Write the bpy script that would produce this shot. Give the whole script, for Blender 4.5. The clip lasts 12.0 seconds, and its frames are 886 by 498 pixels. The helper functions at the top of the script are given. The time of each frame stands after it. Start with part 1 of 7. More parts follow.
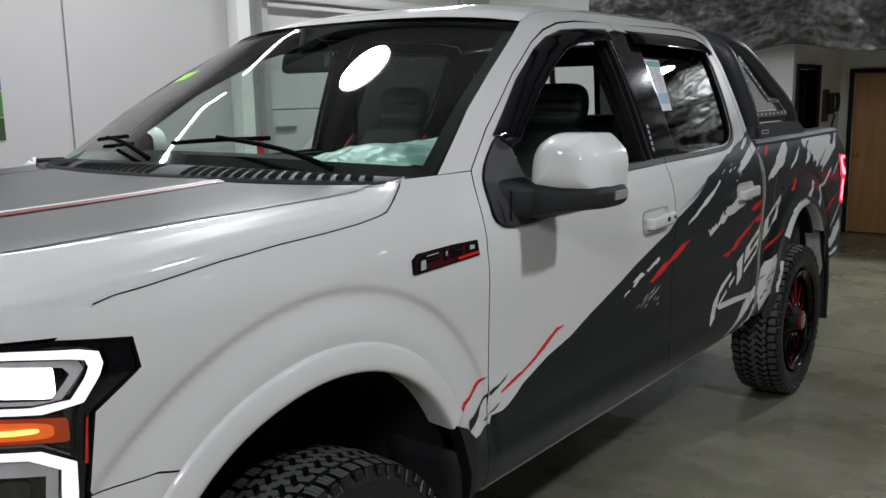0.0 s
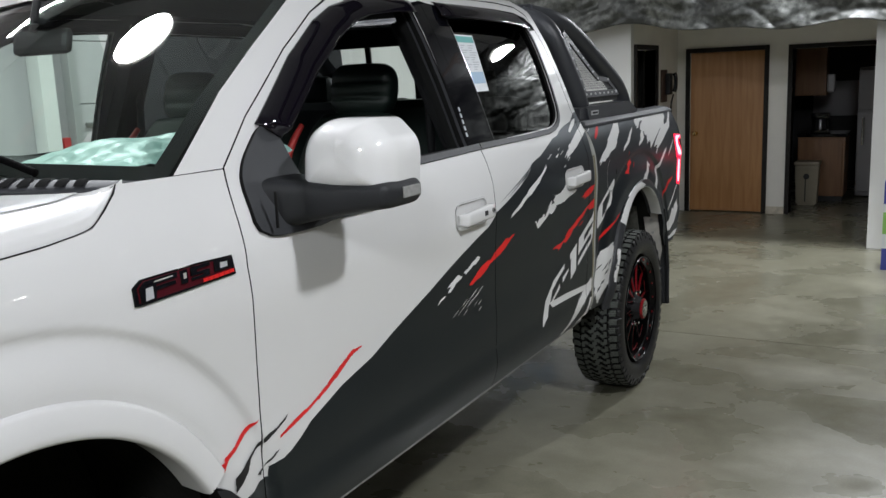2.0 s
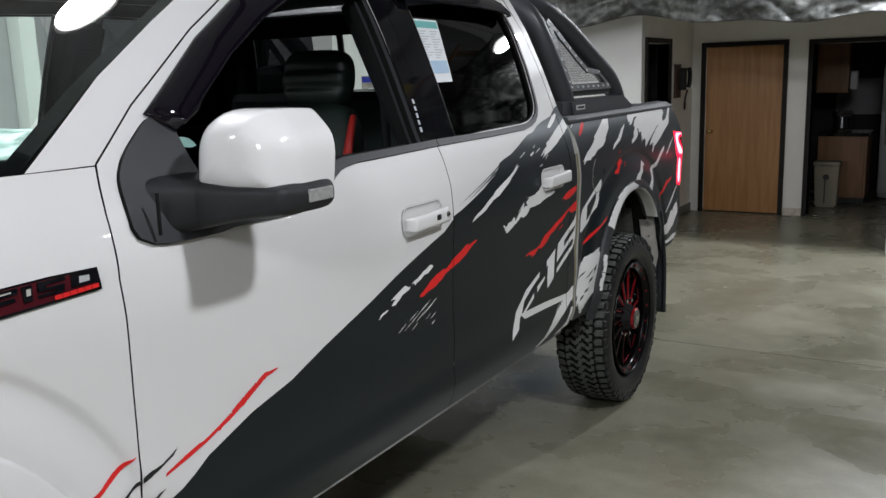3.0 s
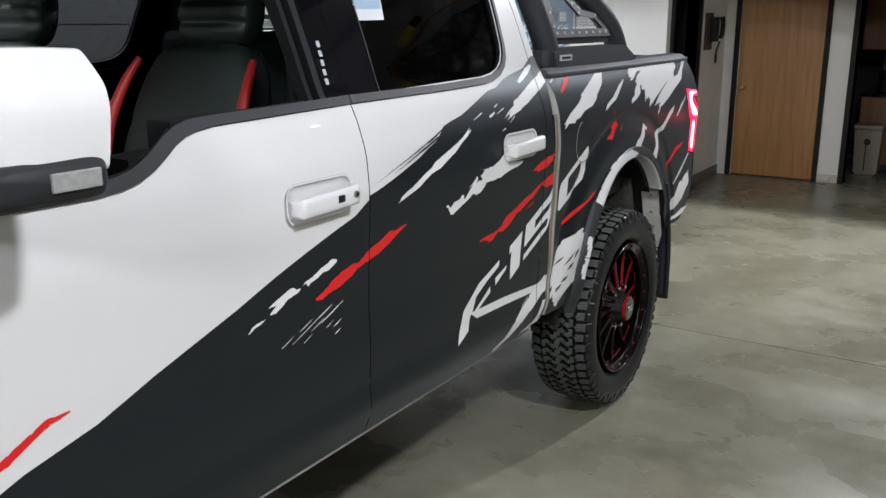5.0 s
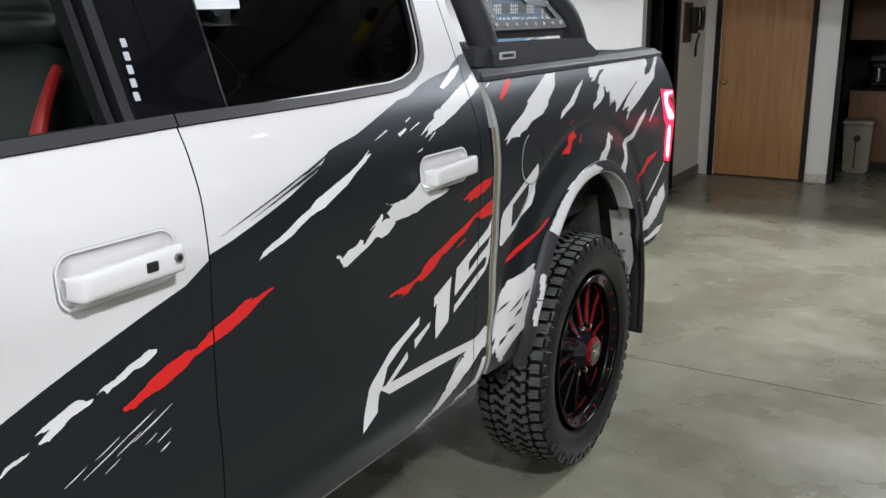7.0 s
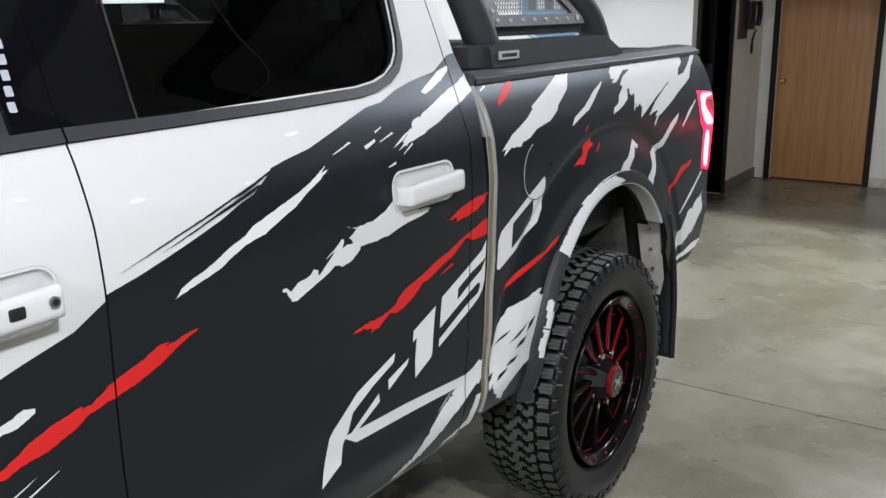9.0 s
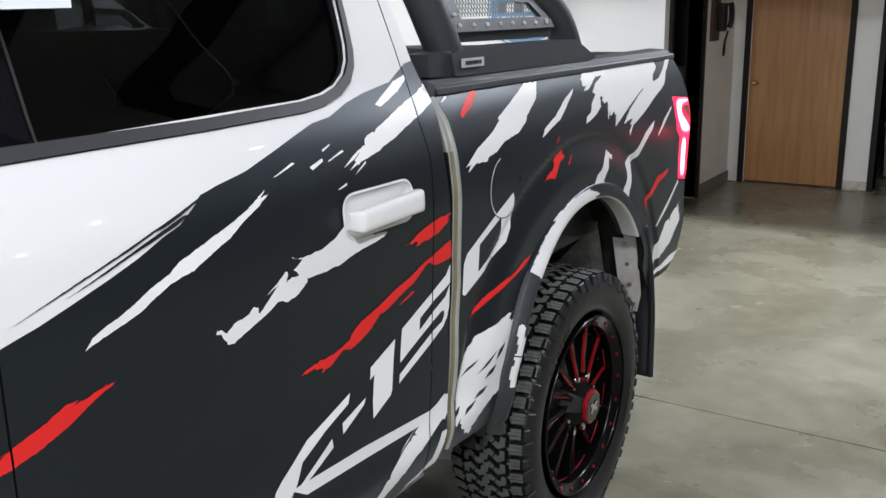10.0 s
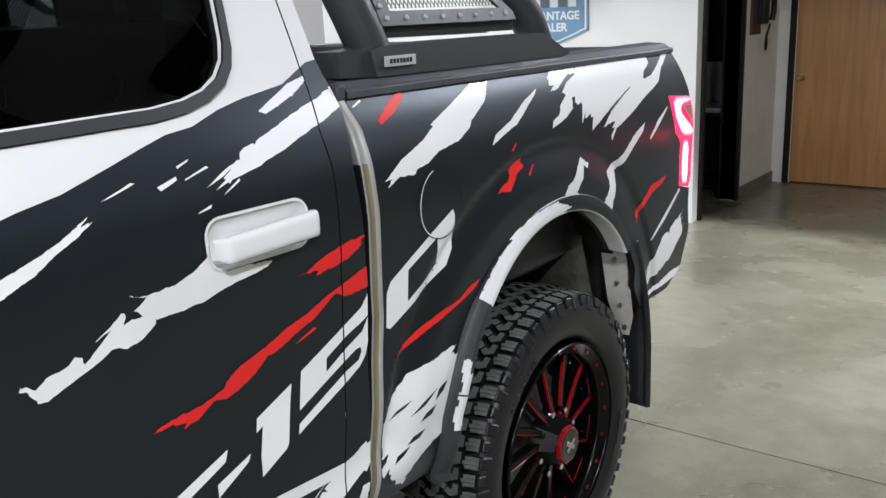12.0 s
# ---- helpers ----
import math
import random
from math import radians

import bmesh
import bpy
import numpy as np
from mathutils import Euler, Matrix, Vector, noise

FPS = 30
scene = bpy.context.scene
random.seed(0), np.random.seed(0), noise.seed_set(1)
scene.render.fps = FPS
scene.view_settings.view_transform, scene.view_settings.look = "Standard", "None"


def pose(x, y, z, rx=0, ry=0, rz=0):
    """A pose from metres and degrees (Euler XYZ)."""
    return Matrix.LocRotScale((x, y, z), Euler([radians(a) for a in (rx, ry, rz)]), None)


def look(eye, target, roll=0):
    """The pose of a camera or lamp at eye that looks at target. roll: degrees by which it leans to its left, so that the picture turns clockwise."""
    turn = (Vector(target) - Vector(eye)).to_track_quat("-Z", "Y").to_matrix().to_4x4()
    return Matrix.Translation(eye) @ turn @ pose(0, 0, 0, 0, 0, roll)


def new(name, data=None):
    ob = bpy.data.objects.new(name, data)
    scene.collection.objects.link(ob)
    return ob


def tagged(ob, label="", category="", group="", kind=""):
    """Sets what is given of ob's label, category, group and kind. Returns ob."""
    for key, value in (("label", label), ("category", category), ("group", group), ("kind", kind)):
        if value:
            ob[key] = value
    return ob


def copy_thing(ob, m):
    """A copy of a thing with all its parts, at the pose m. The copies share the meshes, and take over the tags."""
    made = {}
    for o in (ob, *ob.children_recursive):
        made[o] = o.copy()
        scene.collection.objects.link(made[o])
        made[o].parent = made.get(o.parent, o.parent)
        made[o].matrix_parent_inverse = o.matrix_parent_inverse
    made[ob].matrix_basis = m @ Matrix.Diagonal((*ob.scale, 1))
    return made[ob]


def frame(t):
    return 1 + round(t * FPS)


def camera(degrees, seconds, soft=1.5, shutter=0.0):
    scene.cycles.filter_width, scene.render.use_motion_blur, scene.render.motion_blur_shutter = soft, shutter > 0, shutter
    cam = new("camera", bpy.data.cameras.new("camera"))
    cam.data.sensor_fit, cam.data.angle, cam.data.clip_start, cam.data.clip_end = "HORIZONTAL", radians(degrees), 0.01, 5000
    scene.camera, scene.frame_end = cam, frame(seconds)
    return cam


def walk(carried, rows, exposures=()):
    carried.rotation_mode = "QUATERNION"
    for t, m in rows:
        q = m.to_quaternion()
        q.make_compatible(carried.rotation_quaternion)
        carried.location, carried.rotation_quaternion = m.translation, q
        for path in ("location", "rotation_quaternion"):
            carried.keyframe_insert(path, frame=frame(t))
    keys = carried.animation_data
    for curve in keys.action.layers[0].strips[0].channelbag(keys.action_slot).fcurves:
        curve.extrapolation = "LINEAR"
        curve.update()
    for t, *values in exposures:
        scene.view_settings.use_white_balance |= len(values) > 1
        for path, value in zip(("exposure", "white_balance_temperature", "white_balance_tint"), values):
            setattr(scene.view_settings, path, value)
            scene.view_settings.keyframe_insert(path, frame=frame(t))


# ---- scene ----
cam = camera(53.5, 12.0, soft=1.5)
PATH = [
    (0, (-1.37, -2.379, 1.724), (0.186, -1.171, 1.379), -1.1),
    (0.5, (-1.195, -2.494, 1.706), (0.364, -1.295, 1.341), -1.1),
    (1, (-1.076, -2.549, 1.711), (0.491, -1.361, 1.348), -2.8),
    (1.5, (-0.951, -2.422, 1.695), (0.673, -1.316, 1.324), -3.2),
    (2, (-0.869, -2.326, 1.688), (0.847, -1.37, 1.312), -2.4),
    (2.5, (-0.716, -2.354, 1.677), (0.988, -1.382, 1.288), -1.9),
    (2.7, (-0.623, -2.393, 1.672), (1.074, -1.409, 1.283), -1.8),
    (4.3, (-0.099, -2.24, 1.641), (1.559, -1.194, 1.245), -1.5),
    (4.5, (-0.026, -2.236, 1.638), (1.629, -1.191, 1.229), -1.1),
    (5, (0.201, -2.309, 1.643), (1.828, -1.261, 1.139), -0.2),
    (5.5, (0.384, -2.328, 1.626), (1.991, -1.272, 1.075), -0.5),
    (6, (0.549, -2.214, 1.614), (2.162, -1.154, 1.087), -0.8),
    (6.5, (0.695, -2.132, 1.627), (2.359, -1.151, 1.109), -1.3),
    (7, (0.842, -2.139, 1.627), (2.484, -1.121, 1.112), -0.8),
    (7.2, (0.917, -2.168, 1.63), (2.552, -1.134, 1.12), 0.1),
    (8.8, (1.15, -2.17, 1.63), (2.72, -1.052, 1.096), -0.9),
    (9, (1.175, -2.135, 1.617), (2.744, -1.007, 1.099), -1.2),
    (9.5, (1.254, -2.038, 1.618), (2.826, -0.912, 1.107), -1.3),
    (10, (1.344, -2.055, 1.619), (2.947, -0.974, 1.106), -1.5),
    (10.5, (1.509, -2.154, 1.619), (3.092, -1.044, 1.106), -1.6),
    (11, (1.614, -2.22, 1.615), (3.177, -1.079, 1.108), -2.1),
    (11.5, (1.679, -2.229, 1.614), (3.222, -1.059, 1.116), -2.8),
    (12, (1.734, -2.126, 1.593), (3.261, -0.939, 1.083), -2.5),
]
walk(cam, [(t, look(eye, target, roll)) for t, eye, target, roll in PATH],
     [(0, -0.82, 6500, 11), (1.0, -0.72, 6500, 11), (1.5, -0.34, 6500, 11), (2.5, -0.28, 6500, 12), (4.5, -0.20, 6460, 14), (5.2, 0.23, 6460, 14), (7.0, 0.27, 6430, 14), (9.5, 0.37, 6360, 14), (12.0, 0.47, 6340, 14)])

# ---- light ----
world = bpy.data.worlds.new("world")
world.use_nodes = True
world.node_tree.nodes["Background"].inputs[0].default_value = (0.55, 0.6, 0.65, 1)
world.node_tree.nodes["Background"].inputs[1].default_value = 0.02
scene.world = world

LAMP_Z = 3.5
# place, width and watts of the round lamps; the two over the hall's near end are globes that shine to all sides
LAMPS = [(1.2, -3.45, 0.28, 128.0), (1.62, 0.92, 0.36, 130.0), (-2.8, -3.0, 0.42, 380.0), (-2.8, 0.9, 0.42, 215.0), (7.1, -2.15, 0.30, 175.0)]
for lx, ly, lsize, lw in LAMPS:
    globe = lx < -2
    data = bpy.data.lights.new("high_bay", "POINT" if globe else "AREA")
    data.energy, data.color = lw, (0.915, 0.955, 1.0)
    if globe:
        data.shadow_soft_size = 0.3
    else:
        data.shape, data.size = "DISK", lsize
    ob = new("high_bay", data)
    ob.location = (lx, ly, LAMP_Z - (0.16 if globe else 0.02))
TUBE_Y, TUBE_Z, TUBES = 2.9, 3.5, (1.3, 2.75, 5.4)
for tx in TUBES:
    data = bpy.data.lights.new("tube", "AREA")
    data.shape, data.size, data.size_y, data.energy, data.color = "RECTANGLE", 1.2, 0.06, {1.3: 30.0, 2.75: 42.0, 5.4: 80.0}[tx], (0.95, 1.0, 0.98)
    ob = new("tube", data)
    ob.location = (tx, TUBE_Y, TUBE_Z - 0.04)

# added point lights, afloat beside the lit tail lamps, throw red along the bed sides
for ty in (-1.12, 1.12):
    data = bpy.data.lights.new("tail_glow", "POINT")
    data.energy, data.color, data.shadow_soft_size = 0.15, (1.0, 0.03, 0.06), 0.02
    ob = new("tail_glow", data)
    ob.location = (4.54, ty, 1.17)

# ---- materials ----


def mat(name, color, rough=0.5, metal=0.0, coat=0.0, vary=0.0, scale=8.0, bump=0.0, bscale=60.0, rvary=0.0, emit=None, power=0.0, spec=0.5):
    m = bpy.data.materials.new(name)
    m.use_nodes = True
    nt = m.node_tree
    b = nt.nodes["Principled BSDF"]
    b.inputs["Base Color"].default_value = (*color, 1)
    b.inputs["Roughness"].default_value = rough
    b.inputs["Metallic"].default_value = metal
    b.inputs["Coat Weight"].default_value = coat
    b.inputs["Coat Roughness"].default_value = 0.03
    b.inputs["Specular IOR Level"].default_value = spec
    if emit:
        b.inputs["Emission Color"].default_value = (*emit, 1)
        b.inputs["Emission Strength"].default_value = power
    if vary or bump or rvary:
        co = nt.nodes.new("ShaderNodeTexCoord")
    if vary or rvary:
        n1 = nt.nodes.new("ShaderNodeTexNoise")
        n1.inputs["Scale"].default_value, n1.inputs["Detail"].default_value, n1.inputs["Roughness"].default_value = scale, 6, 0.6
        nt.links.new(co.outputs["Object"], n1.inputs["Vector"])
    if vary:
        r = nt.nodes.new("ShaderNodeMapRange")
        r.inputs["From Min"].default_value, r.inputs["From Max"].default_value = 0.25, 0.75
        r.inputs["To Min"].default_value, r.inputs["To Max"].default_value = 1 - vary, 1 + vary
        nt.links.new(n1.outputs["Fac"], r.inputs["Value"])
        mx = nt.nodes.new("ShaderNodeMix")
        mx.data_type, mx.blend_type = "RGBA", "MULTIPLY"
        mx.inputs["Factor"].default_value = 1.0
        mx.inputs["A"].default_value = (*color, 1)
        nt.links.new(r.outputs["Result"], mx.inputs["B"])
        nt.links.new(mx.outputs["Result"], b.inputs["Base Color"])
    if rvary:
        r2 = nt.nodes.new("ShaderNodeMapRange")
        r2.inputs["To Min"].default_value, r2.inputs["To Max"].default_value = max(0.02, rough - rvary), rough + rvary
        nt.links.new(n1.outputs["Fac"], r2.inputs["Value"])
        nt.links.new(r2.outputs["Result"], b.inputs["Roughness"])
    if bump:
        n2 = nt.nodes.new("ShaderNodeTexNoise")
        n2.inputs["Scale"].default_value, n2.inputs["Detail"].default_value = bscale, 4
        nt.links.new(co.outputs["Object"], n2.inputs["Vector"])
        bp = nt.nodes.new("ShaderNodeBump")
        bp.inputs["Strength"].default_value, bp.inputs["Distance"].default_value = bump, 0.01
        nt.links.new(n2.outputs["Fac"], bp.inputs["Height"])
        nt.links.new(bp.outputs["Normal"], b.inputs["Normal"])
    return m


def glass(name, tint, ior=1.5):
    m = bpy.data.materials.new(name)
    m.use_nodes = True
    nt = m.node_tree
    nt.nodes.remove(nt.nodes["Principled BSDF"])
    out = nt.nodes["Material Output"]
    tr, gl, fr, mx = (nt.nodes.new(k) for k in ("ShaderNodeBsdfTransparent", "ShaderNodeBsdfGlossy", "ShaderNodeLayerWeight", "ShaderNodeMixShader"))
    tr.inputs["Color"].default_value = (*tint, 1)
    gl.inputs["Roughness"].default_value = 0.01
    fr.inputs["Blend"].default_value = 0.5
    pw, ml = nt.nodes.new("ShaderNodeMath"), nt.nodes.new("ShaderNodeMath")
    pw.operation, ml.operation = "POWER", "MULTIPLY_ADD"
    pw.inputs[1].default_value = 4.6
    ml.inputs[1].default_value, ml.inputs[2].default_value = 0.9, ((ior - 1) / (ior + 1)) ** 2 * 1.6
    nt.links.new(fr.outputs["Facing"], pw.inputs[0])
    nt.links.new(pw.outputs[0], ml.inputs[0])
    nt.links.new(ml.outputs[0], mx.inputs[0])
    nt.links.new(tr.outputs[0], mx.inputs[1])
    nt.links.new(gl.outputs[0], mx.inputs[2])
    nt.links.new(mx.outputs[0], out.inputs["Surface"])
    return m


def concrete(name):
    """Polished slab: cloudy stains, streaks, fine speckle and uneven gloss."""
    m = mat(name, (0.2, 0.2, 0.175), 0.3)
    nt = m.node_tree
    b = nt.nodes["Principled BSDF"]
    co, mp = nt.nodes.new("ShaderNodeTexCoord"), nt.nodes.new("ShaderNodeMapping")
    mp.inputs["Scale"].default_value = (1.0, 0.8, 1.0)
    mp.inputs["Rotation"].default_value = (0, 0, 0.35)
    nt.links.new(co.outputs["Object"], mp.inputs["Vector"])
    noises = []
    for s, d, r, w in ((0.6, 4, 0.5, 0.25), (1.9, 5, 0.55, 0.3), (8, 7, 0.62, 0.15), (130, 3, 0.5, 0.0)):
        n = nt.nodes.new("ShaderNodeTexNoise")
        n.inputs["Scale"].default_value, n.inputs["Detail"].default_value = s, d
        n.inputs["Roughness"].default_value, n.inputs["Distortion"].default_value = r, w
        nt.links.new(mp.outputs[0], n.inputs["Vector"])
        noises.append(n)
    total = None
    for n, k in zip(noises, (0.36, 0.27, 0.25, 0.12)):
        mul = nt.nodes.new("ShaderNodeMath")
        mul.operation = "MULTIPLY_ADD"
        mul.inputs[1].default_value = k
        nt.links.new(n.outputs["Fac"], mul.inputs[0])
        if total is None:
            mul.inputs[2].default_value = 0.0
        else:
            nt.links.new(total.outputs[0], mul.inputs[2])
        total = mul
    ramp = nt.nodes.new("ShaderNodeValToRGB")
    e = ramp.color_ramp.elements
    ramp.color_ramp.interpolation = "B_SPLINE"
    e[0].position, e[0].color = 0.33, (0.103, 0.099, 0.068, 1)
    e[1].position, e[1].color = 0.68, (0.35, 0.336, 0.260, 1)
    for p, c in ((0.45, (0.174, 0.168, 0.121, 1)), (0.55, (0.228, 0.219, 0.161, 1))):
        ramp.color_ramp.elements.new(p).color = c
    nt.links.new(total.outputs[0], ramp.inputs["Fac"])
    nt.links.new(ramp.outputs["Color"], b.inputs["Base Color"])
    rr = nt.nodes.new("ShaderNodeMapRange")
    rr.inputs["From Min"].default_value, rr.inputs["From Max"].default_value = 0.35, 0.65
    rr.inputs["To Min"].default_value, rr.inputs["To Max"].default_value = 0.16, 0.4
    nt.links.new(noises[1].outputs["Fac"], rr.inputs["Value"])
    nt.links.new(rr.outputs["Result"], b.inputs["Roughness"])
    bp = nt.nodes.new("ShaderNodeBump")
    bp.inputs["Strength"].default_value, bp.inputs["Distance"].default_value = 0.1, 0.004
    nt.links.new(noises[2].outputs["Fac"], bp.inputs["Height"])
    nt.links.new(bp.outputs["Normal"], b.inputs["Normal"])
    return m


def wood(name, c1, c2, axis_scale=(9, 9, 0.7)):
    m = mat(name, c1, 0.42)
    nt = m.node_tree
    b = nt.nodes["Principled BSDF"]
    co, mp = nt.nodes.new("ShaderNodeTexCoord"), nt.nodes.new("ShaderNodeMapping")
    mp.inputs["Scale"].default_value = axis_scale
    nt.links.new(co.outputs["Object"], mp.inputs["Vector"])
    n = nt.nodes.new("ShaderNodeTexNoise")
    n.inputs["Scale"].default_value, n.inputs["Detail"].default_value, n.inputs["Distortion"].default_value = 2.2, 7, 0.6
    nt.links.new(mp.outputs[0], n.inputs["Vector"])
    ramp = nt.nodes.new("ShaderNodeValToRGB")
    e = ramp.color_ramp.elements
    e[0].position, e[0].color = 0.32, (*c1, 1)
    e[1].position, e[1].color = 0.7, (*c2, 1)
    nt.links.new(n.outputs["Fac"], ramp.inputs["Fac"])
    nt.links.new(ramp.outputs["Color"], b.inputs["Base Color"])
    bp = nt.nodes.new("ShaderNodeBump")
    bp.inputs["Strength"].default_value, bp.inputs["Distance"].default_value = 0.08, 0.002
    nt.links.new(n.outputs["Fac"], bp.inputs["Height"])
    nt.links.new(bp.outputs["Normal"], b.inputs["Normal"])
    return m


def marbled(name, dark, light, rough):
    """Crumpled cloth with cloudy light veins."""
    m = mat(name, dark, rough)
    nt = m.node_tree
    b = nt.nodes["Principled BSDF"]
    co = nt.nodes.new("ShaderNodeTexCoord")
    n1, n2 = nt.nodes.new("ShaderNodeTexNoise"), nt.nodes.new("ShaderNodeTexNoise")
    n1.inputs["Scale"].default_value, n1.inputs["Detail"].default_value, n1.inputs["Distortion"].default_value = 2.1, 9, 1.3
    n2.inputs["Scale"].default_value, n2.inputs["Detail"].default_value = 17, 6
    for n in (n1, n2):
        nt.links.new(co.outputs["Object"], n.inputs["Vector"])
    mul = nt.nodes.new("ShaderNodeMath")
    mul.operation = "MULTIPLY"
    nt.links.new(n1.outputs["Fac"], mul.inputs[0])
    nt.links.new(n2.outputs["Fac"], mul.inputs[1])
    ramp = nt.nodes.new("ShaderNodeValToRGB")
    e = ramp.color_ramp.elements
    e[0].position, e[0].color = 0.2, (*dark, 1)
    e[1].position, e[1].color = 0.46, (*light, 1)
    nt.links.new(mul.outputs[0], ramp.inputs["Fac"])
    nt.links.new(ramp.outputs["Color"], b.inputs["Base Color"])
    bp = nt.nodes.new("ShaderNodeBump")
    bp.inputs["Strength"].default_value, bp.inputs["Distance"].default_value = 0.5, 0.03
    nt.links.new(n1.outputs["Fac"], bp.inputs["Height"])
    nt.links.new(bp.outputs["Normal"], b.inputs["Normal"])
    return m


# black of rubber seals, also laid on panel rims as painted seam shade
SEAL_SHADE = mat("seal_and_seam_shade", (0.008, 0.008, 0.008), 0.8, spec=0.15)
PAINT = mat("white_paint", (0.73, 0.727, 0.718), 0.35, coat=1.0, vary=0.012, scale=3, spec=0.12)
VINYL = mat("dark_vinyl", (0.0055, 0.0074, 0.0094), 0.40, vary=0.08, scale=5, bump=0.03, bscale=500, rvary=0.05, spec=0.62)
VINYL.node_tree.nodes["Principled BSDF"].inputs["Specular Tint"].default_value = (0.74, 0.88, 1.0, 1)
HOODWRAP = mat("grey_vinyl", (0.03, 0.032, 0.04), 0.33, metal=0.3, vary=0.05, scale=4)
WHITEV = mat("white_vinyl", (0.79, 0.79, 0.78), 0.35, vary=0.02)
REDV = mat("red_vinyl", (0.70, 0.022, 0.02), 0.45, vary=0.04, spec=0.25)
BLACKV = mat("black_vinyl", (0.012, 0.012, 0.013), 0.45)
PLASTIC = mat("black_plastic", (0.018, 0.019, 0.021), 0.55, vary=0.1, scale=20, bump=0.08, bscale=700, spec=0.28)
GREYPLASTIC = mat("grey_plastic", (0.026, 0.0275, 0.031), 0.5, vary=0.06, scale=20, bump=0.06, bscale=700)
GLOSSBLACK = mat("gloss_black", (0.004, 0.004, 0.006), 0.06, coat=0.6)
SMOKE = mat("smoked_acrylic", (0.004, 0.003, 0.006), 0.035, spec=0.55)
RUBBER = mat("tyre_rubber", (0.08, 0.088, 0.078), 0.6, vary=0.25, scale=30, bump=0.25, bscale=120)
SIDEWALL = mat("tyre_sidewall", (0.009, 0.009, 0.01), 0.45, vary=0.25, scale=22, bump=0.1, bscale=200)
# near-black copy of the tread rubber, painting shade into the grooves
RUBBERSHADE = mat("tyre_groove_shade", (0.006, 0.006, 0.006), 0.8, spec=0.2)
RIMBLACK = mat("rim_black", (0.003, 0.0027, 0.003), 0.22, spec=0.22)
RIMRED = mat("milled_red", (0.42, 0.01, 0.018), 0.28, metal=0.5, coat=0.5)
CHROME = mat("chrome", (0.75, 0.75, 0.76), 0.12, metal=1.0, vary=0.05)
STEEL = mat("dull_steel", (0.35, 0.35, 0.34), 0.4, metal=0.9, vary=0.15)
CAPGREY = mat("rail_cap_plastic", (0.055, 0.059, 0.066), 0.5, vary=0.08, scale=25, bump=0.05, bscale=700)
BARPAINT = mat("satin_black_powdercoat", (0.036, 0.038, 0.043), 0.4, vary=0.08, scale=25, bump=0.04, bscale=900)
UNDER = mat("underbody", (0.018, 0.018, 0.016), 0.85, vary=0.3, scale=6, bump=0.3, bscale=40, spec=0.12)
BRACKET = mat("bare_metal", (0.42, 0.40, 0.36), 0.6, vary=0.25, scale=18)
FRAMEGREY = mat("dusty_frame", (0.062, 0.062, 0.05), 0.75, vary=0.55, scale=16, bump=0.4, bscale=45)
PRIMER = mat("primer_rim", (0.36, 0.36, 0.335), 0.38, vary=0.14, scale=14, metal=0.25)
OLIVE = mat("primer_edge", (0.19, 0.165, 0.095), 0.45, vary=0.15, scale=12)
LEATHER = mat("dark_green_leather", (0.012, 0.022, 0.018), 0.45, vary=0.12, scale=12, bump=0.15, bscale=260)
REDLEATHER = mat("red_leather", (0.42, 0.022, 0.018), 0.45, vary=0.08, bump=0.15, bscale=260)
CABIN = mat("cabin_black", (0.010, 0.010, 0.011), 0.75, vary=0.1, spec=0.2)
HEADLINER = mat("headliner", (0.05, 0.05, 0.05), 0.9, vary=0.05)
SCREEN = glass("windscreen_glass", (0.84, 0.94, 0.89), 1.58)
CLEAR = glass("door_glass", (0.8, 0.87, 0.84))
TINT = glass("privacy_glass", (0.06, 0.066, 0.07), 1.55)
LENSCLEAR = glass("lamp_lens", (0.97, 0.97, 0.97))
FILM = mat("protective_film", (0.23, 0.39, 0.355), 0.45, vary=0.2, scale=9, bump=0.25, bscale=45)
TAIL = mat("tail_lamp_lit", (0.6, 0.02, 0.04), 0.2, emit=(1.0, 0.008, 0.04), power=2.6)
TAILCORE = mat("tail_lamp_core", (0.9, 0.5, 0.5), 0.2, emit=(1.0, 0.36, 0.46), power=3.2)
TAILMID = mat("tail_lamp_mid", (0.8, 0.1, 0.15), 0.2, emit=(1.0, 0.05, 0.11), power=3.4)
TAILDARK = mat("tail_lamp_lens", (0.25, 0.008, 0.015), 0.1, coat=0.8)
DRL = mat("running_light", (0.9, 0.9, 0.9), 0.2, emit=(0.96, 0.98, 1.0), power=1.5)
BEAM = mat("headlamp_beam", (0.9, 0.9, 0.9), 0.2, emit=(0.95, 0.97, 1.0), power=8.0)
AMBER = mat("amber_lamp", (0.8, 0.2, 0.03), 0.2, emit=(1.0, 0.12, 0.015), power=0.7)
AMBERCORE = mat("amber_core", (0.9, 0.5, 0.1), 0.2, emit=(1.0, 0.55, 0.12), power=4.0)
LENSDARK = mat("lamp_reflector", (0.07, 0.07, 0.075), 0.2, metal=0.6)
AMBERDIM = mat("amber_lens", (0.35, 0.05, 0.01), 0.15, coat=0.6, emit=(1.0, 0.06, 0.01), power=0.25)
MARKER = mat("marker_red", (0.4, 0.03, 0.02), 0.2, emit=(1.0, 0.03, 0.01), power=0.15)
LENSGREY = mat("frosted_lens", (0.5, 0.5, 0.52), 0.35, vary=0.1, scale=40, emit=(0.95, 0.97, 1.0), power=0.12)
MESHGREY = mat("mesh_grey", (0.06, 0.06, 0.062), 0.45, metal=0.3)
MAROON = mat("dark_red_field", (0.07, 0.006, 0.011), 0.25)
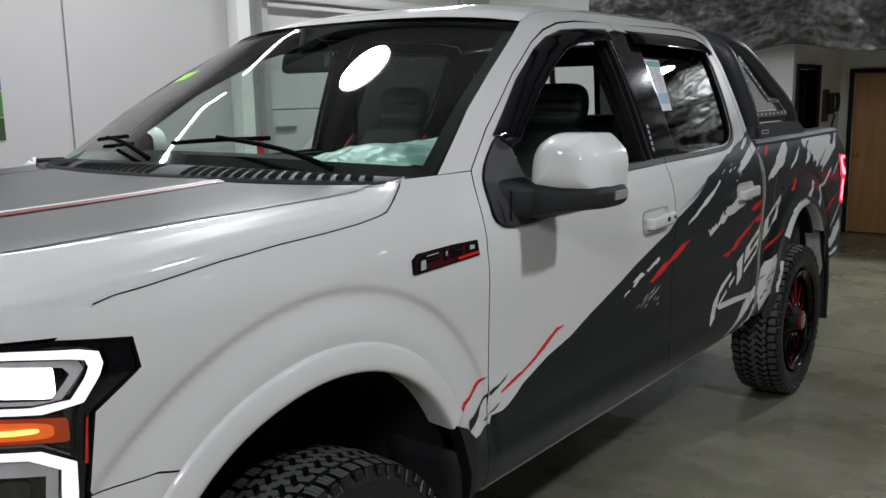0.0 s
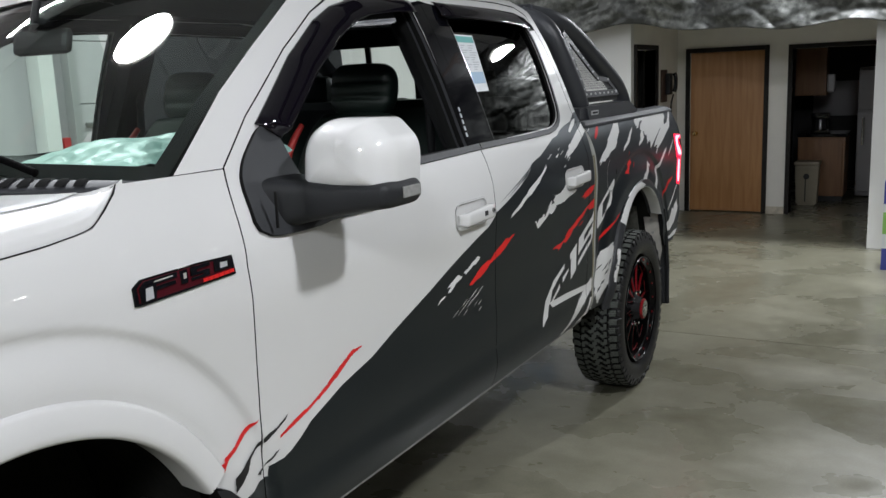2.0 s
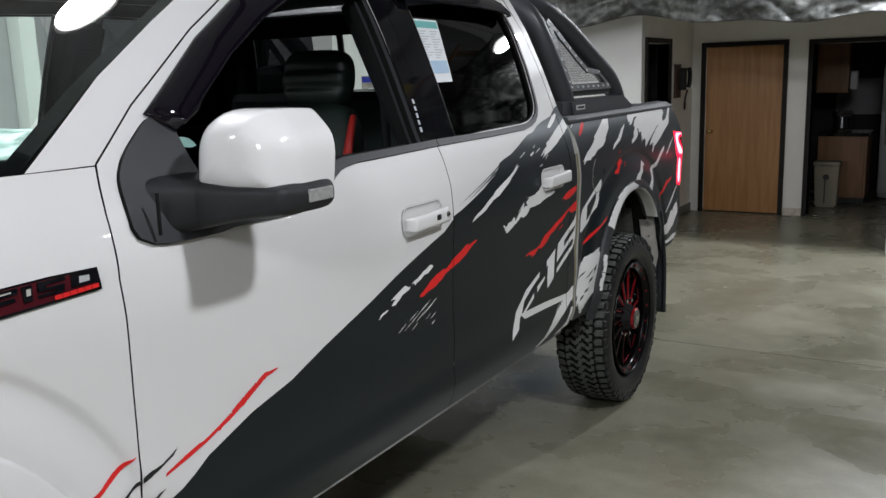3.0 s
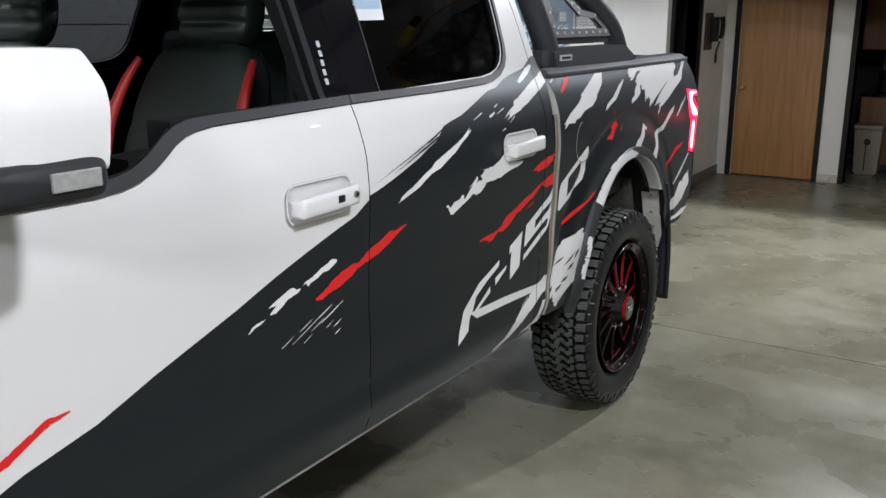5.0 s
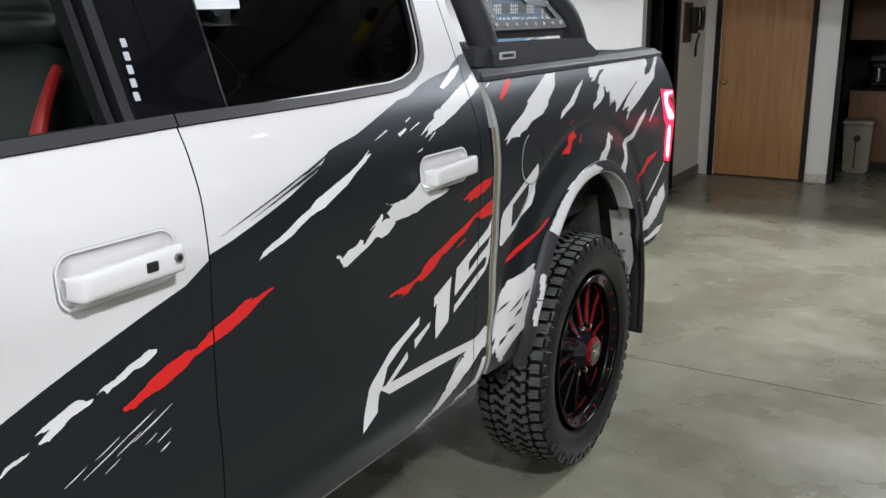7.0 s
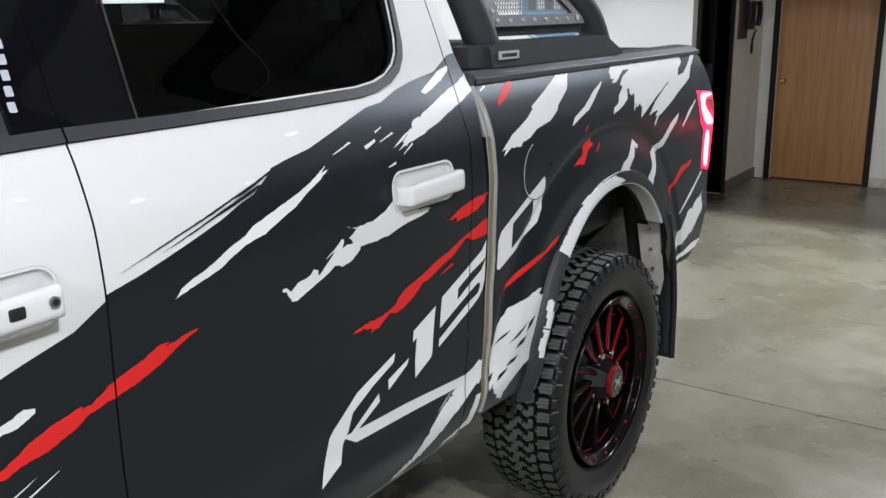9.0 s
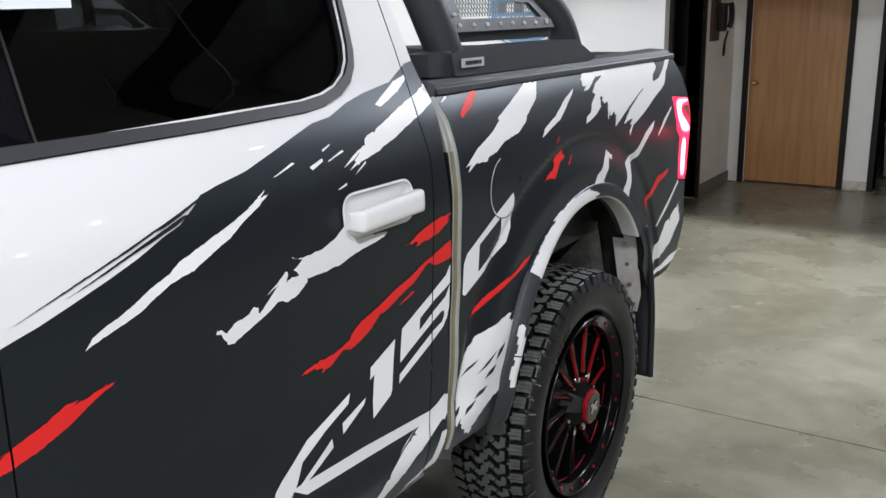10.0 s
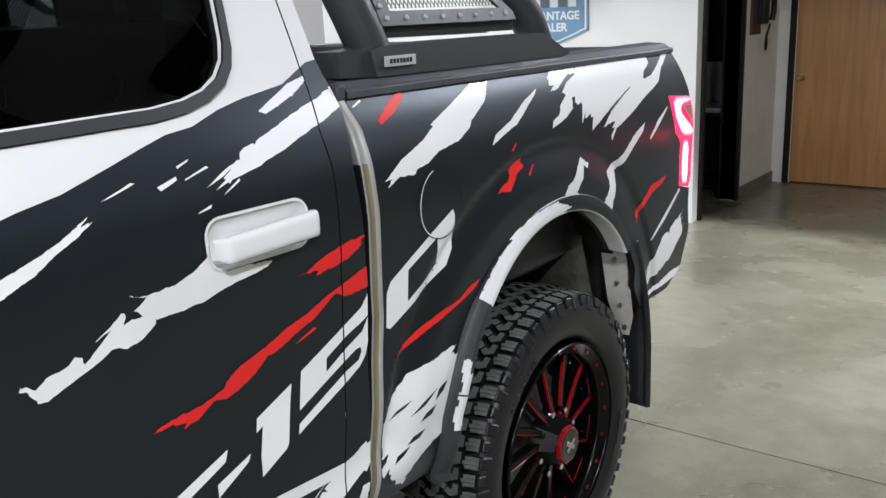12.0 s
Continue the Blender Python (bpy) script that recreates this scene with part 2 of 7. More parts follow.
NAMEPLATE = mat("bright_plate", (0.62, 0.63, 0.64), 0.3, metal=0.3, vary=0.1, scale=30)
COWL = mat("cowl_plastic", (0.03, 0.031, 0.035), 0.6, vary=0.1, scale=20, spec=0.3)
SLOT = mat("slot_black", (0.003, 0.003, 0.003), 0.9, spec=0.05)
REPEATER = mat("repeater_lens", (0.3, 0.3, 0.29), 0.2, vary=0.25, scale=60, coat=0.5)
SILL = mat("sill_flange", (0.3, 0.3, 0.29), 0.5, vary=0.2, scale=30)
PAPER = mat("paper", (0.74, 0.77, 0.79), 0.6, vary=0.03)
PAPERTEAL = mat("print_teal", (0.12, 0.42, 0.4), 0.6)
PAPERBLUE = mat("print_blue", (0.35, 0.5, 0.65), 0.6)
PAPERGREY = mat("print_grey", (0.45, 0.47, 0.5), 0.6)
GREENTXT = mat("lime_letters", (0.35, 0.75, 0.06), 0.5)
FLOOR = concrete("polished_concrete")
WALLWHITE = mat("white_wall", (0.8, 0.8, 0.79), 0.6, vary=0.03, scale=2.5, bump=0.05, bscale=90)
WALLGREY = mat("wall_panel", (0.5, 0.485, 0.5), 0.5, vary=0.025, scale=1.5, bump=0.03, bscale=60)
ALCOVE = mat("alcove_wall", (0.82, 0.80, 0.745), 0.65, vary=0.06, scale=3, bump=0.06, bscale=120)
CEIL = mat("ceiling_board", (0.42, 0.43, 0.44), 0.8, vary=0.15, scale=2)
BEAMMAT = mat("dark_beam", (0.02, 0.02, 0.02), 0.7)
DOORFRAME = mat("dark_door_frame", (0.013, 0.0105, 0.009), 0.6, vary=0.15, scale=10, spec=0.25)
DOORWOOD = wood("oak_veneer", (0.35, 0.158, 0.048), (0.45, 0.226, 0.08))
CABWOOD = wood("cabinet_oak", (0.2, 0.09, 0.033), (0.27, 0.128, 0.05))
BRASS = mat("brass", (0.75, 0.55, 0.25), 0.25, metal=1.0)
CLOTH = marbled("marbled_cloth", (0.032, 0.034, 0.031), (0.2, 0.207, 0.193), 0.42)
DRAPE = marbled("dark_drape", (0.012, 0.012, 0.012), (0.12, 0.12, 0.125), 0.4)
WALLDARK = mat("dark_wall", (0.06, 0.06, 0.062), 0.6, vary=0.15, scale=2)
# the back rooms' dimness is put into this near-black colour
ROOMSHADE = mat("room_shade", (0.05, 0.05, 0.05), 0.8, vary=0.15)
BASETAN = mat("scuffed_tan_base", (0.55, 0.5, 0.41), 0.6, vary=0.35, scale=14)
BASEBOARD = mat("vinyl_base", (0.2, 0.19, 0.17), 0.5, vary=0.1)
BIN = mat("beige_plastic", (0.3, 0.265, 0.195), 0.5, vary=0.06)
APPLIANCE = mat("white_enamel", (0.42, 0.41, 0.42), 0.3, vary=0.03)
SIGNBLUE = mat("sign_blue", (0.15, 0.29, 0.45), 0.4, vary=0.08)
SIGNWHITE = mat("sign_white", (0.75, 0.77, 0.78), 0.4)
SIGNBLACK = mat("sign_grey", (0.12, 0.13, 0.14), 0.4)
POSTER1 = mat("poster_green", (0.07, 0.2, 0.04), 0.4, vary=0.4, scale=6)
POSTER2 = mat("poster_blue", (0.02, 0.03, 0.3), 0.4, vary=0.2, scale=6)
BOXBLUE = mat("carton_blue", (0.05, 0.06, 0.3), 0.5, vary=0.1)
BOXGREEN = mat("carton_green", (0.25, 0.5, 0.12), 0.5, vary=0.15)
REDPOST = mat("red_guard", (0.5, 0.03, 0.03), 0.5, vary=0.1)
YELLOW = mat("yellow_cord", (0.6, 0.45, 0.06), 0.6)
LAMPGLOW = mat("lamp_diffuser", (0.9, 0.9, 0.9), 0.4, emit=(1.0, 0.985, 0.95), power=9.0)
SPOTGLOW = mat("spot_lens", (0.9, 0.9, 0.9), 0.4, emit=(1.0, 0.99, 0.97), power=60.0)
ALU = mat("painted_aluminium", (0.5, 0.5, 0.5), 0.4, metal=0.5, vary=0.05)

# ---- mesh helpers ----


def mesh_from(name, verts, faces, smooth=True, normals=None):
    me = bpy.data.meshes.new(name)
    me.from_pydata([tuple(map(float, v)) for v in verts], [], [tuple(map(int, f)) for f in faces])
    me.update()
    if smooth:
        me.polygons.foreach_set("use_smooth", [True] * len(me.polygons))
    if normals is not None:
        me.normals_split_custom_set_from_vertices([tuple(map(float, n)) for n in normals])
    return me


def part(name, data, material, parent=None, label="", smooth=None):
    if isinstance(data, bmesh.types.BMesh):
        me = bpy.data.meshes.new(name)
        bmesh.ops.recalc_face_normals(data, faces=data.faces)
        data.to_mesh(me)
        data.free()
        if smooth:
            me.polygons.foreach_set("use_smooth", [True] * len(me.polygons))
            me.set_sharp_from_angle(angle=radians(35))
    else:
        me = data
    if material is not None and not me.materials:
        me.materials.append(material)
    ob = new(name, me)
    if parent is not None:
        ob.parent = parent
    if label:
        tagged(ob, label)
    return ob


def add_box(bm, c, s, bevel=0.0, rot=None, seg=2):
    r = bmesh.ops.create_cube(bm, size=1.0)
    vs = r["verts"]
    m = Matrix.Translation(c) @ (rot if rot is not None else Matrix()) @ Matrix.Diagonal((*s, 1))
    bmesh.ops.transform(bm, matrix=m, verts=vs)
    if bevel:
        es = list({e for v in vs for e in v.link_edges})
        bmesh.ops.bevel(bm, geom=es, offset=bevel, segments=seg, affect="EDGES", profile=0.6)
    return bm


def box(c, s, bevel=0.0, rot=None, seg=2):
    return add_box(bmesh.new(), c, s, bevel, rot, seg)


def add_cyl(bm, p, q, r1, r2=None, seg=20, caps=True):
    p, q = Vector(p), Vector(q)
    d = q - p
    r = bmesh.ops.create_cone(bm, cap_ends=caps, segments=seg, radius1=r1, radius2=r1 if r2 is None else r2, depth=d.length)
    m = Matrix.Translation((p + q) / 2) @ d.to_track_quat("Z", "Y").to_matrix().to_4x4()
    bmesh.ops.transform(bm, matrix=m, verts=r["verts"])
    return bm


def cyl(p, q, r1, r2=None, seg=20):
    return add_cyl(bmesh.new(), p, q, r1, r2, seg)


def tube(pts, radius, seg=14, closed=False, rounds=6):
    """A round bar along a line whose corners are eased."""
    pts = [Vector(p) for p in pts]
    if rounds and len(pts) > 2:
        for _ in range(2):
            q = [pts[0]]
            for a, b in zip(pts, pts[1:]):
                q += [a.lerp(b, 0.25), a.lerp(b, 0.75)]
            pts = q + [pts[-1]]
    verts, faces = [], []
    up = Vector((0.13, 0.31, 0.94))
    for i, p in enumerate(pts):
        d = (pts[min(i + 1, len(pts) - 1)] - pts[max(i - 1, 0)]).normalized()
        a = d.cross(up).normalized()
        b = d.cross(a).normalized()
        r = radius if not callable(radius) else radius(i / (len(pts) - 1))
        for k in range(seg):
            t = 2 * math.pi * k / seg
            verts.append(p + a * (r * math.cos(t)) + b * (r * math.sin(t)))
    n = len(pts)
    for i in range(n - 1):
        for k in range(seg):
            k2 = (k + 1) % seg
            faces.append((i * seg + k, i * seg + k2, (i + 1) * seg + k2, (i + 1) * seg + k))
    faces.append(tuple(range(seg - 1, -1, -1)))
    faces.append(tuple((n - 1) * seg + k for k in range(seg)))
    return mesh_from("bar", verts, faces)


def grid(fn, nu, nv, flip=False, thick=None):
    """A sheet fn(u, v) with u, v from 0 to 1; thick gives it a back at that offset vector."""
    verts = [fn(i / nu, j / nv) for j in range(nv + 1) for i in range(nu + 1)]
    w = nu + 1
    faces = [(j * w + i, j * w + i + 1, (j + 1) * w + i + 1, (j + 1) * w + i) for j in range(nv) for i in range(nu)]
    if flip:
        faces = [f[::-1] for f in faces]
    if thick is not None:
        n = len(verts)
        verts = verts + [Vector(v) + Vector(thick) for v in verts]
        back = [tuple(n + k for k in f[::-1]) for f in faces]
        rim = [j * w for j in range(nv + 1)]
        edge = [i for i in range(w)] + [j * w + nu for j in range(1, nv + 1)] + [nv * w + i for i in range(nu - 1, -1, -1)] + [j * w for j in range(nv - 1, 0, -1)]
        side = [(a, b, n + b, n + a) for a, b in zip(edge, edge[1:] + edge[:1])]
        if not flip:
            side = [f[::-1] for f in side]
        faces = faces + back + side
    return mesh_from("sheet", verts, faces)


def prism(loop, depth, frame_at):
    """A flat outline (u, v) pushed out by depth; frame_at(u, v, d) gives the place."""
    bm = bmesh.new()
    a = [bm.verts.new(frame_at(u, v, 0.0)) for u, v in loop]
    b = [bm.verts.new(frame_at(u, v, depth)) for u, v in loop]
    bm.faces.new(a[::-1])
    bm.faces.new(b)
    for i in range(len(a)):
        j = (i + 1) % len(a)
        bm.faces.new((a[i], a[j], b[j], b[i]))
    return bm

# ---- the hall ----
HALL_X1, HALL_Z = 8.02, 4.8
ALC_X, ALC_Y0, ALC_Y1 = 9.90, -1.87, 0.36


def structure(name, data, material, label, category, smooth=False):
    ob = part(name, data, material)
    return tagged(ob, label, category, kind="structure")


def boxes(specs, bevel=0.0):
    bm = bmesh.new()
    for x0, x1, y0, y1, z0, z1 in specs:
        add_box(bm, ((x0 + x1) / 2, (y0 + y1) / 2, (z0 + z1) / 2), (x1 - x0, y1 - y0, z1 - z0), bevel)
    return bm


floor = structure("floor", boxes([(-8.2, 13.6, -8.2, 4.4, -0.2, -0.03)]), FLOOR, "grey-brown polished concrete floor with saw-cut joints", "floor")
xs = [-8.2, -1.6, 4.73, 13.6]
for a, b in zip(xs, xs[1:]):
    part("slab", boxes([(a + 0.004, b - 0.004, -8.2, 4.4, -0.03, 0.0)]), FLOOR, floor)

structure("ceiling", boxes([(-8.2, 8.2, -8.2, 4.4, HALL_Z, HALL_Z + 0.15)]), CEIL, "dark unlit hall ceiling", "ceiling")
for bx in (-5.0, -3.2, -1.4, 0.4, 2.9, 4.6, 6.4):
    tagged(part("ceiling_beam", box((bx, -1.9, HALL_Z - 0.15), (0.16, 12.0, 0.3), 0.01), BEAMMAT), "dark steel beam under the hall ceiling", "beam", group="ceiling beams", kind="structure")

# walls round the hall; the far one has the alcove's opening
structure("wall_far", boxes([(HALL_X1, 8.11, ALC_Y1, 4.1, 0, HALL_Z), (HALL_X1, 8.11, -2.6, ALC_Y0, 0, HALL_Z), (HALL_X1, 8.11, ALC_Y0, ALC_Y1, 2.3, HALL_Z)]), WALLWHITE, "white painted partition wall beside an alcove", "wall")
wall_back = structure("wall_side", boxes([(-8.2, 8.11, 4.1, 4.25, 0, HALL_Z)]), WALLGREY, "pale wall behind large smooth panels", "wall")
for a, b in ((-7.9, -4.8), (-4.78, -1.22), (-1.2, 2.30), (2.317, 3.85)):
    part("wall_panel", boxes([(a, b, 4.075, 4.096, 0.02, 3.85)], 0.003), WALLGREY, wall_back, "smooth off-white wall panel")
structure("wall_far_dark", boxes([(HALL_X1, 8.11, -8.0, -2.6, 0, HALL_Z)]), mat("grey_wall", (0.3, 0.3, 0.305), 0.6, vary=0.12, scale=2), "dark far wall behind a hung curtain", "wall")
structure("wall_camera_side", boxes([(-8.2, 8.11, -8.2, -8.0, 0, HALL_Z)]), WALLDARK, "dark hall wall behind the curtains", "wall")
structure("wall_near", boxes([(-8.2, -8.0, -8.0, 4.1, 0, HALL_Z)]), WALLDARK, "dark hall wall", "wall")

# alcove and the rooms beyond it
structure("alcove_wall_left", boxes([(8.11, 8.17, ALC_Y1, 0.48, 0, 2.6), (8.93, ALC_X, ALC_Y1, 0.48, 0, 2.6), (8.17, 8.93, ALC_Y1, 0.48, 1.92, 2.6)]), ALCOVE, "grey painted alcove wall with a dark doorway", "wall")
structure("alcove_wall_right", boxes([(8.11, ALC_X, -2.04, ALC_Y0, 0, 2.6)]), ALCOVE, "grey painted alcove wall", "wall")
D_Y0, D_Y1, D_Z, K_Y0, K_Y1, K_Z = -0.63, 0.202, 1.886, -1.80, -0.938, 1.876
X0, X1 = ALC_X, ALC_X + 0.15
structure("alcove_wall_end", boxes([(X0, X1, D_Y1, 0.48, 0, 2.6), (X0, X1, K_Y1, D_Y0, 0, 2.6), (X0, X1, -2.04, K_Y0, 0, 2.6),
                                    (X0, X1, D_Y0, D_Y1, D_Z, 2.6), (X0, X1, K_Y0, K_Y1, K_Z, 2.6)]), ALCOVE, "grey painted end wall with a door and an open doorway", "wall")
# never in view; made white so that it brightens the alcove walls
structure("alcove_ceiling", boxes([(8.11, 13.5, -3.2, 2.6, 2.6, 2.7)]), WALLWHITE, "unseen low alcove ceiling, white to bounce light", "ceiling")
# both rooms get dark walls in place of missing light
structure("kitchen_walls", boxes([(13.3, 13.45, -3.2, 0.63, 0, 2.6), (X1, 13.3, 0.48, 0.63, 0, 2.6), (X1, 13.3, -3.2, -3.05, 0, 2.6), (X0, X1, -3.2, -2.04, 0, 2.6)]), ROOMSHADE, "walls of a small kitchen, coloured dark for its shade", "wall")
structure("store_room_walls", boxes([(8.11, 10.3, 2.45, 2.6, 0, 2.6), (X1, X1 + 0.13, 0.63, 2.45, 0, 2.6)]), ROOMSHADE, "walls of a store room, coloured dark for its shade", "wall")


def casing(name, label, x0, x1, y0, y1, z1, w, along_y):
    """A dark door casing round an opening, proud of both faces of its wall."""
    if along_y:
        specs = [(x0, x1, y0 - w, y0, 0, z1 + w), (x0, x1, y1, y1 + w, 0, z1 + w), (x0, x1, y0, y1, z1, z1 + w)]
    else:
        specs = [(x0 - w, x0, y0, y1, 0, z1 + w), (x1, x1 + w, y0, y1, 0, z1 + w), (x0, x1, y0, y1, z1, z1 + w)]
    return structure(name, boxes(specs, 0.004), DOORFRAME, label, "door frame")


casing("door_frame_1", "dark brown wooden door casing", X0 - 0.03, X1 + 0.02, D_Y0 - 0.004, D_Y1 + 0.004, D_Z, 0.05, True)
casing("door_frame_2", "dark brown casing of the kitchen doorway", X0 - 0.03, X1 + 0.02, K_Y0, K_Y1, K_Z, 0.05, True)
casing("door_frame_3", "dark casing of the store room doorway", 8.17, 8.93, 0.335, 0.50, 1.92, 0.05, False)

door = tagged(part("door_1", boxes([(X0 + 0.01, X0 + 0.052, D_Y0, D_Y1, 0.014, D_Z - 0.004)], 0.002), DOORWOOD), "closed flush oak veneer door with a brass knob", "door", kind="structure")
bm = bmesh.new()
add_cyl(bm, (X0 + 0.011, D_Y1 - 0.06, 0.94), (X0 + 0.003, D_Y1 - 0.06, 0.94), 0.032)
add_cyl(bm, (X0 + 0.003, D_Y1 - 0.06, 0.94), (X0 - 0.029, D_Y1 - 0.06, 0.94), 0.011)
bmesh.ops.create_uvsphere(bm, u_segments=16, v_segments=10, radius=0.027, matrix=Matrix.Translation((X0 - 0.044, D_Y1 - 0.06, 0.94)))
part("door_knob", bm, BRASS, door, "brass door knob", smooth=True)

for name, spec, m, label in (("baseboard_1", (8.99, X0 - 0.001, ALC_Y1 - 0.015, ALC_Y1 - 0.001, 0, 0.1), BASEBOARD, "grey vinyl baseboard along the alcove wall"),
                             ("baseboard_2", (X0 - 0.013, X0 - 0.001, K_Y1 + 0.052, D_Y0 - 0.056, 0, 0.085), BASETAN, "scuffed tan baseboard between the doorways"),
                             ("baseboard_3", (8.12, X0 - 0.03, ALC_Y0 + 0.001, ALC_Y0 + 0.015, 0, 0.1), BASEBOARD, "grey vinyl baseboard along the alcove wall")):
    structure(name, boxes([spec], 0.003), m, label, "baseboard")


def drape(name, x0, y0, y1, z0, z1, material, label, seed, depth=0.05, along_x=False, swag=0.06, nu=110, nv=40, festoon=0.0):
    rnd = random.Random(seed)
    ph = [rnd.uniform(0, 6.3) for _ in range(8)]

    def fn(u, v):
        y = y0 + (y1 - y0) * u
        hem = swag * (math.sin(u * 9 + ph[0]) + 0.6 * math.sin(u * 23 + ph[1]) + 0.35 * math.sin(u * 51 + ph[2])) * (1 - v)
        z = z0 + (z1 - z0) * v + hem
        f = depth * (math.sin(u * 31 + ph[3] + 2.2 * v) + 0.6 * math.sin(u * 77 + ph[4] - 3 * v) + 0.5 * noise.noise((u * 22, v * 9, seed)))
        f += 0.6 * depth * noise.noise((u * 55, v * 24, seed + 5))
        if festoon:
            # crumpled folds: sharp ridges at three sizes, slanting along the cloth
            h = (z1 - z0) * v
            f = 0.5 * f
            for k, (fy, fz, slant, w) in enumerate(((0.9, 1.5, 0.5, 1.6), (2.3, 3.4, -0.7, 1.0), (5.5, 7.5, 0.9, 0.5), (12.0, 14.0, -0.4, 0.22))):
                f += festoon * w * (1 - 2.6 * abs(noise.noise((y * fy + h * slant * fy, h * fz - 0.25 * y, seed + 3.7 * k))))
        return Vector((y, x0 + f, z)) if along_x else Vector((x0 + f, y, z))
    me = grid(fn, nu, nv, thick=(0.004, 0, 0) if not along_x else (0, 0.004, 0))
    return tagged(part(name, me, material), label, "curtain")


drape("marbled_backdrop_cloth", 7.47, -5.5, 2.42, 2.03, 3.8, CLOTH, "dark grey marbled backdrop cloth hung above the alcove", 3, nu=330, nv=120, festoon=0.03)
drape("dark_curtain", -5.6, -1.0, 2.6, 0.15, 2.1, DRAPE, "dark crumpled cloth hung along the open side of the hall", 11, depth=0.07, along_x=True)
drape("dark_curtain", -5.8, 2.9, 6.9, 0.15, 2.2, DRAPE, "dark crumpled cloth hung along the open side of the hall", 14, depth=0.07, along_x=True)
drape("dark_curtain", -5.7, -5.5, -1.4, 0.15, 2.15, DRAPE, "dark crumpled cloth hung along the open side of the hall", 19, depth=0.07, along_x=True)
drape("dark_curtain", 7.35, -7.6, -2.9, 0.1, 2.35, DRAPE, "dark crumpled cloth hung in front of the far wall", 23, depth=0.06)
rail = tagged(new("cloth_rail"), "tan wooden rail with a yellow clamp above the cloth", "rail")
part("beam", tube([(7.34, -5.0, 3.50), (7.34, -4.2, 3.66), (7.34, -3.5, 3.84), (7.34, -2.6, 3.95)], 0.022, seg=8), CABWOOD, rail, "tan wooden beam")
for py, pz in ((-4.9, 3.52), (-2.7, 3.94)):
    part("bracket", box((7.675, py, pz), (0.69, 0.05, 0.05), 0.006), CABWOOD, rail)
part("clamp", box((7.28, -3.6, 3.88), (0.10, 0.26, 0.07), 0.02, Matrix.Rotation(0.2, 4, "X")), YELLOW, rail, "yellow spring clamp")
part("grip", box((7.28, -3.40, 3.93), (0.08, 0.14, 0.06), 0.02, Matrix.Rotation(0.2, 4, "X")), BLACKV, rail)
tagged(part("curtain_wire", cyl((-6.5, -5.7, 2.24), (8.02, -5.7, 2.24), 0.012, seg=8), YELLOW), "yellow cord along the tops of the dark curtains", "cord")

# sectional overhead door and its column on the pale wall
tagged(part("wall_column", boxes([(3.88, 4.02, 3.95, 4.1, 0, HALL_Z)], 0.006), WALLWHITE), "white boxed column on the pale wall", "column", kind="structure")
overhead = tagged(part("overhead_door", boxes([(4.3, 7.3, 4.07, 4.097, 0.0, 0.02)]), ALU), "white sectional overhead door, shut", "overhead door", kind="structure")
for i in range(6):
    part("door_section", boxes([(4.3, 7.3, 4.055, 4.095, 0.03 + i * 0.53, 0.03 + i * 0.53 + 0.522)], 0.006), WALLGREY, overhead)
for tx in (4.24, 7.36):
    part("track", boxes([(tx - 0.035, tx + 0.035, 4.0, 4.09, 0, 3.3)], 0.004), ALU, overhead)
part("red_guard", boxes([(4.04, 4.105, 3.95, 3.995, 0.0, 1.35)], 0.005), REDPOST, overhead, "red painted track guard")
part("handle_bar", boxes([(4.35, 4.6, 4.03, 4.054, 1.42, 1.46)], 0.006), STEEL, overhead)
for zz in (2.62, 2.72):
    part("rail", boxes([(4.2, 7.4, 3.9, 3.94, zz, zz + 0.04)], 0.004), ALU, overhead)

# lamps
def high_bay(x, y, size):
    e = tagged(new("high_bay_lamp"), "round white high-bay lamp, lit", "ceiling lamp", group="high-bay lamps")
    e.location = (x, y, 0)
    part("diffuser", cyl((0, 0, LAMP_Z - 0.01), (0, 0, LAMP_Z), size / 2 + 0.005, seg=40), LAMPGLOW, e, "glowing round diffuser")
    bm = cyl((0, 0, LAMP_Z + 0.002), (0, 0, LAMP_Z + 0.05), size / 2 + 0.025, size / 2 + 0.015, seg=40)
    add_cyl(bm, (0, 0, LAMP_Z + 0.05), (0, 0, LAMP_Z + 0.14), size / 4, size / 5, seg=24)
    part("housing", bm, ALU, e, smooth=True)
    part("stem", cyl((0, 0, LAMP_Z + 0.14), (0, 0, HALL_Z), 0.012, seg=10), ALU, e)


for lx, ly, lsize, lw in LAMPS:
    high_bay(lx, ly, lsize)
for tx in TUBES:
    e = tagged(new("tube_lamp"), "long white strip lamp, lit", "ceiling lamp", group="strip lamps")
    e.location = (tx, TUBE_Y, TUBE_Z)
    part("tube", cyl((-0.6, 0, -0.02), (0.6, 0, -0.02), 0.018, seg=12), LAMPGLOW, e, "glowing tube", smooth=True)
    part("housing", box((0, 0, 0.03), (1.26, 0.09, 0.05), 0.008), ALU, e)
    part("hanger", cyl((0, 0, 0.05), (0, 0, HALL_Z - TUBE_Z), 0.006, seg=8), ALU, e)

def spot_lamp(x, y, z=3.55):
    e = tagged(new("spot_lamp"), "small white ceiling spot, lit", "ceiling lamp", group="small spots")
    e.location = (x, y, z)
    part("lens", cyl((0, 0, -0.006), (0, 0, 0), 0.042, seg=16), SPOTGLOW, e, "glowing lens")
    part("housing", cyl((0, 0, 0.001), (0, 0, 0.12), 0.055, 0.045, seg=16), ALU, e, smooth=True)
    part("stem", cyl((0, 0, 0.12), (0, 0, HALL_Z - z), 0.01, seg=8), ALU, e)


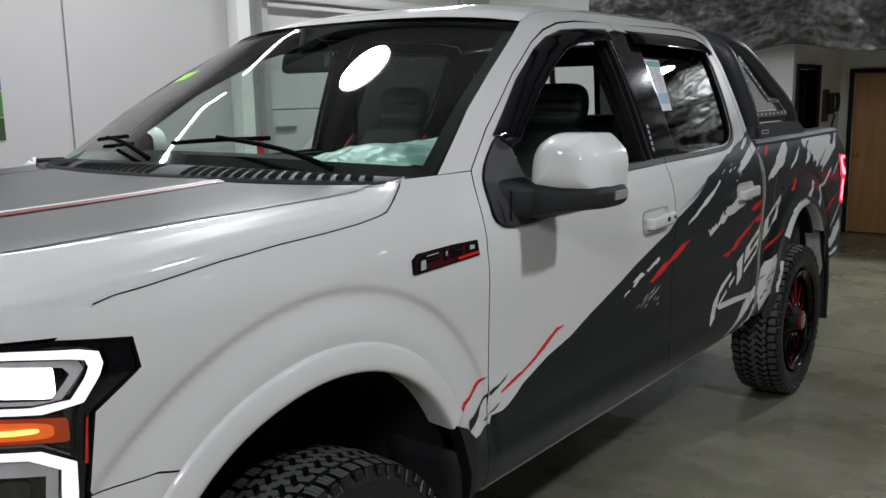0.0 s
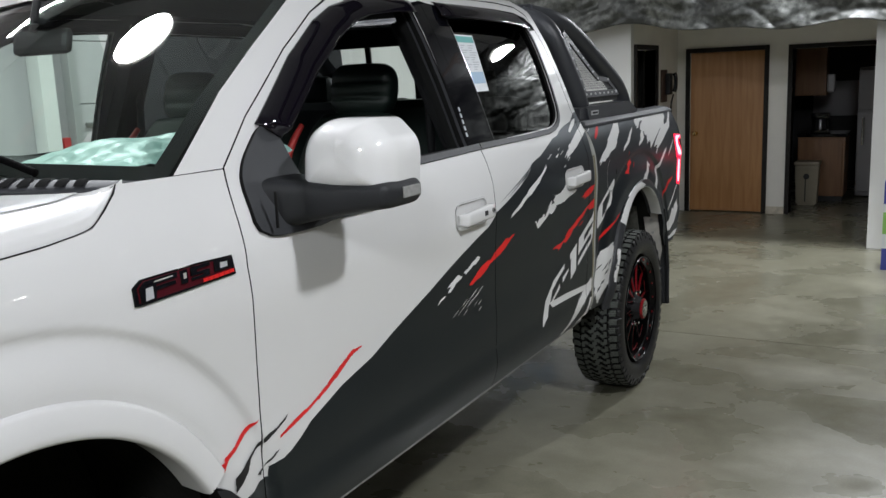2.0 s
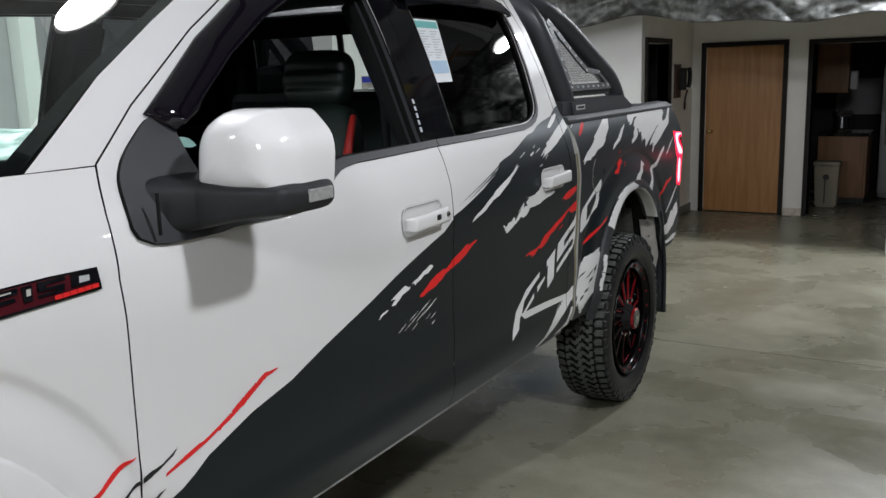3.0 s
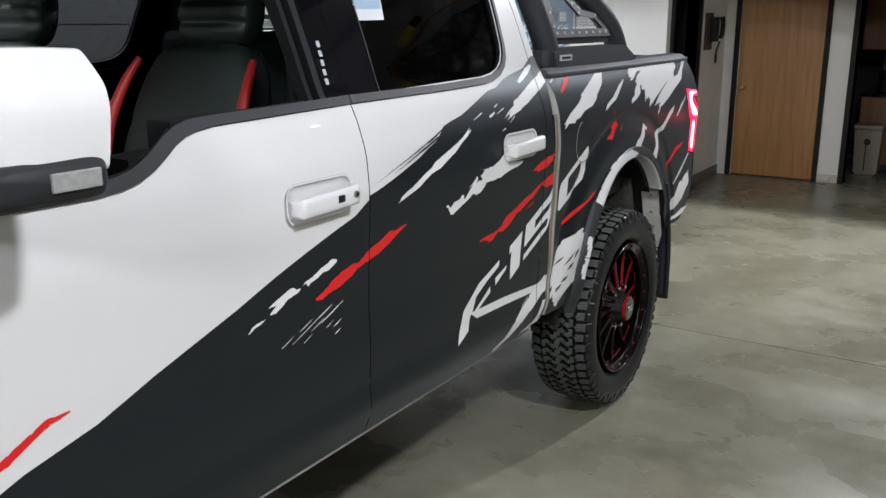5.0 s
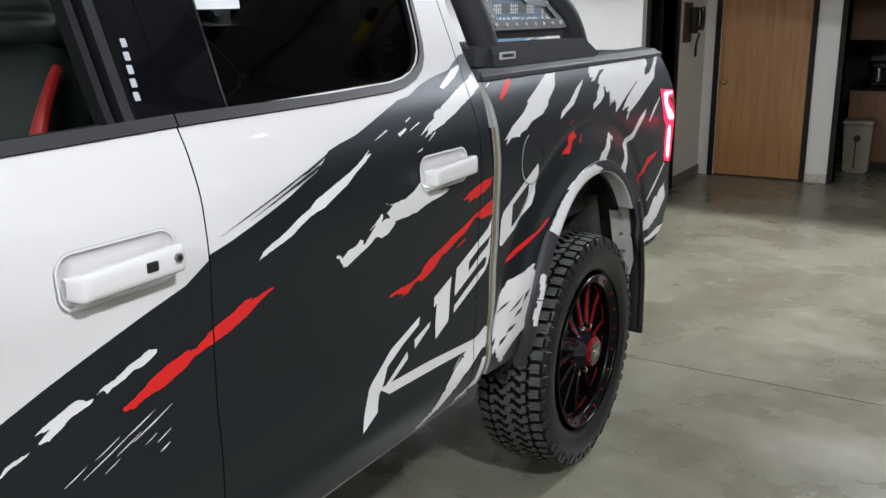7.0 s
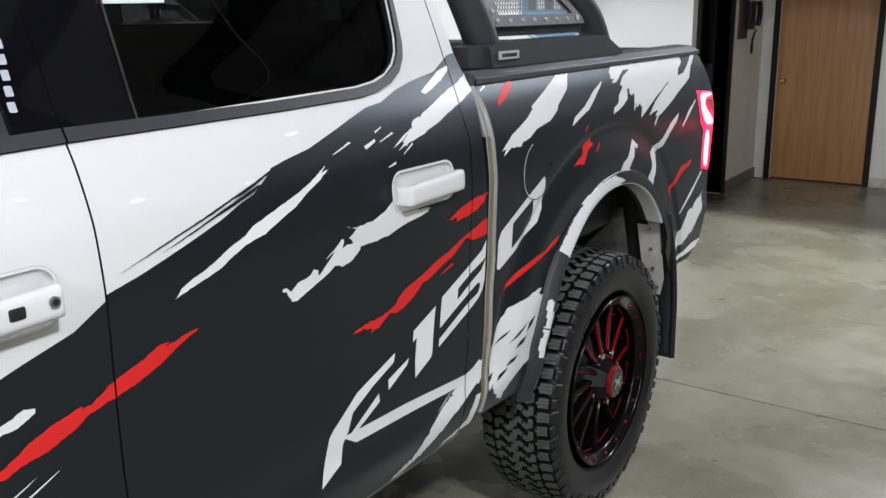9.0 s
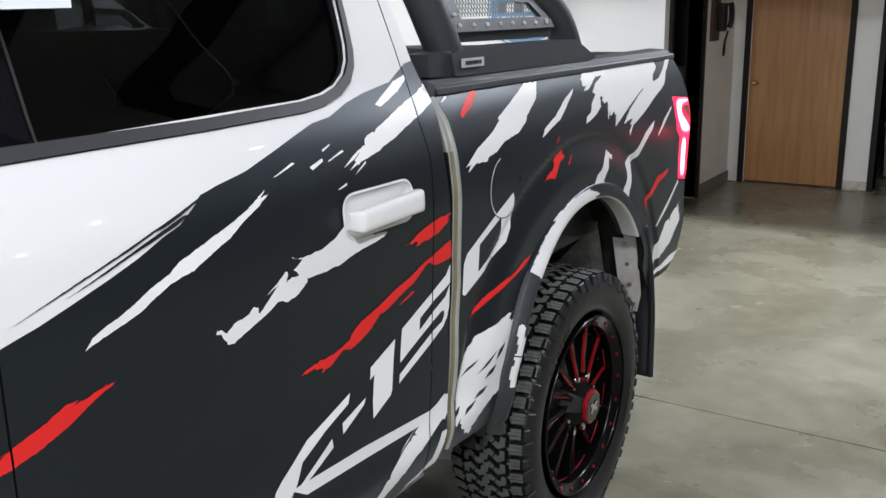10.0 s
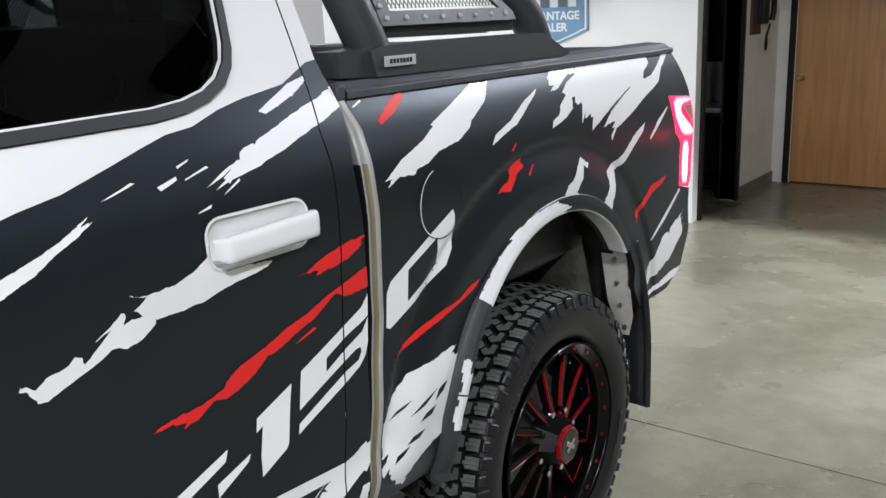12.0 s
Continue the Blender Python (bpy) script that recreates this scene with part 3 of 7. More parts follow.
for lx, ly in ((5.15, -2.42), (5.92, -3.99), *((-7.2 + 1.9 * i + 0.4 * (j % 2), -6.6 + 1.7 * j) for i in range(4) for j in range(5)), *((0.8 + 1.8 * i, -5.4 - 0.7 * (i % 2)) for i in range(3))):
    spot_lamp(lx, ly)
for i in range(9):
    spot_lamp(-0.6 + 0.8 * i, -5.0 - 0.22 * (i % 2), 2.15 + 0.33 * ((2 * i) % 3))

# wall telephone in the alcove
phone = tagged(new("wall_telephone"), "black wall telephone with a coiled cord on a brown board", "telephone")
phone.location = (9.30, 0.36, 1.525)
part("board", box((-0.06, -0.012, 0.0), (0.22, 0.02, 0.36), 0.004), mat("brown_board", (0.07, 0.04, 0.03), 0.6), phone)
part("body", box((0.02, -0.05, 0.02), (0.13, 0.055, 0.24), 0.012), PLASTIC, phone)
part("handset", tube([(0.1, -0.09, 0.14), (0.1, -0.105, 0.1), (0.1, -0.105, -0.02), (0.1, -0.09, -0.07)], 0.024), GLOSSBLACK, phone)
part("cord", tube([(0.1, -0.08, -0.1), (0.06, -0.06, -0.22), (0.1, -0.05, -0.33), (0.13, -0.05, -0.27), (0.08, -0.06, -0.18)], 0.009, seg=8), PLASTIC, phone)

# blue shield-shaped sign and a car poster on the white wall
sign = tagged(new("shield_sign"), "blue and white shield-shaped dealer sign on the white wall", "sign")
sign.location, sign.scale = (8.018, 1.569, 1.642), (1.0, 1.073, 1.073)
out = [(-0.315, 0.3), (0.315, 0.3), (0.315, -0.18), (0.28, -0.19), (0.24, -0.21), (0.06, -0.275), (-0.06, -0.275), (-0.24, -0.21), (-0.28, -0.19), (-0.315, -0.18)]
part("plate", prism(out, 0.012, lambda u, v, d: Vector((-d, u, v))), SIGNBLUE, sign)
part("border", prism([(u * 0.96, v * 0.96) for u, v in out], 0.003, lambda u, v, d: Vector((-0.0125 - d, u, v))), SIGNWHITE, sign)
part("field", prism([(u * 0.91, v * 0.92) for u, v in out], 0.003, lambda u, v, d: Vector((-0.016 - d, u, v))), SIGNBLUE, sign)
for k in range(6):
    part("letter_tile", box((-0.021, 0.19 - k * 0.076, 0.027), (0.004, 0.066, 0.078), 0.003), SIGNWHITE if k % 2 else SIGNBLACK, sign)


def lettering(text, size, material, parent, place, label=""):
    """Flat letters that face -x, centred on a place of their thing."""
    cu = bpy.data.curves.new("letters", "FONT")
    cu.body, cu.size, cu.align_x, cu.align_y, cu.extrude = text, size, "CENTER", "CENTER", 0.001
    cu.offset = 0.0022
    tmp = bpy.data.objects.new("letters", cu)
    me = bpy.data.meshes.new_from_object(tmp)
    bpy.data.objects.remove(tmp)
    me.transform(Matrix.Translation(place) @ Matrix.Rotation(radians(-90), 4, "Z") @ Matrix.Rotation(radians(90), 4, "X"))
    me.materials.clear()
    part("lettering", me, material, parent, label)


lettering("ADVANTAGE", 0.083, SIGNWHITE, sign, (-0.021, 0, -0.075), "white capital letters")
lettering("DEALER", 0.083, SIGNWHITE, sign, (-0.021, 0, -0.158), "white capital letters")

poster = tagged(new("car_poster"), "small printed picture of an old car on the white wall", "poster")
poster.location, poster.scale = (8.018, 3.537, 1.492), (1.0, 1.073, 1.073)
part("sheet", box((-0.003, 0, 0), (0.004, 0.3, 0.36), 0.0), mat("poster_print", (0.3, 0.27, 0.25), 0.5, vary=0.5, scale=14), poster)
part("band", box((-0.007, 0, 0.14), (0.003, 0.28, 0.06)), POSTER2, poster)
part("picture", prism([(-0.12, -0.12), (0.12, -0.12), (0.12, -0.06), (0.08, -0.02), (0.05, 0.05), (-0.05, 0.05), (-0.08, -0.02), (-0.12, -0.06)], 0.003, lambda u, v, d: Vector((-0.006 - d, u, v))), PAPER, poster)

sheet = tagged(new("green_poster"), "green and blue printed poster on the pale wall", "poster")
sheet.location = (1.31, 4.07, 1.82)
for zz, h, m in ((0.3, 0.14, POSTER1), (0.11, 0.22, POSTER2), (-0.1, 0.18, POSTER1), (-0.28, 0.16, mat("poster_dark", (0.03, 0.06, 0.02), 0.4, vary=0.3))):
    part("print_band", box((0, -0.004, zz), (0.94, 0.006, h), 0.001), m, sheet)

# kitchen beyond the doorway
cab = tagged(new("base_cabinet"), "oak kitchen base cabinet with a dark worktop", "cabinet")
cab.location = (11.25, -1.16, 0)
part("body", box((0, 0, 0.445), (0.6, 0.54, 0.73), 0.004), CABWOOD, cab)
part("plinth", box((0.03, 0, 0.05), (0.54, 0.50, 0.09)), ROOMSHADE, cab)
part("worktop", box((0, 0, 0.83), (0.64, 0.57, 0.04), 0.006), GLOSSBLACK, cab)
part("door", box((-0.31, 0.0, 0.445), (0.016, 0.49, 0.67), 0.004), CABWOOD, cab)
up = tagged(new("wall_cabinet"), "oak wall cabinet in the dark kitchen", "cabinet")
up.location = (11.4, -0.98, 1.31)
part("body", box((0, 0, 0.3), (0.32, 0.36, 0.6), 0.004), CABWOOD, up)
part("door", box((-0.17, 0, 0.3), (0.016, 0.33, 0.57), 0.004), CABWOOD, up)
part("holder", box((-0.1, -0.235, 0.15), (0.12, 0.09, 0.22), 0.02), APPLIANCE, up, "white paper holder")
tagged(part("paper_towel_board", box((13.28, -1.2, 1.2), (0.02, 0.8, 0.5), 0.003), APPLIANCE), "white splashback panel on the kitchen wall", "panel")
fr = tagged(new("refrigerator"), "white refrigerator in the dark kitchen", "refrigerator")
fr.location = (11.75, -1.86, 0)
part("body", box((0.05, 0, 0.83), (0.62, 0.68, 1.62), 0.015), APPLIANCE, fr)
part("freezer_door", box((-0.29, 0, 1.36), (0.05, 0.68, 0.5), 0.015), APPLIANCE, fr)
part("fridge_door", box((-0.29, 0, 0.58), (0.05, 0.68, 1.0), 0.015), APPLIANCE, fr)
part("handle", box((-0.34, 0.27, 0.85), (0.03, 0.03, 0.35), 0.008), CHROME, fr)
cm = tagged(new("coffee_maker"), "black coffee maker on the worktop", "coffee maker")
cm.location = (11.2, -1.12, 0.851)
part("body", box((0.06, 0, 0.12), (0.12, 0.22, 0.24), 0.02), GLOSSBLACK, cm)
part("base", box((-0.03, 0, 0.02), (0.24, 0.22, 0.04), 0.01), GLOSSBLACK, cm)
part("head", box((-0.03, 0, 0.215), (0.22, 0.22, 0.07), 0.02), GLOSSBLACK, cm)
part("jug", cyl((-0.06, 0, 0.045), (-0.06, 0, 0.175), 0.075, 0.06), LENSDARK, cm, smooth=True)
bin_ = tagged(new("waste_bin"), "beige plastic kitchen bin with a dark mark, in the doorway", "bin")
bin_.location = (10.72, -1.04, 0)
bm = bmesh.new()
r = bmesh.ops.create_cube(bm, size=1.0)
for v in r["verts"]:
    k = 0.86 if v.co.z < 0 else 1.0
    v.co = Vector((v.co.x * 0.24 * k, v.co.y * 0.27 * k, 0.25 + v.co.z * 0.5))
bmesh.ops.bevel(bm, geom=bm.edges[:], offset=0.02, segments=2, affect="EDGES")
part("bucket", bm, BIN, bin_)
part("lid", box((0, 0, 0.515), (0.26, 0.29, 0.045), 0.012), BIN, bin_)
part("mark", cyl((-0.121, 0.0, 0.36), (-0.126, 0.0, 0.36), 0.035, seg=12), BLACKV, bin_)
part("streak", box((-0.116, 0.01, 0.2), (0.004, 0.012, 0.3)), BLACKV, bin_)
# sink cabinet in the dark store room
sink = tagged(new("sink_cabinet"), "dark sink cabinet with a grey splashback in the unlit store room", "cabinet")
sink.location = (9.42, 0.84, 0)
part("body", box((0, 0, 0.37), (0.46, 0.66, 0.66), 0.006), BLACKV, sink)
part("worktop", box((0, 0, 0.72), (0.5, 0.7, 0.04), 0.008), APPLIANCE, sink, "pale sink rim")
part("splashback", box((0.22, 0, 0.92), (0.02, 0.66, 0.36), 0.004), mat("grey_splash", (0.22, 0.22, 0.22), 0.4, vary=0.15), sink, "grey splashback")
for dy in (-0.165, 0.165):
    door = part("door", box((-0.238, dy, 0.37), (0.018, 0.315, 0.6), 0.004), GLOSSBLACK, sink)
    part("handle", tube([(-0.247, dy * 0.2, 0.36), (-0.272, dy * 0.2, 0.37), (-0.272, dy * 0.2, 0.60), (-0.247, dy * 0.2, 0.61)], 0.007, seg=8), CHROME, door, "chrome bar handle")
ct = tagged(new("printed_carton"), "blue, green and white printed carton against the wall end", "carton")
ct.location = (7.2, -2.2, 0)
for zz, h, m in ((0.09, 0.18, BOXBLUE), (0.24, 0.12, PAPER), (0.39, 0.18, BOXGREEN), (0.515, 0.07, PAPER), (0.64, 0.18, BOXBLUE)):
    part("printed_band", box((0, 0, zz), (0.22, 0.34, h - 0.001), 0.0), m, ct)

# ---- the pickup truck ----
# x runs from the front axle towards the tail, the driver's side is at -y
from mathutils.geometry import delaunay_2d_cdt

LIFT = 0.08
AXLE_F, AXLE_R, ARCH_F, ARCH_R, ARCH_Z, TYRE_R = 0.015, 3.686, -0.03, 3.665, 0.53, 0.43
WHEEL_Z = TYRE_R - LIFT
_z = np.arange(0.3, 2.05, 0.004)
_w = np.interp(_z, [0.40, 0.46, 0.51, 0.56, 0.60, 0.645, 0.68, 0.75, 0.85, 1.0, 1.15, 1.25, 1.33, 1.40, 1.48, 1.60, 1.75, 1.86, 1.90, 1.93, 1.96],
               [0.90, 0.945, 0.972, 0.990, 0.996, 0.989, 0.993, 0.997, 0.994, 1.0, 1.01, 1.002, 0.976, 0.94, 0.911, 0.865, 0.80, 0.745, 0.722, 0.69, 0.62])
_k = np.exp(-0.5 * (np.arange(-14, 15) * 0.004 / 0.018) ** 2)
_w = np.convolve(np.pad(_w, 14, mode="edge"), _k / _k.sum(), mode="valid")
_x = np.arange(-0.92, 0.4, 0.004)
_t = np.interp(_x, [-0.92, -0.86, -0.80, -0.70, -0.60, -0.48, -0.2, 0.1], [0.6, 0.33, 0.2, 0.11, 0.06, 0.03, 0.008, 0])
_t = np.convolve(np.pad(_t, 14, mode="edge"), _k / _k.sum(), mode="valid")


def step01(v):
    v = np.clip(v, 0, 1)
    return v * v * (3 - 2 * v)


def side_w(x, z):
    """Half the body's width at a place along its side."""
    x, z = np.asarray(x, float), np.asarray(z, float)
    w = np.interp(z, _z, _w) - np.interp(x, _x, _t) - 0.02 * step01((x - 4.25) / 0.45)
    for cx, rr in ((ARCH_F + 0.005, 0.706), (ARCH_R - 0.035, 0.695)):
        r = np.hypot(x - cx, z - 0.52)
        w = w + (0.020 * step01((rr - 0.02 - r) / 0.10) - 0.0085 * step01((rr - r) / 0.026)) * step01((z - 0.55) / 0.15)
    return w


def side_point(x, z, off=0.0, sgn=-1):
    return Vector((x, sgn * (float(side_w(x, z)) + off), z))


def side_normals(x, z, sgn):
    e = 0.004
    dx = (side_w(x + e, z) - side_w(x - e, z)) / (2 * e)
    dz = (side_w(x, z + e) - side_w(x, z - e)) / (2 * e)
    n = np.stack([-dx, np.full_like(dx, float(sgn)), -dz], -1)
    return n / np.linalg.norm(n, axis=1, keepdims=True)


def inside(pts, loop):
    x, y = pts[:, 0], pts[:, 1]
    r = np.zeros(len(pts), bool)
    for (x0, y0), (x1, y1) in zip(loop, loop[1:] + loop[:1]):
        if y0 == y1:
            continue
        r ^= ((y0 > y) != (y1 > y)) & (x < (x1 - x0) * (y - y0) / (y1 - y0) + x0)
    # the red bar shows round its pale core as a ring imitating bloom
    return r


def dense(loop, most=0.02):
    """The loop with its long edges divided, so that it lies on the curved side."""
    q = []
    for a, b in zip(loop, loop[1:] + loop[:1]):
        n = max(1, math.ceil(math.hypot(b[0] - a[0], b[1] - a[1]) / most))
        q += [(a[0] + (b[0] - a[0]) * i / n, a[1] + (b[1] - a[1]) * i / n) for i in range(n)]
    return q


def sheet_mesh(loops, holes=(), clips=(), off=0.0, step=0.02, thick=0.018, sgn=-1, rim_mats=None):
    """A body sheet: the outlines (x, z) less the holes, within the clips, laid on the truck's side."""
    loops, holes, clips = ([dense(lp) for lp in q] for q in (loops, holes, clips))
    pts, edges = [], []
    for lp in [*loops, *holes, *clips]:
        n0 = len(pts)
        pts += [Vector(p) for p in lp]
        edges += [(n0 + i, n0 + (i + 1) % len(lp)) for i in range(len(lp))]
    allp = np.array([p for lp in loops for p in lp])
    lo, hi = allp.min(0), allp.max(0)
    gx, gz = np.meshgrid(np.arange(math.ceil(lo[0] / step), hi[0] / step) * step, np.arange(math.ceil(lo[1] / step), hi[1] / step) * step)
    g = np.stack([gx.ravel(), gz.ravel()], -1)
    keep = np.zeros(len(g), bool)
    for lp in loops:
        keep |= inside(g, lp)
    pts += [Vector(p) for p in g[keep]]
    v2, _, tris, _, _, _ = delaunay_2d_cdt(pts, edges, [], 0, 1e-5)
    v2 = np.array([tuple(v) for v in v2])
    tris = np.array(tris)
    c = v2[tris].mean(1)
    ok = np.zeros(len(c), bool)
    for lp in loops:
        ok |= inside(c, lp)
    for lp in holes:
        ok &= ~inside(c, lp)
    for lp in clips:
        ok &= inside(c, lp)
    tris = tris[ok]
    if not len(tris):
        return None
    used, inv = np.unique(tris, return_inverse=True)
    tris, v2 = inv.reshape(tris.shape), v2[used]
    a, b, d = v2[tris[:, 0]], v2[tris[:, 1]], v2[tris[:, 2]]
    cr = (b[:, 0] - a[:, 0]) * (d[:, 1] - a[:, 1]) - (b[:, 1] - a[:, 1]) * (d[:, 0] - a[:, 0])
    tris[cr < 0] = tris[cr < 0][:, ::-1]
    if sgn > 0:
        tris = tris[:, ::-1]
    x, z = v2[:, 0], v2[:, 1]
    verts = np.stack([x, sgn * (side_w(x, z) + off), z], -1)
    nor = side_normals(x, z, sgn)
    faces = [tuple(t) for t in tris]
    if thick:
        cnt = {}
        for t in faces:
            for i in range(3):
                e = (t[i], t[(i + 1) % 3])
                cnt[e] = True
        rim = [e for e in cnt if (e[1], e[0]) not in cnt]
        ids = {}
        extra, en = [], []
        for e in rim:
            for k in e:
                if k not in ids:
                    ids[k] = len(verts) + len(extra)
                    extra += [verts[k], verts[k] - nor[k] * thick]
                    nn = verts[e[1]] - verts[e[0]]
                    q = np.cross(nn, nor[k])
                    q = q / (np.linalg.norm(q) + 1e-9)
                    en += [q, q]
        for e in rim:
            p, q = ids[e[0]], ids[e[1]]
            faces.append((q, p, p + 1, q + 1))
        verts = np.concatenate([verts, np.array(extra)])
        nor = np.concatenate([nor, np.array(en)])
    me = mesh_from("sheet", verts, faces, normals=nor)
    # rim faces get the second material, which paints the seams' shade
    if thick and rim_mats:
        me.materials.append(rim_mats[0])
        me.materials.append(rim_mats[1])
        me.polygons.foreach_set("material_index", [0] * len(tris) + [1] * (len(faces) - len(tris)))
    return me


def side_sheet(name, loops, material, parent, label="", holes=(), clips=(), off=0.0, step=0.02, thick=0.018, sgn=-1):
    me = sheet_mesh(loops, holes, clips, off, step, thick, sgn, (material, SEAL_SHADE) if thick else None)
    return part(name, me, material, parent, label) if me is not None else None


def arc(cx, cz, r, a0, a1, n):
    return [(cx + r * math.cos(radians(a0 + (a1 - a0) * i / n)), cz + r * math.sin(radians(a0 + (a1 - a0) * i / n))) for i in range(n + 1)]


def soft_loop(loop, k=2):
    """The loop with its corners cut k times, so that they run round."""
    for _ in range(k):
        q = []
        for a, b in zip(loop, loop[1:] + loop[:1]):
            q += [(a[0] * 0.8 + b[0] * 0.2, a[1] * 0.8 + b[1] * 0.2), (a[0] * 0.2 + b[0] * 0.8, a[1] * 0.2 + b[1] * 0.8)]
        loop = q
    return loop


def rounded(x0, x1, z0, z1, r, n=4):
    return arc(x1 - r, z1 - r, r, 0, 90, n) + arc(x0 + r, z1 - r, r, 90, 180, n) + arc(x0 + r, z0 + r, r, 180, 270, n) + arc(x1 - r, z0 + r, r, 270, 360, n)


truck = tagged(new("pickup_truck"), "lifted white crew-cab pickup with a torn dark wrap, lamps lit", "pickup truck")
truck.location = (0, 0, LIFT)

# outlines of the side panels
SEAM_F = [(0.612, 0.50), (0.612, 0.72), (0.611, 0.90), (0.608, 1.03), (0.600, 1.22), (0.612, 1.34), (0.632, 1.4312)]
FENDER = SEAM_F + [(0.330, 1.434), (0.318, 1.417), (0.282, 1.389), (0.255, 1.372), (0.235, 1.361), (0.20, 1.355), (0.13, 1.347), (0.02, 1.340), (-0.12, 1.334), (-0.265, 1.323), (-0.37, 1.311), (-0.44, 1.3025), (-0.506, 1.296), (-0.558, 1.281), (-0.616, 1.236), (-0.488, 1.220),
                   (-0.479, 1.161), (-0.564, 1.094), (-0.580, 0.945), (-0.575, 0.935)] + [(-0.46, 0.948)] + arc(ARCH_F, ARCH_Z, 0.525, 131, -4, 22) + [(0.445, 0.485)]
NOSE_LOW = [(-0.577, 0.9315), (-0.464, 0.9445)] + arc(ARCH_F, ARCH_Z, 0.525, 131.6, 186, 8) + [(-0.62, 0.49), (-0.80, 0.50), (-0.86, 0.56), (-0.865, 0.80), (-0.84, 0.84), (-0.57, 0.845)]
DOOR_F = [(0.616, 0.50), (0.616, 0.72), (0.615, 0.90), (0.612, 1.03), (0.604, 1.22), (0.616, 1.34), (0.638, 1.434), (0.771, 1.543), (1.019, 1.707), (1.21, 1.812), (1.324, 1.857), (1.449, 1.888), (1.60, 1.903), (1.886, 1.914),
          (1.886, 1.38), (1.886, 1.15), (1.888, 0.80), (1.890, 0.50)]
WIN_F = [(1.225, 1.296), (1.30, 1.328), (1.355, 1.360), (1.44, 1.374), (1.82, 1.385), (1.81, 1.865), (1.47, 1.852), (1.34, 1.818), (1.03, 1.665), (0.81, 1.518), (0.715, 1.44), (0.71, 1.287), (1.11, 1.284)]
DOOR_R = [(1.8935, 0.50), (1.8915, 0.80), (1.8895, 1.15), (1.8895, 1.38), (1.8895, 1.914), (2.58, 1.916), (2.74, 1.905), (2.81, 1.872), (2.855, 1.75), (2.870, 1.565), (2.872, 1.475), (2.872, 1.394), (2.860, 1.326), (2.864, 1.253), (2.860, 1.15), (2.862, 0.994), (2.858, 0.833), (2.846, 0.695), (2.832, 0.52), (2.81, 0.50)]
WIN_R = [(2.01, 1.386), (2.54, 1.398), (2.60, 1.405), (2.645, 1.417), (2.677, 1.436), (2.699, 1.461), (2.711, 1.492), (2.722, 1.55), (2.735, 1.63), (2.744, 1.72), (2.744, 1.775), (2.735, 1.815), (2.715, 1.842), (2.68, 1.857), (2.63, 1.861), (2.03, 1.866)]
CAB = [(0.482, 1.434), (0.711, 1.603), (0.91, 1.722), (1.150, 1.856), (1.20, 1.884), (1.31, 1.917), (1.46, 1.937), (1.7, 1.949), (2.0, 1.955), (2.66, 1.955), (2.80, 1.94), (2.87, 1.89), (2.90, 1.75), (2.915, 1.5), (2.918, 1.442), (2.931, 1.389), (2.935, 1.347), (2.918, 1.246), (2.926, 1.137), (2.934, 1.02), (2.926, 0.785), (2.91, 0.52),
       (2.8355, 0.52), (2.8495, 0.695), (2.8615, 0.833), (2.8655, 0.994), (2.8635, 1.15), (2.8675, 1.253), (2.8635, 1.326), (2.8755, 1.394), (2.8755, 1.475), (2.8735, 1.565), (2.8585, 1.75), (2.816, 1.876), (2.743, 1.911), (2.58, 1.922), (1.60, 1.909), (1.449, 1.894), (1.322, 1.863),
       (1.208, 1.8155), (1.017, 1.7105), (0.769, 1.5465), (0.636, 1.438), (0.633, 1.434)]
BED = [(2.953, 1.375), (2.956, 1.358), (2.971, 1.312), (2.974, 1.204), (2.978, 1.068), (2.982, 0.936), (2.967, 0.769), (2.947, 0.582), (2.94, 0.525), (3.085, 0.515)] + arc(ARCH_R, ARCH_Z, 0.505, 182, 26, 26) + \
      [(4.12, 0.69), (4.18, 0.608), (4.404, 0.605), (4.545, 0.645), (4.605, 0.765), (4.596, 0.912), (4.497, 0.932), (4.474, 1.085), (4.422, 1.112), (4.364, 1.246), (4.56, 1.226), (4.535, 1.30), (4.508, 1.358), (4.500, 1.375)]

fender = side_sheet("front_fender", [FENDER], PAINT, truck, "glossy white front fender with a red and black torn graphic", step=0.011)
side_sheet("front_fender", [FENDER], PAINT, truck, "glossy white front fender", sgn=1)
for s in (-1, 1):
    side_sheet("bumper_corner", [NOSE_LOW], PAINT, truck, "white painted bumper corner", sgn=s, step=0.03)


def pocket_loop(x0, x1, z0, z1):
    return rounded(x0, x1, z0, z1, 0.028, 5)


HANDLE_F, HANDLE_R = (1.590, 1.811, 1.128, 1.212), (2.566, 2.782, 1.138, 1.218)
front_door = side_sheet("front_door", [DOOR_F], PAINT, truck, "white front door with a dark diagonal wrap, window open", holes=[WIN_F, pocket_loop(*HANDLE_F)])
rear_door = side_sheet("rear_door", [DOOR_R], PAINT, truck, "rear door wrapped in dark vinyl with white and red slashes", holes=[WIN_R, pocket_loop(*HANDLE_R)])
cab_side = side_sheet("cab_side", [CAB], PAINT, truck, "white roof pillar and cab corner")
bedside = side_sheet("bedside", [BED], PAINT, truck, "bed side wrapped in dark vinyl with torn white and red slashes", step=0.012)
side_sheet("front_door", [DOOR_F], PAINT, truck, "white front door", holes=[WIN_F], sgn=1)
side_sheet("rear_door", [DOOR_R], PAINT, truck, "white rear door", holes=[WIN_R], sgn=1)
side_sheet("cab_side", [CAB], PAINT, truck, "white roof pillar and cab corner", sgn=1)
side_sheet("bedside", [BED], PAINT, truck, "white bed side", sgn=1)

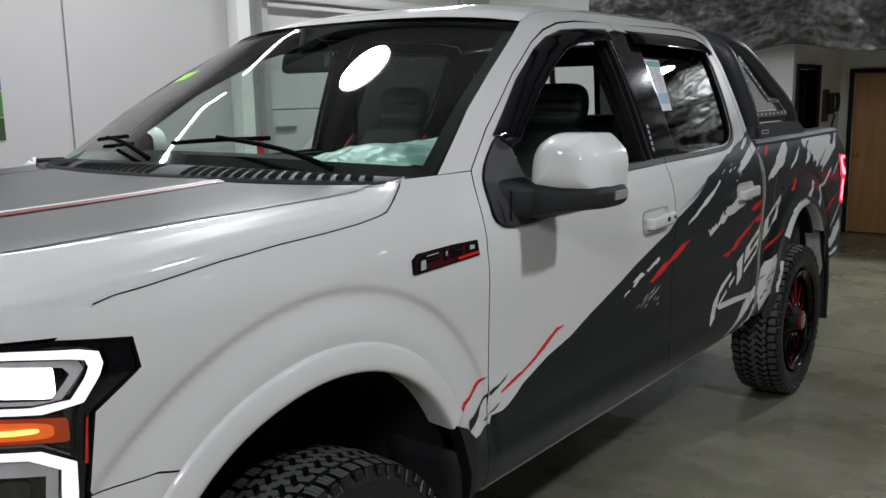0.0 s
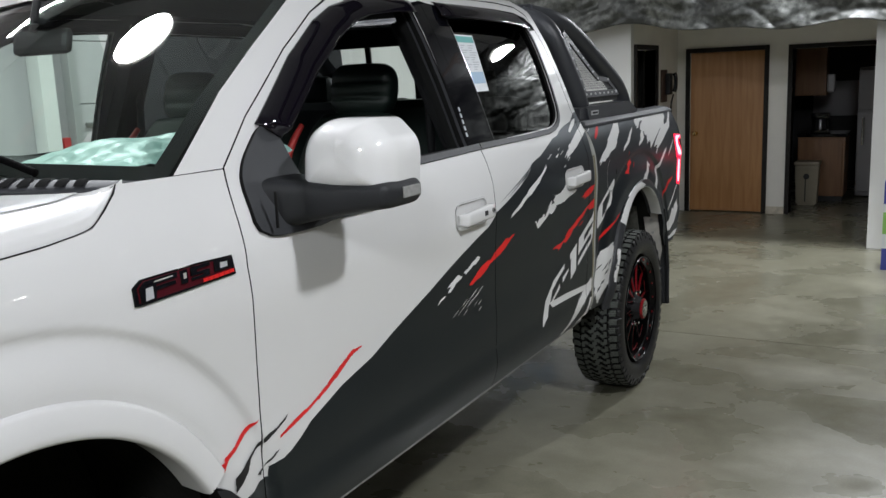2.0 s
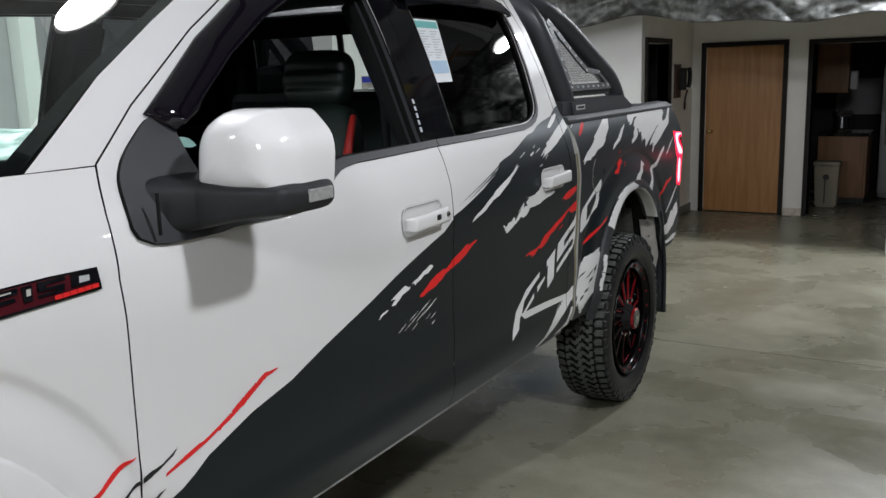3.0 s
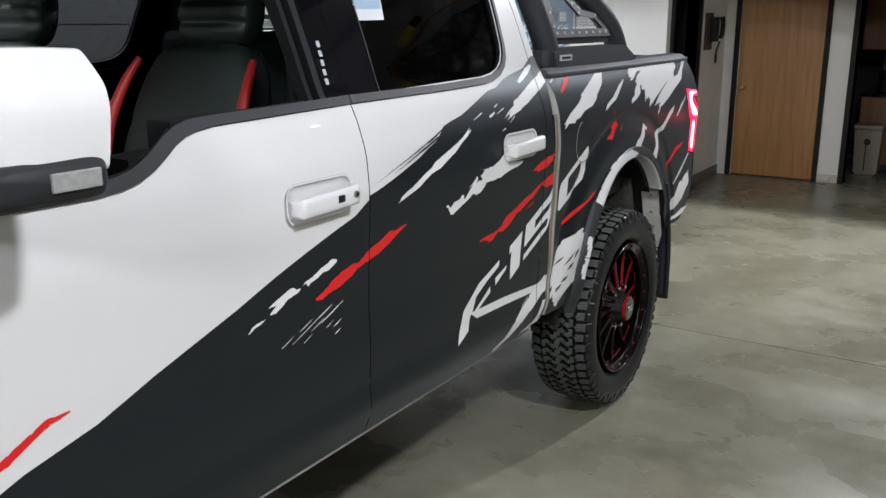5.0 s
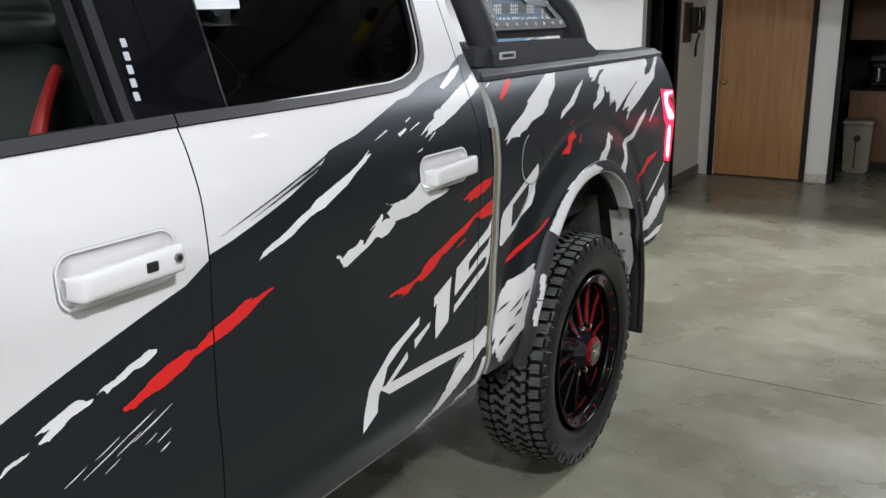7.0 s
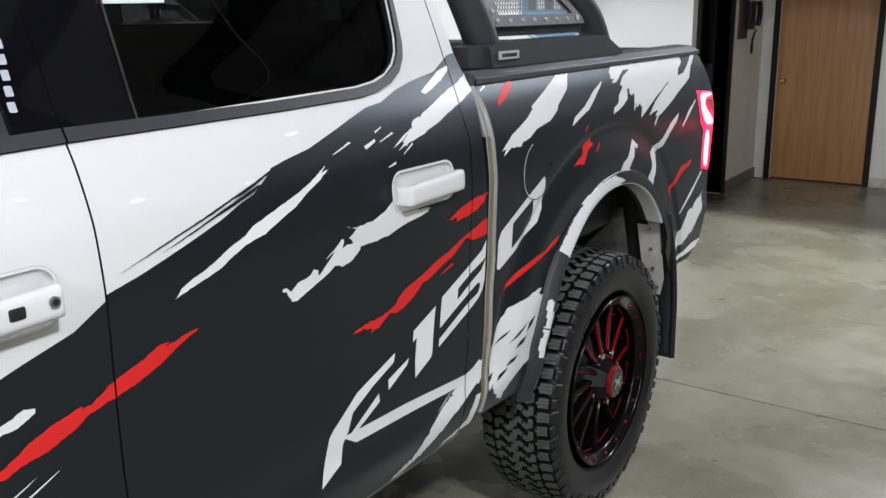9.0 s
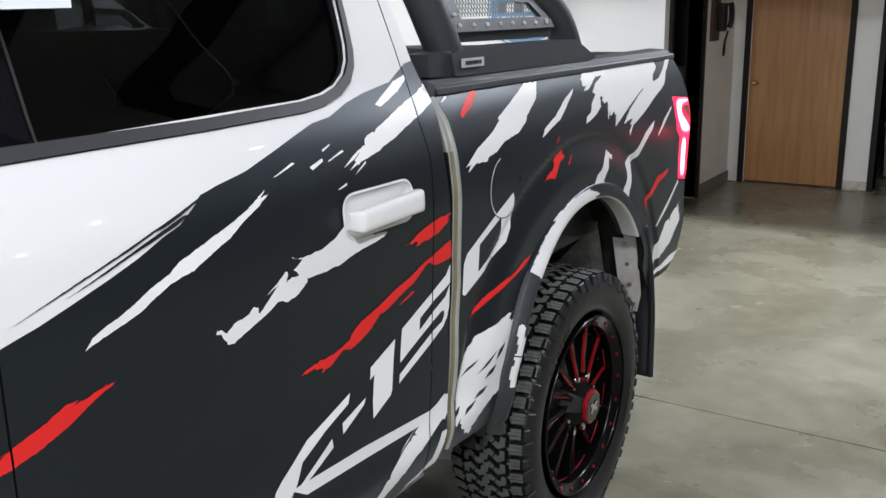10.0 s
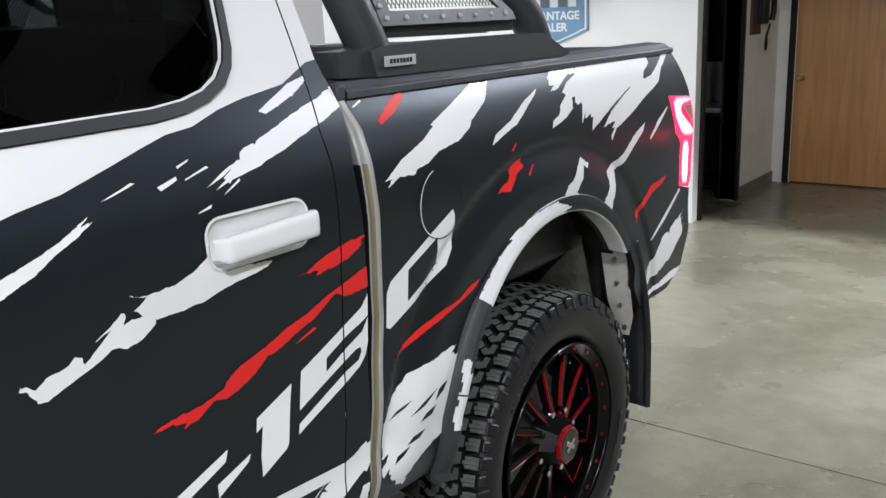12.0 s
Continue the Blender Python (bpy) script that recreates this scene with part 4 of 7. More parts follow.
# the wrap
V_FD = [(0.60, 0.706), (0.629, 0.700), (0.632, 0.724), (0.66, 0.726), (0.684, 0.725), (0.714, 0.734), (0.752, 0.752), (0.796, 0.778), (0.94, 0.826), (1.087, 0.858), (1.219, 0.906), (1.438, 0.977), (1.55, 1.018), (1.653, 1.052), (1.75, 1.082), (1.831, 1.105), (1.91, 1.15), (1.91, 0.4), (0.6, 0.4)]
V_RD = [(1.86, 1.136), (1.893, 1.147), (1.947, 1.160), (1.999, 1.175), (2.061, 1.194), (2.115, 1.212), (2.165, 1.233), (2.196, 1.243), (2.232, 1.266), (2.249, 1.280), (2.264, 1.283), (2.285, 1.288), (2.353, 1.300), (2.445, 1.327), (2.488, 1.340), (2.546, 1.356), (2.599, 1.362), (2.661, 1.382), (2.72, 1.395), (2.818, 1.410), (2.89, 1.443), (3.0, 1.46), (3.0, 0.4), (1.86, 0.4)]
V_FE = [(0.476, 0.692), (0.486, 0.670), (0.508, 0.673), (0.507, 0.696), (0.534, 0.689), (0.565, 0.693), (0.592, 0.703), (0.64, 0.700), (0.64, 0.4), (0.35, 0.4), (0.44, 0.66)]
side_sheet("vinyl_wrap", [V_FD], VINYL, front_door, "satin charcoal vinyl", holes=[pocket_loop(*HANDLE_F)], clips=[DOOR_F], off=0.0016, thick=0.0022)
side_sheet("vinyl_wrap", [V_RD], VINYL, rear_door, "satin charcoal vinyl", holes=[pocket_loop(*HANDLE_R), WIN_R], clips=[DOOR_R], off=0.0016, thick=0.0022)
side_sheet("vinyl_wrap", [V_RD], VINYL, cab_side, "satin charcoal vinyl", clips=[CAB], off=0.0016, thick=0.0022)
side_sheet("vinyl_wrap", [V_FE], VINYL, fender, "satin charcoal vinyl", clips=[FENDER], off=0.0016, thick=0.0022)
side_sheet("vinyl_wrap", [[(2.9, 0.4), (4.8, 0.4), (4.8, 1.5), (2.9, 1.5)]], VINYL, bedside, "satin charcoal vinyl", clips=[BED], off=0.0016, step=0.012, thick=0.0022)

PANELS = {"fender": (fender, FENDER), "front_door": (front_door, DOOR_F), "rear_door": (rear_door, DOOR_R), "cab": (cab_side, CAB), "bedside": (bedside, BED)}
INK = {"white": (WHITEV, "torn white slash"), "red": (REDV, "torn red slash"), "black": (BLACKV, "torn black slash"), "dark": (VINYL, "thin charcoal sliver")}
layer = [0.0]


def put_decal(panel, ink, loop, holes=()):
    ob, clip = PANELS[panel]
    layer[0] = (layer[0] + 0.00012) % 0.0012
    h = list(holes)
    if panel == "rear_door":
        h.append(pocket_loop(*HANDLE_R))
    if panel == "front_door":
        h.append(pocket_loop(*HANDLE_F))
    side_sheet("decal", [loop], INK[ink][0], ob, INK[ink][1], holes=h, clips=[clip], off=0.0026 + layer[0] * 0.4, step=0.012, thick=0)


def torn(loop, rnd, amp=0.0022, step=0.006, lean=(0.9, 0.42)):
    """The loop with a ragged edge, pulled along the slash's lean."""
    q, a = [], 0.0
    for p in dense(loop, step):
        a = 0.45 * a + rnd.uniform(-1, 1) * amp
        k = a + (rnd.random() < 0.10) * rnd.uniform(-3.2, 3.2) * amp
        b = rnd.uniform(-0.3, 0.3) * amp
        q.append((p[0] + lean[0] * k - lean[1] * b, p[1] + lean[1] * k + lean[0] * b))
    return q


def stroke(panel, ink, spine, also=()):
    """A torn brush slash along a spine of (x, z, width), with a ragged outline and split ends."""
    rnd = random.Random(int(spine[0][0] * 997 + spine[-1][1] * 1013))
    p = np.array(spine)
    seg = np.hypot(*np.diff(p[:, :2], axis=0).T)
    s = np.concatenate([[0], np.cumsum(seg)])
    length = s[-1]
    n = max(8, int(length / 0.007))
    t = np.linspace(0, length, n)
    cx, cz, w = (np.interp(t, s, p[:, i]) for i in range(3))
    w = w * 0.76
    wm = w.max()
    dx, dz = np.gradient(cx), np.gradient(cz)
    ln = np.hypot(dx, dz)
    nx, nz = -dz / ln, dx / ln
    up, dn = [], []
    a = b = 0.0
    hold_a = hold_b = 0
    for i in range(n):
        a = 0.86 * a + rnd.uniform(-1, 1) * 0.06
        b = 0.86 * b + rnd.uniform(-1, 1) * 0.06
        ja = a + rnd.uniform(-0.02, 0.02) - (rnd.random() < 0.06) * rnd.uniform(0.1, 0.5)
        jb = b + rnd.uniform(-0.02, 0.02) + (rnd.random() < 0.06) * rnd.uniform(0.1, 0.4)
        sl = rnd.uniform(-0.8, 0.8) * length / n
        wa, wb = max(w[i] / 2 + ja * wm * 0.42, 0.0005), max(w[i] / 2 + jb * wm * 0.42, 0.0005)
        up.append((cx[i] + nx[i] * wa + dx[i] / ln[i] * sl, cz[i] + nz[i] * wa + dz[i] / ln[i] * sl))
        dn.append((cx[i] - nx[i] * wb - dx[i] / ln[i] * sl, cz[i] - nz[i] * wb - dz[i] / ln[i] * sl))
    for pn in (panel, *also):
        put_decal(pn, ink, up + dn[::-1])
    if wm > 0.02 and length > 0.1:
        for _ in range(6):
            i = rnd.choice((0, 1, 2, n - 1, n - 2, n - 3, rnd.randrange(n)))
            q = rnd.choice((-1, 1)) * rnd.uniform(0.1, 0.62) * max(w[i], 0.5 * wm)
            l2, d = rnd.uniform(0.2, 0.55) * min(length, 0.25) * 0.4, (1 if i < n / 2 else -1)
            ux, uz = dx[i] / ln[i], dz[i] / ln[i]
            x0, z0 = cx[i] + nx[i] * q, cz[i] + nz[i] * q
            h = rnd.uniform(0.0012, 0.0036)
            tri = [(x0 + nx[i] * h, z0 + nz[i] * h), (x0 + d * ux * l2 * 0.5 + nx[i] * h * 0.6, z0 + d * uz * l2 * 0.5 + nz[i] * h), (x0 + d * ux * l2, z0 + d * uz * l2),
                   (x0 - nx[i] * h, z0 - nz[i] * h), (x0 - d * ux * l2, z0 - d * uz * l2)]
            put_decal(panel, ink, tri)


def shape(panel, ink, loop, holes=(), rag=0.0, also=()):
    if rag:
        loop = torn(loop, random.Random(int(loop[0][0] * 991 + loop[0][1] * 1009)), rag * 1.5)
    for pn in (panel, *also):
        put_decal(pn, ink, loop, holes)


shape("bedside", "white", [(3.704, 1.368), (3.980, 1.371), (4.282, 1.374), (4.280, 1.352), (4.226, 1.330), (4.208, 1.308), (4.150, 1.30), (4.101, 1.294), (3.996, 1.262), (3.927, 1.236), (3.872, 1.212), (3.849, 1.202), (3.850, 1.228), (3.843, 1.248), (3.822, 1.239),
      (3.818, 1.256), (3.794, 1.228), (3.813, 1.282), (3.789, 1.276), (3.783, 1.299), (3.769, 1.297), (3.761, 1.270), (3.714, 1.251), (3.683, 1.242), (3.645, 1.233), (3.649, 1.250), (3.686, 1.262), (3.701, 1.283), (3.741, 1.305), (3.729, 1.314),
      (3.764, 1.335), (3.829, 1.354), (3.784, 1.354), (3.708, 1.323), (3.675, 1.321), (3.704, 1.336), (3.680, 1.335), (3.678, 1.351)], rag=0.002)
shape("bedside", "white", [(4.140, 1.302), (4.208, 1.310), (4.265, 1.316), (4.350, 1.347), (4.417, 1.376), (4.471, 1.376), (4.355, 1.330), (4.308, 1.294), (4.175, 1.255), (4.098, 1.226), (4.025, 1.201), (3.985, 1.192), (3.958, 1.160), (3.953, 1.174), (3.978, 1.194), (3.959, 1.194), (3.981, 1.211), (3.944, 1.210), (3.913, 1.204), (3.964, 1.242), (4.06, 1.278)], rag=0.002)
shape("bedside", "white", [(3.614, 1.333), (3.593, 1.318), (3.490, 1.263), (3.418, 1.242), (3.373, 1.227), (3.390, 1.248), (3.468, 1.275), (3.550, 1.313)], rag=0.0018)
shape("bedside", "white", [(3.360, 1.368), (3.426, 1.366), (3.389, 1.327), (3.316, 1.290), (3.302, 1.277), (3.254, 1.255), (3.178, 1.243), (3.136, 1.222), (3.101, 1.218), (3.093, 1.208), (3.046, 1.211), (3.006, 1.195), (3.023, 1.212), (3.000, 1.209), (3.051, 1.241), (3.129, 1.269), (3.180, 1.294), (3.172, 1.298), (3.225, 1.318)], rag=0.0018)
shape("bedside", "white", [(3.775, 1.141), (3.819, 1.119), (3.807, 1.109), (3.786, 1.119), (3.775, 1.086), (3.746, 1.055), (3.769, 1.028), (3.721, 1.039), (3.683, 1.056), (3.689, 1.078), (3.720, 1.087), (3.749, 1.118)], rag=0.002)
shape("bedside", "white", [(4.176, 1.188), (4.158, 1.163), (4.099, 1.127), (4.042, 1.087), (3.988, 1.071), (3.992, 1.031), (3.963, 0.990), (3.956, 0.962), (3.893, 0.982), (3.920, 1.009), (3.939, 1.034), (3.934, 1.079), (4.034, 1.115), (4.092, 1.157)], rag=0.002)
shape("bedside", "red", [(3.496, 1.181), (3.490, 1.165), (3.509, 1.161), (3.472, 1.148), (3.452, 1.127), (3.436, 1.111), (3.389, 1.112), (3.405, 1.126), (3.436, 1.136), (3.439, 1.161), (3.470, 1.175)], rag=0.0036)
shape("bedside", "red", [(4.355, 0.994), (4.340, 0.980), (4.252, 0.958), (4.186, 0.921), (4.147, 0.875), (4.139, 0.908), (4.174, 0.936), (4.239, 0.985)], rag=0.003)
shape("bedside", "white", [(3.202, 0.803), (3.196, 0.788), (3.223, 0.784), (3.213, 0.768), (3.225, 0.758), (3.210, 0.739), (3.172, 0.705), (3.187, 0.695), (3.204, 0.728), (3.207, 0.677), (3.193, 0.632), (3.176, 0.618), (3.156, 0.612), (3.123, 0.605), (3.092, 0.595), (3.069, 0.582), (3.047, 0.568), (3.030, 0.554), (3.016, 0.532), (2.988, 0.558), (2.967, 0.589), (2.972, 0.609), (2.957, 0.635), (2.955, 0.699), (2.981, 0.739), (3.012, 0.765), (3.046, 0.788), (3.101, 0.794), (3.152, 0.803)],
      holes=[[(2.985, 0.70), (3.03, 0.715), (3.05, 0.728), (3.01, 0.716)], [(3.04, 0.69), (3.09, 0.705), (3.13, 0.728), (3.08, 0.712)], [(3.07, 0.667), (3.11, 0.672), (3.125, 0.69), (3.09, 0.683)], [(3.03, 0.628), (3.07, 0.632), (3.09, 0.645), (3.05, 0.642)], [(2.99, 0.60), (3.02, 0.61), (3.04, 0.625), (3.0, 0.615)], [(3.12, 0.70), (3.15, 0.715), (3.165, 0.735), (3.135, 0.725)]], rag=0.004)
stroke("bedside", "red", [(3.023, 1.319, 0.014), (3.071, 1.344, 0.026), (3.118, 1.367, 0.017)])
stroke("bedside", "red", [(3.518, 1.136, 0.007), (3.544, 1.159, 0.006)])
stroke("bedside", "red", [(3.452, 1.203, 0.006), (3.470, 1.218, 0.006)])
stroke("bedside", "white", [(4.257, 0.805, 0.009), (4.378, 0.862, 0.024), (4.498, 0.925, 0.018)])
stroke("bedside", "white", [(4.212, 0.668, 0.037), (4.380, 0.748, 0.145), (4.529, 0.802, 0.080)])
stroke("bedside", "white", [(4.242, 0.630, 0.015), (4.440, 0.639, 0.037), (4.576, 0.641, 0.022)])
stroke("bedside", "white", [(4.208, 1.134, 0.013), (4.270, 1.177, 0.020), (4.340, 1.213, 0.008)])
stroke("bedside", "white", [(2.966, 1.355, 0.003), (2.993, 1.365, 0.006)])
shape("bedside", "red", [(3.011, 0.832), (3.035, 0.847), (3.089, 0.872), (3.159, 0.895), (3.221, 0.907), (3.258, 0.924), (3.302, 0.934), (3.282, 0.917), (3.232, 0.900), (3.189, 0.889), (3.138, 0.873), (3.079, 0.852), (3.034, 0.839)], rag=0.0014)
stroke("bedside", "white", [(2.948, 0.595, 0.032), (2.979, 0.615, 0.021)])
shape("bedside", "white", [(2.986, 0.910), (2.990, 0.982), (3.003, 1.004), (3.141, 1.078), (3.210, 1.113), (3.218, 1.099), (3.216, 1.023), (3.192, 0.990), (2.998, 0.904)], holes=[[(3.056, 0.947), (3.059, 1.014), (3.157, 1.062), (3.158, 0.999)]])
stroke("rear_door", "white", [(2.627, 1.275, 0.009), (2.687, 1.300, 0.047), (2.94, 1.380, 0.051)], also=("cab",))
stroke("rear_door", "white", [(2.748, 1.368, 0.013), (2.834, 1.402, 0.026), (2.889, 1.422, 0.005)])
stroke("rear_door", "white", [(2.410, 1.281, 0.002), (2.463, 1.297, 0.006)])
stroke("rear_door", "white", [(2.503, 1.281, 0.010), (2.538, 1.292, 0.007)])
stroke("rear_door", "white", [(2.552, 1.287, 0.003), (2.599, 1.300, 0.005)])
stroke("rear_door", "white", [(2.561, 1.234, 0.002), (2.587, 1.240, 0.006)])
stroke("rear_door", "white", [(2.544, 1.307, 0.005), (2.568, 1.315, 0.003)])
stroke("rear_door", "white", [(2.618, 1.254, 0.002), (2.654, 1.271, 0.005)])
stroke("rear_door", "red", [(2.741, 0.958, 0.003), (2.789, 0.973, 0.009)])
shape("rear_door", "white", [(2.723, 0.887), (2.704, 0.778), (2.698, 0.769), (2.637, 0.740), (2.638, 0.779), (2.649, 0.833), (2.634, 0.826), (2.638, 0.852)])
shape("rear_door", "white", [(2.748, 0.901), (2.871, 0.956), (2.914, 0.976), (2.937, 1.003), (2.937, 0.957), (2.917, 0.947), (2.870, 0.931), (2.814, 0.904), (2.812, 0.877), (2.868, 0.906), (2.914, 0.926), (2.932, 0.951), (2.930, 0.899), (2.921, 0.874), (2.904, 0.856), (2.862, 0.836), (2.730, 0.783), (2.734, 0.802), (2.865, 0.859), (2.901, 0.870), (2.910, 0.885), (2.908, 0.895), (2.896, 0.895), (2.867, 0.883), (2.738, 0.827)], also=("cab",))
stroke("rear_door", "white", [(2.897, 0.781, 0.0012), (2.853, 0.779, 0.002), (2.851, 0.706, 0.0015), (2.856, 0.690, 0.001)])


shape("rear_door", "white", [(2.541, 0.746), (2.541, 0.770), (2.617, 0.795), (2.610, 0.782)])
shape("rear_door", "white", [(2.322, 0.609), (2.350, 0.711), (2.365, 0.726), (2.438, 0.778), (2.570, 0.823), (2.563, 0.803), (2.491, 0.775), (2.423, 0.740), (2.408, 0.703), (2.391, 0.680), (2.385, 0.638)])
shape("rear_door", "white", [(2.417, 0.695), (2.508, 0.751), (2.511, 0.731), (2.436, 0.692)])
shape("rear_door", "white", [(2.389, 0.696), (2.608, 0.689), (2.846, 0.672), (2.93, 0.69), (2.93, 0.65), (2.856, 0.648), (2.626, 0.659), (2.434, 0.666)])
shape("cab", "white", [(2.389, 0.696), (2.608, 0.689), (2.846, 0.672), (2.93, 0.69), (2.93, 0.65), (2.856, 0.648), (2.626, 0.659), (2.434, 0.666)])
stroke("rear_door", "white", [(2.575, 0.510, 0.009), (2.650, 0.532, 0.028), (2.715, 0.574, 0.067), (2.780, 0.610, 0.070), (2.92, 0.668, 0.076)], also=("cab",))
stroke("rear_door", "white", [(2.769, 0.511, 0.006), (2.872, 0.529, 0.043), (2.9, 0.60, 0.026)], also=("cab",))
for sx, sz, ln, wd in ((1.700, 0.868, 0.085, 0.0045), (1.690, 0.883, 0.055, 0.0045), (1.665, 0.858, 0.050, 0.0032), (1.600, 0.846, 0.110, 0.0030), (1.628, 0.870, 0.045, 0.0034), (1.566, 0.848, 0.040, 0.0030), (1.748, 0.846, 0.030, 0.0040), (1.752, 0.826, 0.022, 0.0045), (1.722, 0.852, 0.026, 0.0026), (1.640, 0.838, 0.030, 0.0022)):
    stroke("front_door", "white", [(sx, sz, wd * 0.4), (sx + ln * 0.5, sz + ln * 0.20, wd), (sx + ln, sz + ln * 0.42, wd * 0.3)])

shape("rear_door", "white", [(2.244, 1.060), (2.251, 1.057), (2.265, 1.047), (2.281, 1.060), (2.315, 1.066), (2.326, 1.076), (2.338, 1.072), (2.340, 1.060), (2.357, 1.073), (2.383, 1.097), (2.359, 1.088), (2.384, 1.103), (2.402, 1.117), (2.410, 1.114), (2.407, 1.099), (2.421, 1.104), (2.438, 1.102), (2.424, 1.115), (2.433, 1.120), (2.446, 1.129), (2.417, 1.139), (2.442, 1.131), (2.496, 1.135), (2.536, 1.147), (2.572, 1.169), (2.576, 1.147), (2.595, 1.132), (2.642, 1.131), (2.697, 1.126), (2.687, 1.119), (2.659, 1.113), (2.615, 1.109), (2.589, 1.103), (2.547, 1.093), (2.500, 1.090), (2.459, 1.091), (2.456, 1.083), (2.435, 1.067), (2.410, 1.062), (2.383, 1.068), (2.362, 1.056), (2.335, 1.046), (2.312, 1.038), (2.280, 1.026), (2.266, 1.029), (2.258, 1.040), (2.251, 1.050), (2.240, 1.053)], rag=0.0014)
shape("rear_door", "red", [(2.436, 0.910), (2.447, 0.915), (2.474, 0.918), (2.490, 0.920), (2.530, 0.921), (2.574, 0.933), (2.579, 0.942), (2.611, 0.960), (2.668, 0.975), (2.717, 0.993), (2.768, 1.005), (2.822, 1.025), (2.866, 1.037), (2.930, 1.055), (2.979, 1.067), (2.978, 1.020), (2.929, 1.014), (2.877, 1.010), (2.843, 1.023), (2.788, 0.991), (2.746, 0.979), (2.715, 0.967), (2.690, 0.958), (2.671, 0.957), (2.645, 0.936), (2.607, 0.920), (2.576, 0.913), (2.551, 0.918), (2.519, 0.899), (2.491, 0.895), (2.495, 0.901), (2.473, 0.909)], rag=0.002, also=("cab",))
shape("rear_door", "red", [(2.955, 1.114), (2.920, 1.114), (2.911, 1.097), (2.879, 1.083), (2.834, 1.074), (2.797, 1.072), (2.808, 1.081), (2.757, 1.082), (2.782, 1.087), (2.804, 1.097), (2.841, 1.108), (2.886, 1.117), (2.926, 1.118)], rag=0.003, also=("cab",))
shape("front_door", "red", [(1.684, 0.935), (1.701, 0.941), (1.721, 0.950), (1.746, 0.965), (1.785, 0.979), (1.828, 0.988), (1.846, 0.986), (1.879, 1.004), (1.869, 1.003), (1.912, 1.016), (1.941, 1.025), (1.971, 1.039), (1.991, 1.039), (1.981, 1.032), (2.023, 1.041), (2.055, 1.044), (2.012, 1.027), (1.970, 1.005), (1.930, 0.991), (1.896, 0.982), (1.854, 0.974), (1.835, 0.968), (1.817, 0.957), (1.790, 0.948), (1.769, 0.939), (1.748, 0.939), (1.728, 0.934), (1.707, 0.927), (1.686, 0.929)], rag=0.0018, also=("rear_door",))
shape("front_door", "white", [(1.763, 1.014), (1.761, 1.006), (1.733, 0.994), (1.710, 0.992), (1.690, 0.983), (1.667, 0.977), (1.655, 0.970), (1.649, 0.980), (1.633, 0.975), (1.654, 0.987), (1.668, 0.988), (1.684, 0.995), (1.700, 1.003), (1.727, 1.010), (1.747, 1.020)], rag=0.0018)
shape("front_door", "white", [(1.631, 0.973), (1.627, 0.967), (1.606, 0.962), (1.588, 0.958), (1.574, 0.948), (1.550, 0.936), (1.531, 0.939), (1.541, 0.947), (1.555, 0.956), (1.536, 0.955), (1.528, 0.954), (1.537, 0.960), (1.563, 0.969), (1.577, 0.975), (1.594, 0.981), (1.608, 0.981), (1.621, 0.974)], rag=0.0018)
shape("front_door", "white", [(1.519, 0.933), (1.508, 0.927), (1.483, 0.921), (1.470, 0.914), (1.464, 0.914), (1.477, 0.925), (1.499, 0.931)], rag=0.0014)
shape("rear_door", "white", [(2.378, 1.264), (2.368, 1.254), (2.388, 1.258), (2.356, 1.240), (2.316, 1.221), (2.289, 1.204), (2.265, 1.195), (2.239, 1.184), (2.207, 1.170), (2.164, 1.162), (2.128, 1.147), (2.101, 1.133), (2.075, 1.125), (2.041, 1.116), (2.008, 1.106), (2.020, 1.120), (2.045, 1.131), (2.063, 1.136), (2.089, 1.147), (2.124, 1.164), (2.160, 1.176), (2.183, 1.191), (2.221, 1.202), (2.260, 1.215), (2.297, 1.227), (2.335, 1.242)], rag=0.0014)
shape("rear_door", "dark", [(1.912, 1.1715), (1.975, 1.1915), (2.076, 1.2225), (2.15, 1.2465), (2.199, 1.2615), (2.262, 1.2835), (2.25, 1.2760), (2.199, 1.2560), (2.166, 1.2455), (2.15, 1.2435), (2.102, 1.2270), (2.076, 1.2195), (2.02, 1.2030), (1.975, 1.1895)], rag=0.0006)
shape("rear_door", "dark", [(1.985, 1.1835), (2.06, 1.2080), (2.13, 1.2320), (2.205, 1.2560), (2.215, 1.2550), (2.188, 1.2440), (2.13, 1.2265), (2.105, 1.2200), (2.06, 1.2050)], rag=0.0006)
shape("fender", "red", [(0.425, 0.789), (0.450, 0.802), (0.471, 0.804), (0.472, 0.815), (0.512, 0.827), (0.548, 0.842), (0.580, 0.851), (0.604, 0.851), (0.574, 0.837), (0.546, 0.828), (0.519, 0.818), (0.483, 0.806), (0.468, 0.784), (0.442, 0.777)], rag=0.0014)
shape("fender", "black", [(0.498, 0.730), (0.498, 0.755), (0.516, 0.761), (0.548, 0.775), (0.585, 0.787), (0.614, 0.800), (0.634, 0.809), (0.662, 0.810), (0.692, 0.823), (0.713, 0.833), (0.696, 0.818), (0.661, 0.804), (0.622, 0.791), (0.594, 0.784), (0.565, 0.772), (0.545, 0.751), (0.521, 0.734), (0.497, 0.718)], rag=0.0014, also=("front_door",))
shape("fender", "black", [(0.586, 0.724), (0.619, 0.734), (0.650, 0.753), (0.669, 0.756), (0.643, 0.742), (0.614, 0.730), (0.598, 0.717)], rag=0.0014, also=("front_door",))
stroke("front_door", "red", [(0.673, 0.784, 0.009), (0.735, 0.801, 0.016), (0.80, 0.818, 0.012), (0.87, 0.843, 0.018), (0.93, 0.873, 0.024), (0.99, 0.902, 0.017), (1.035, 0.906, 0.004)])

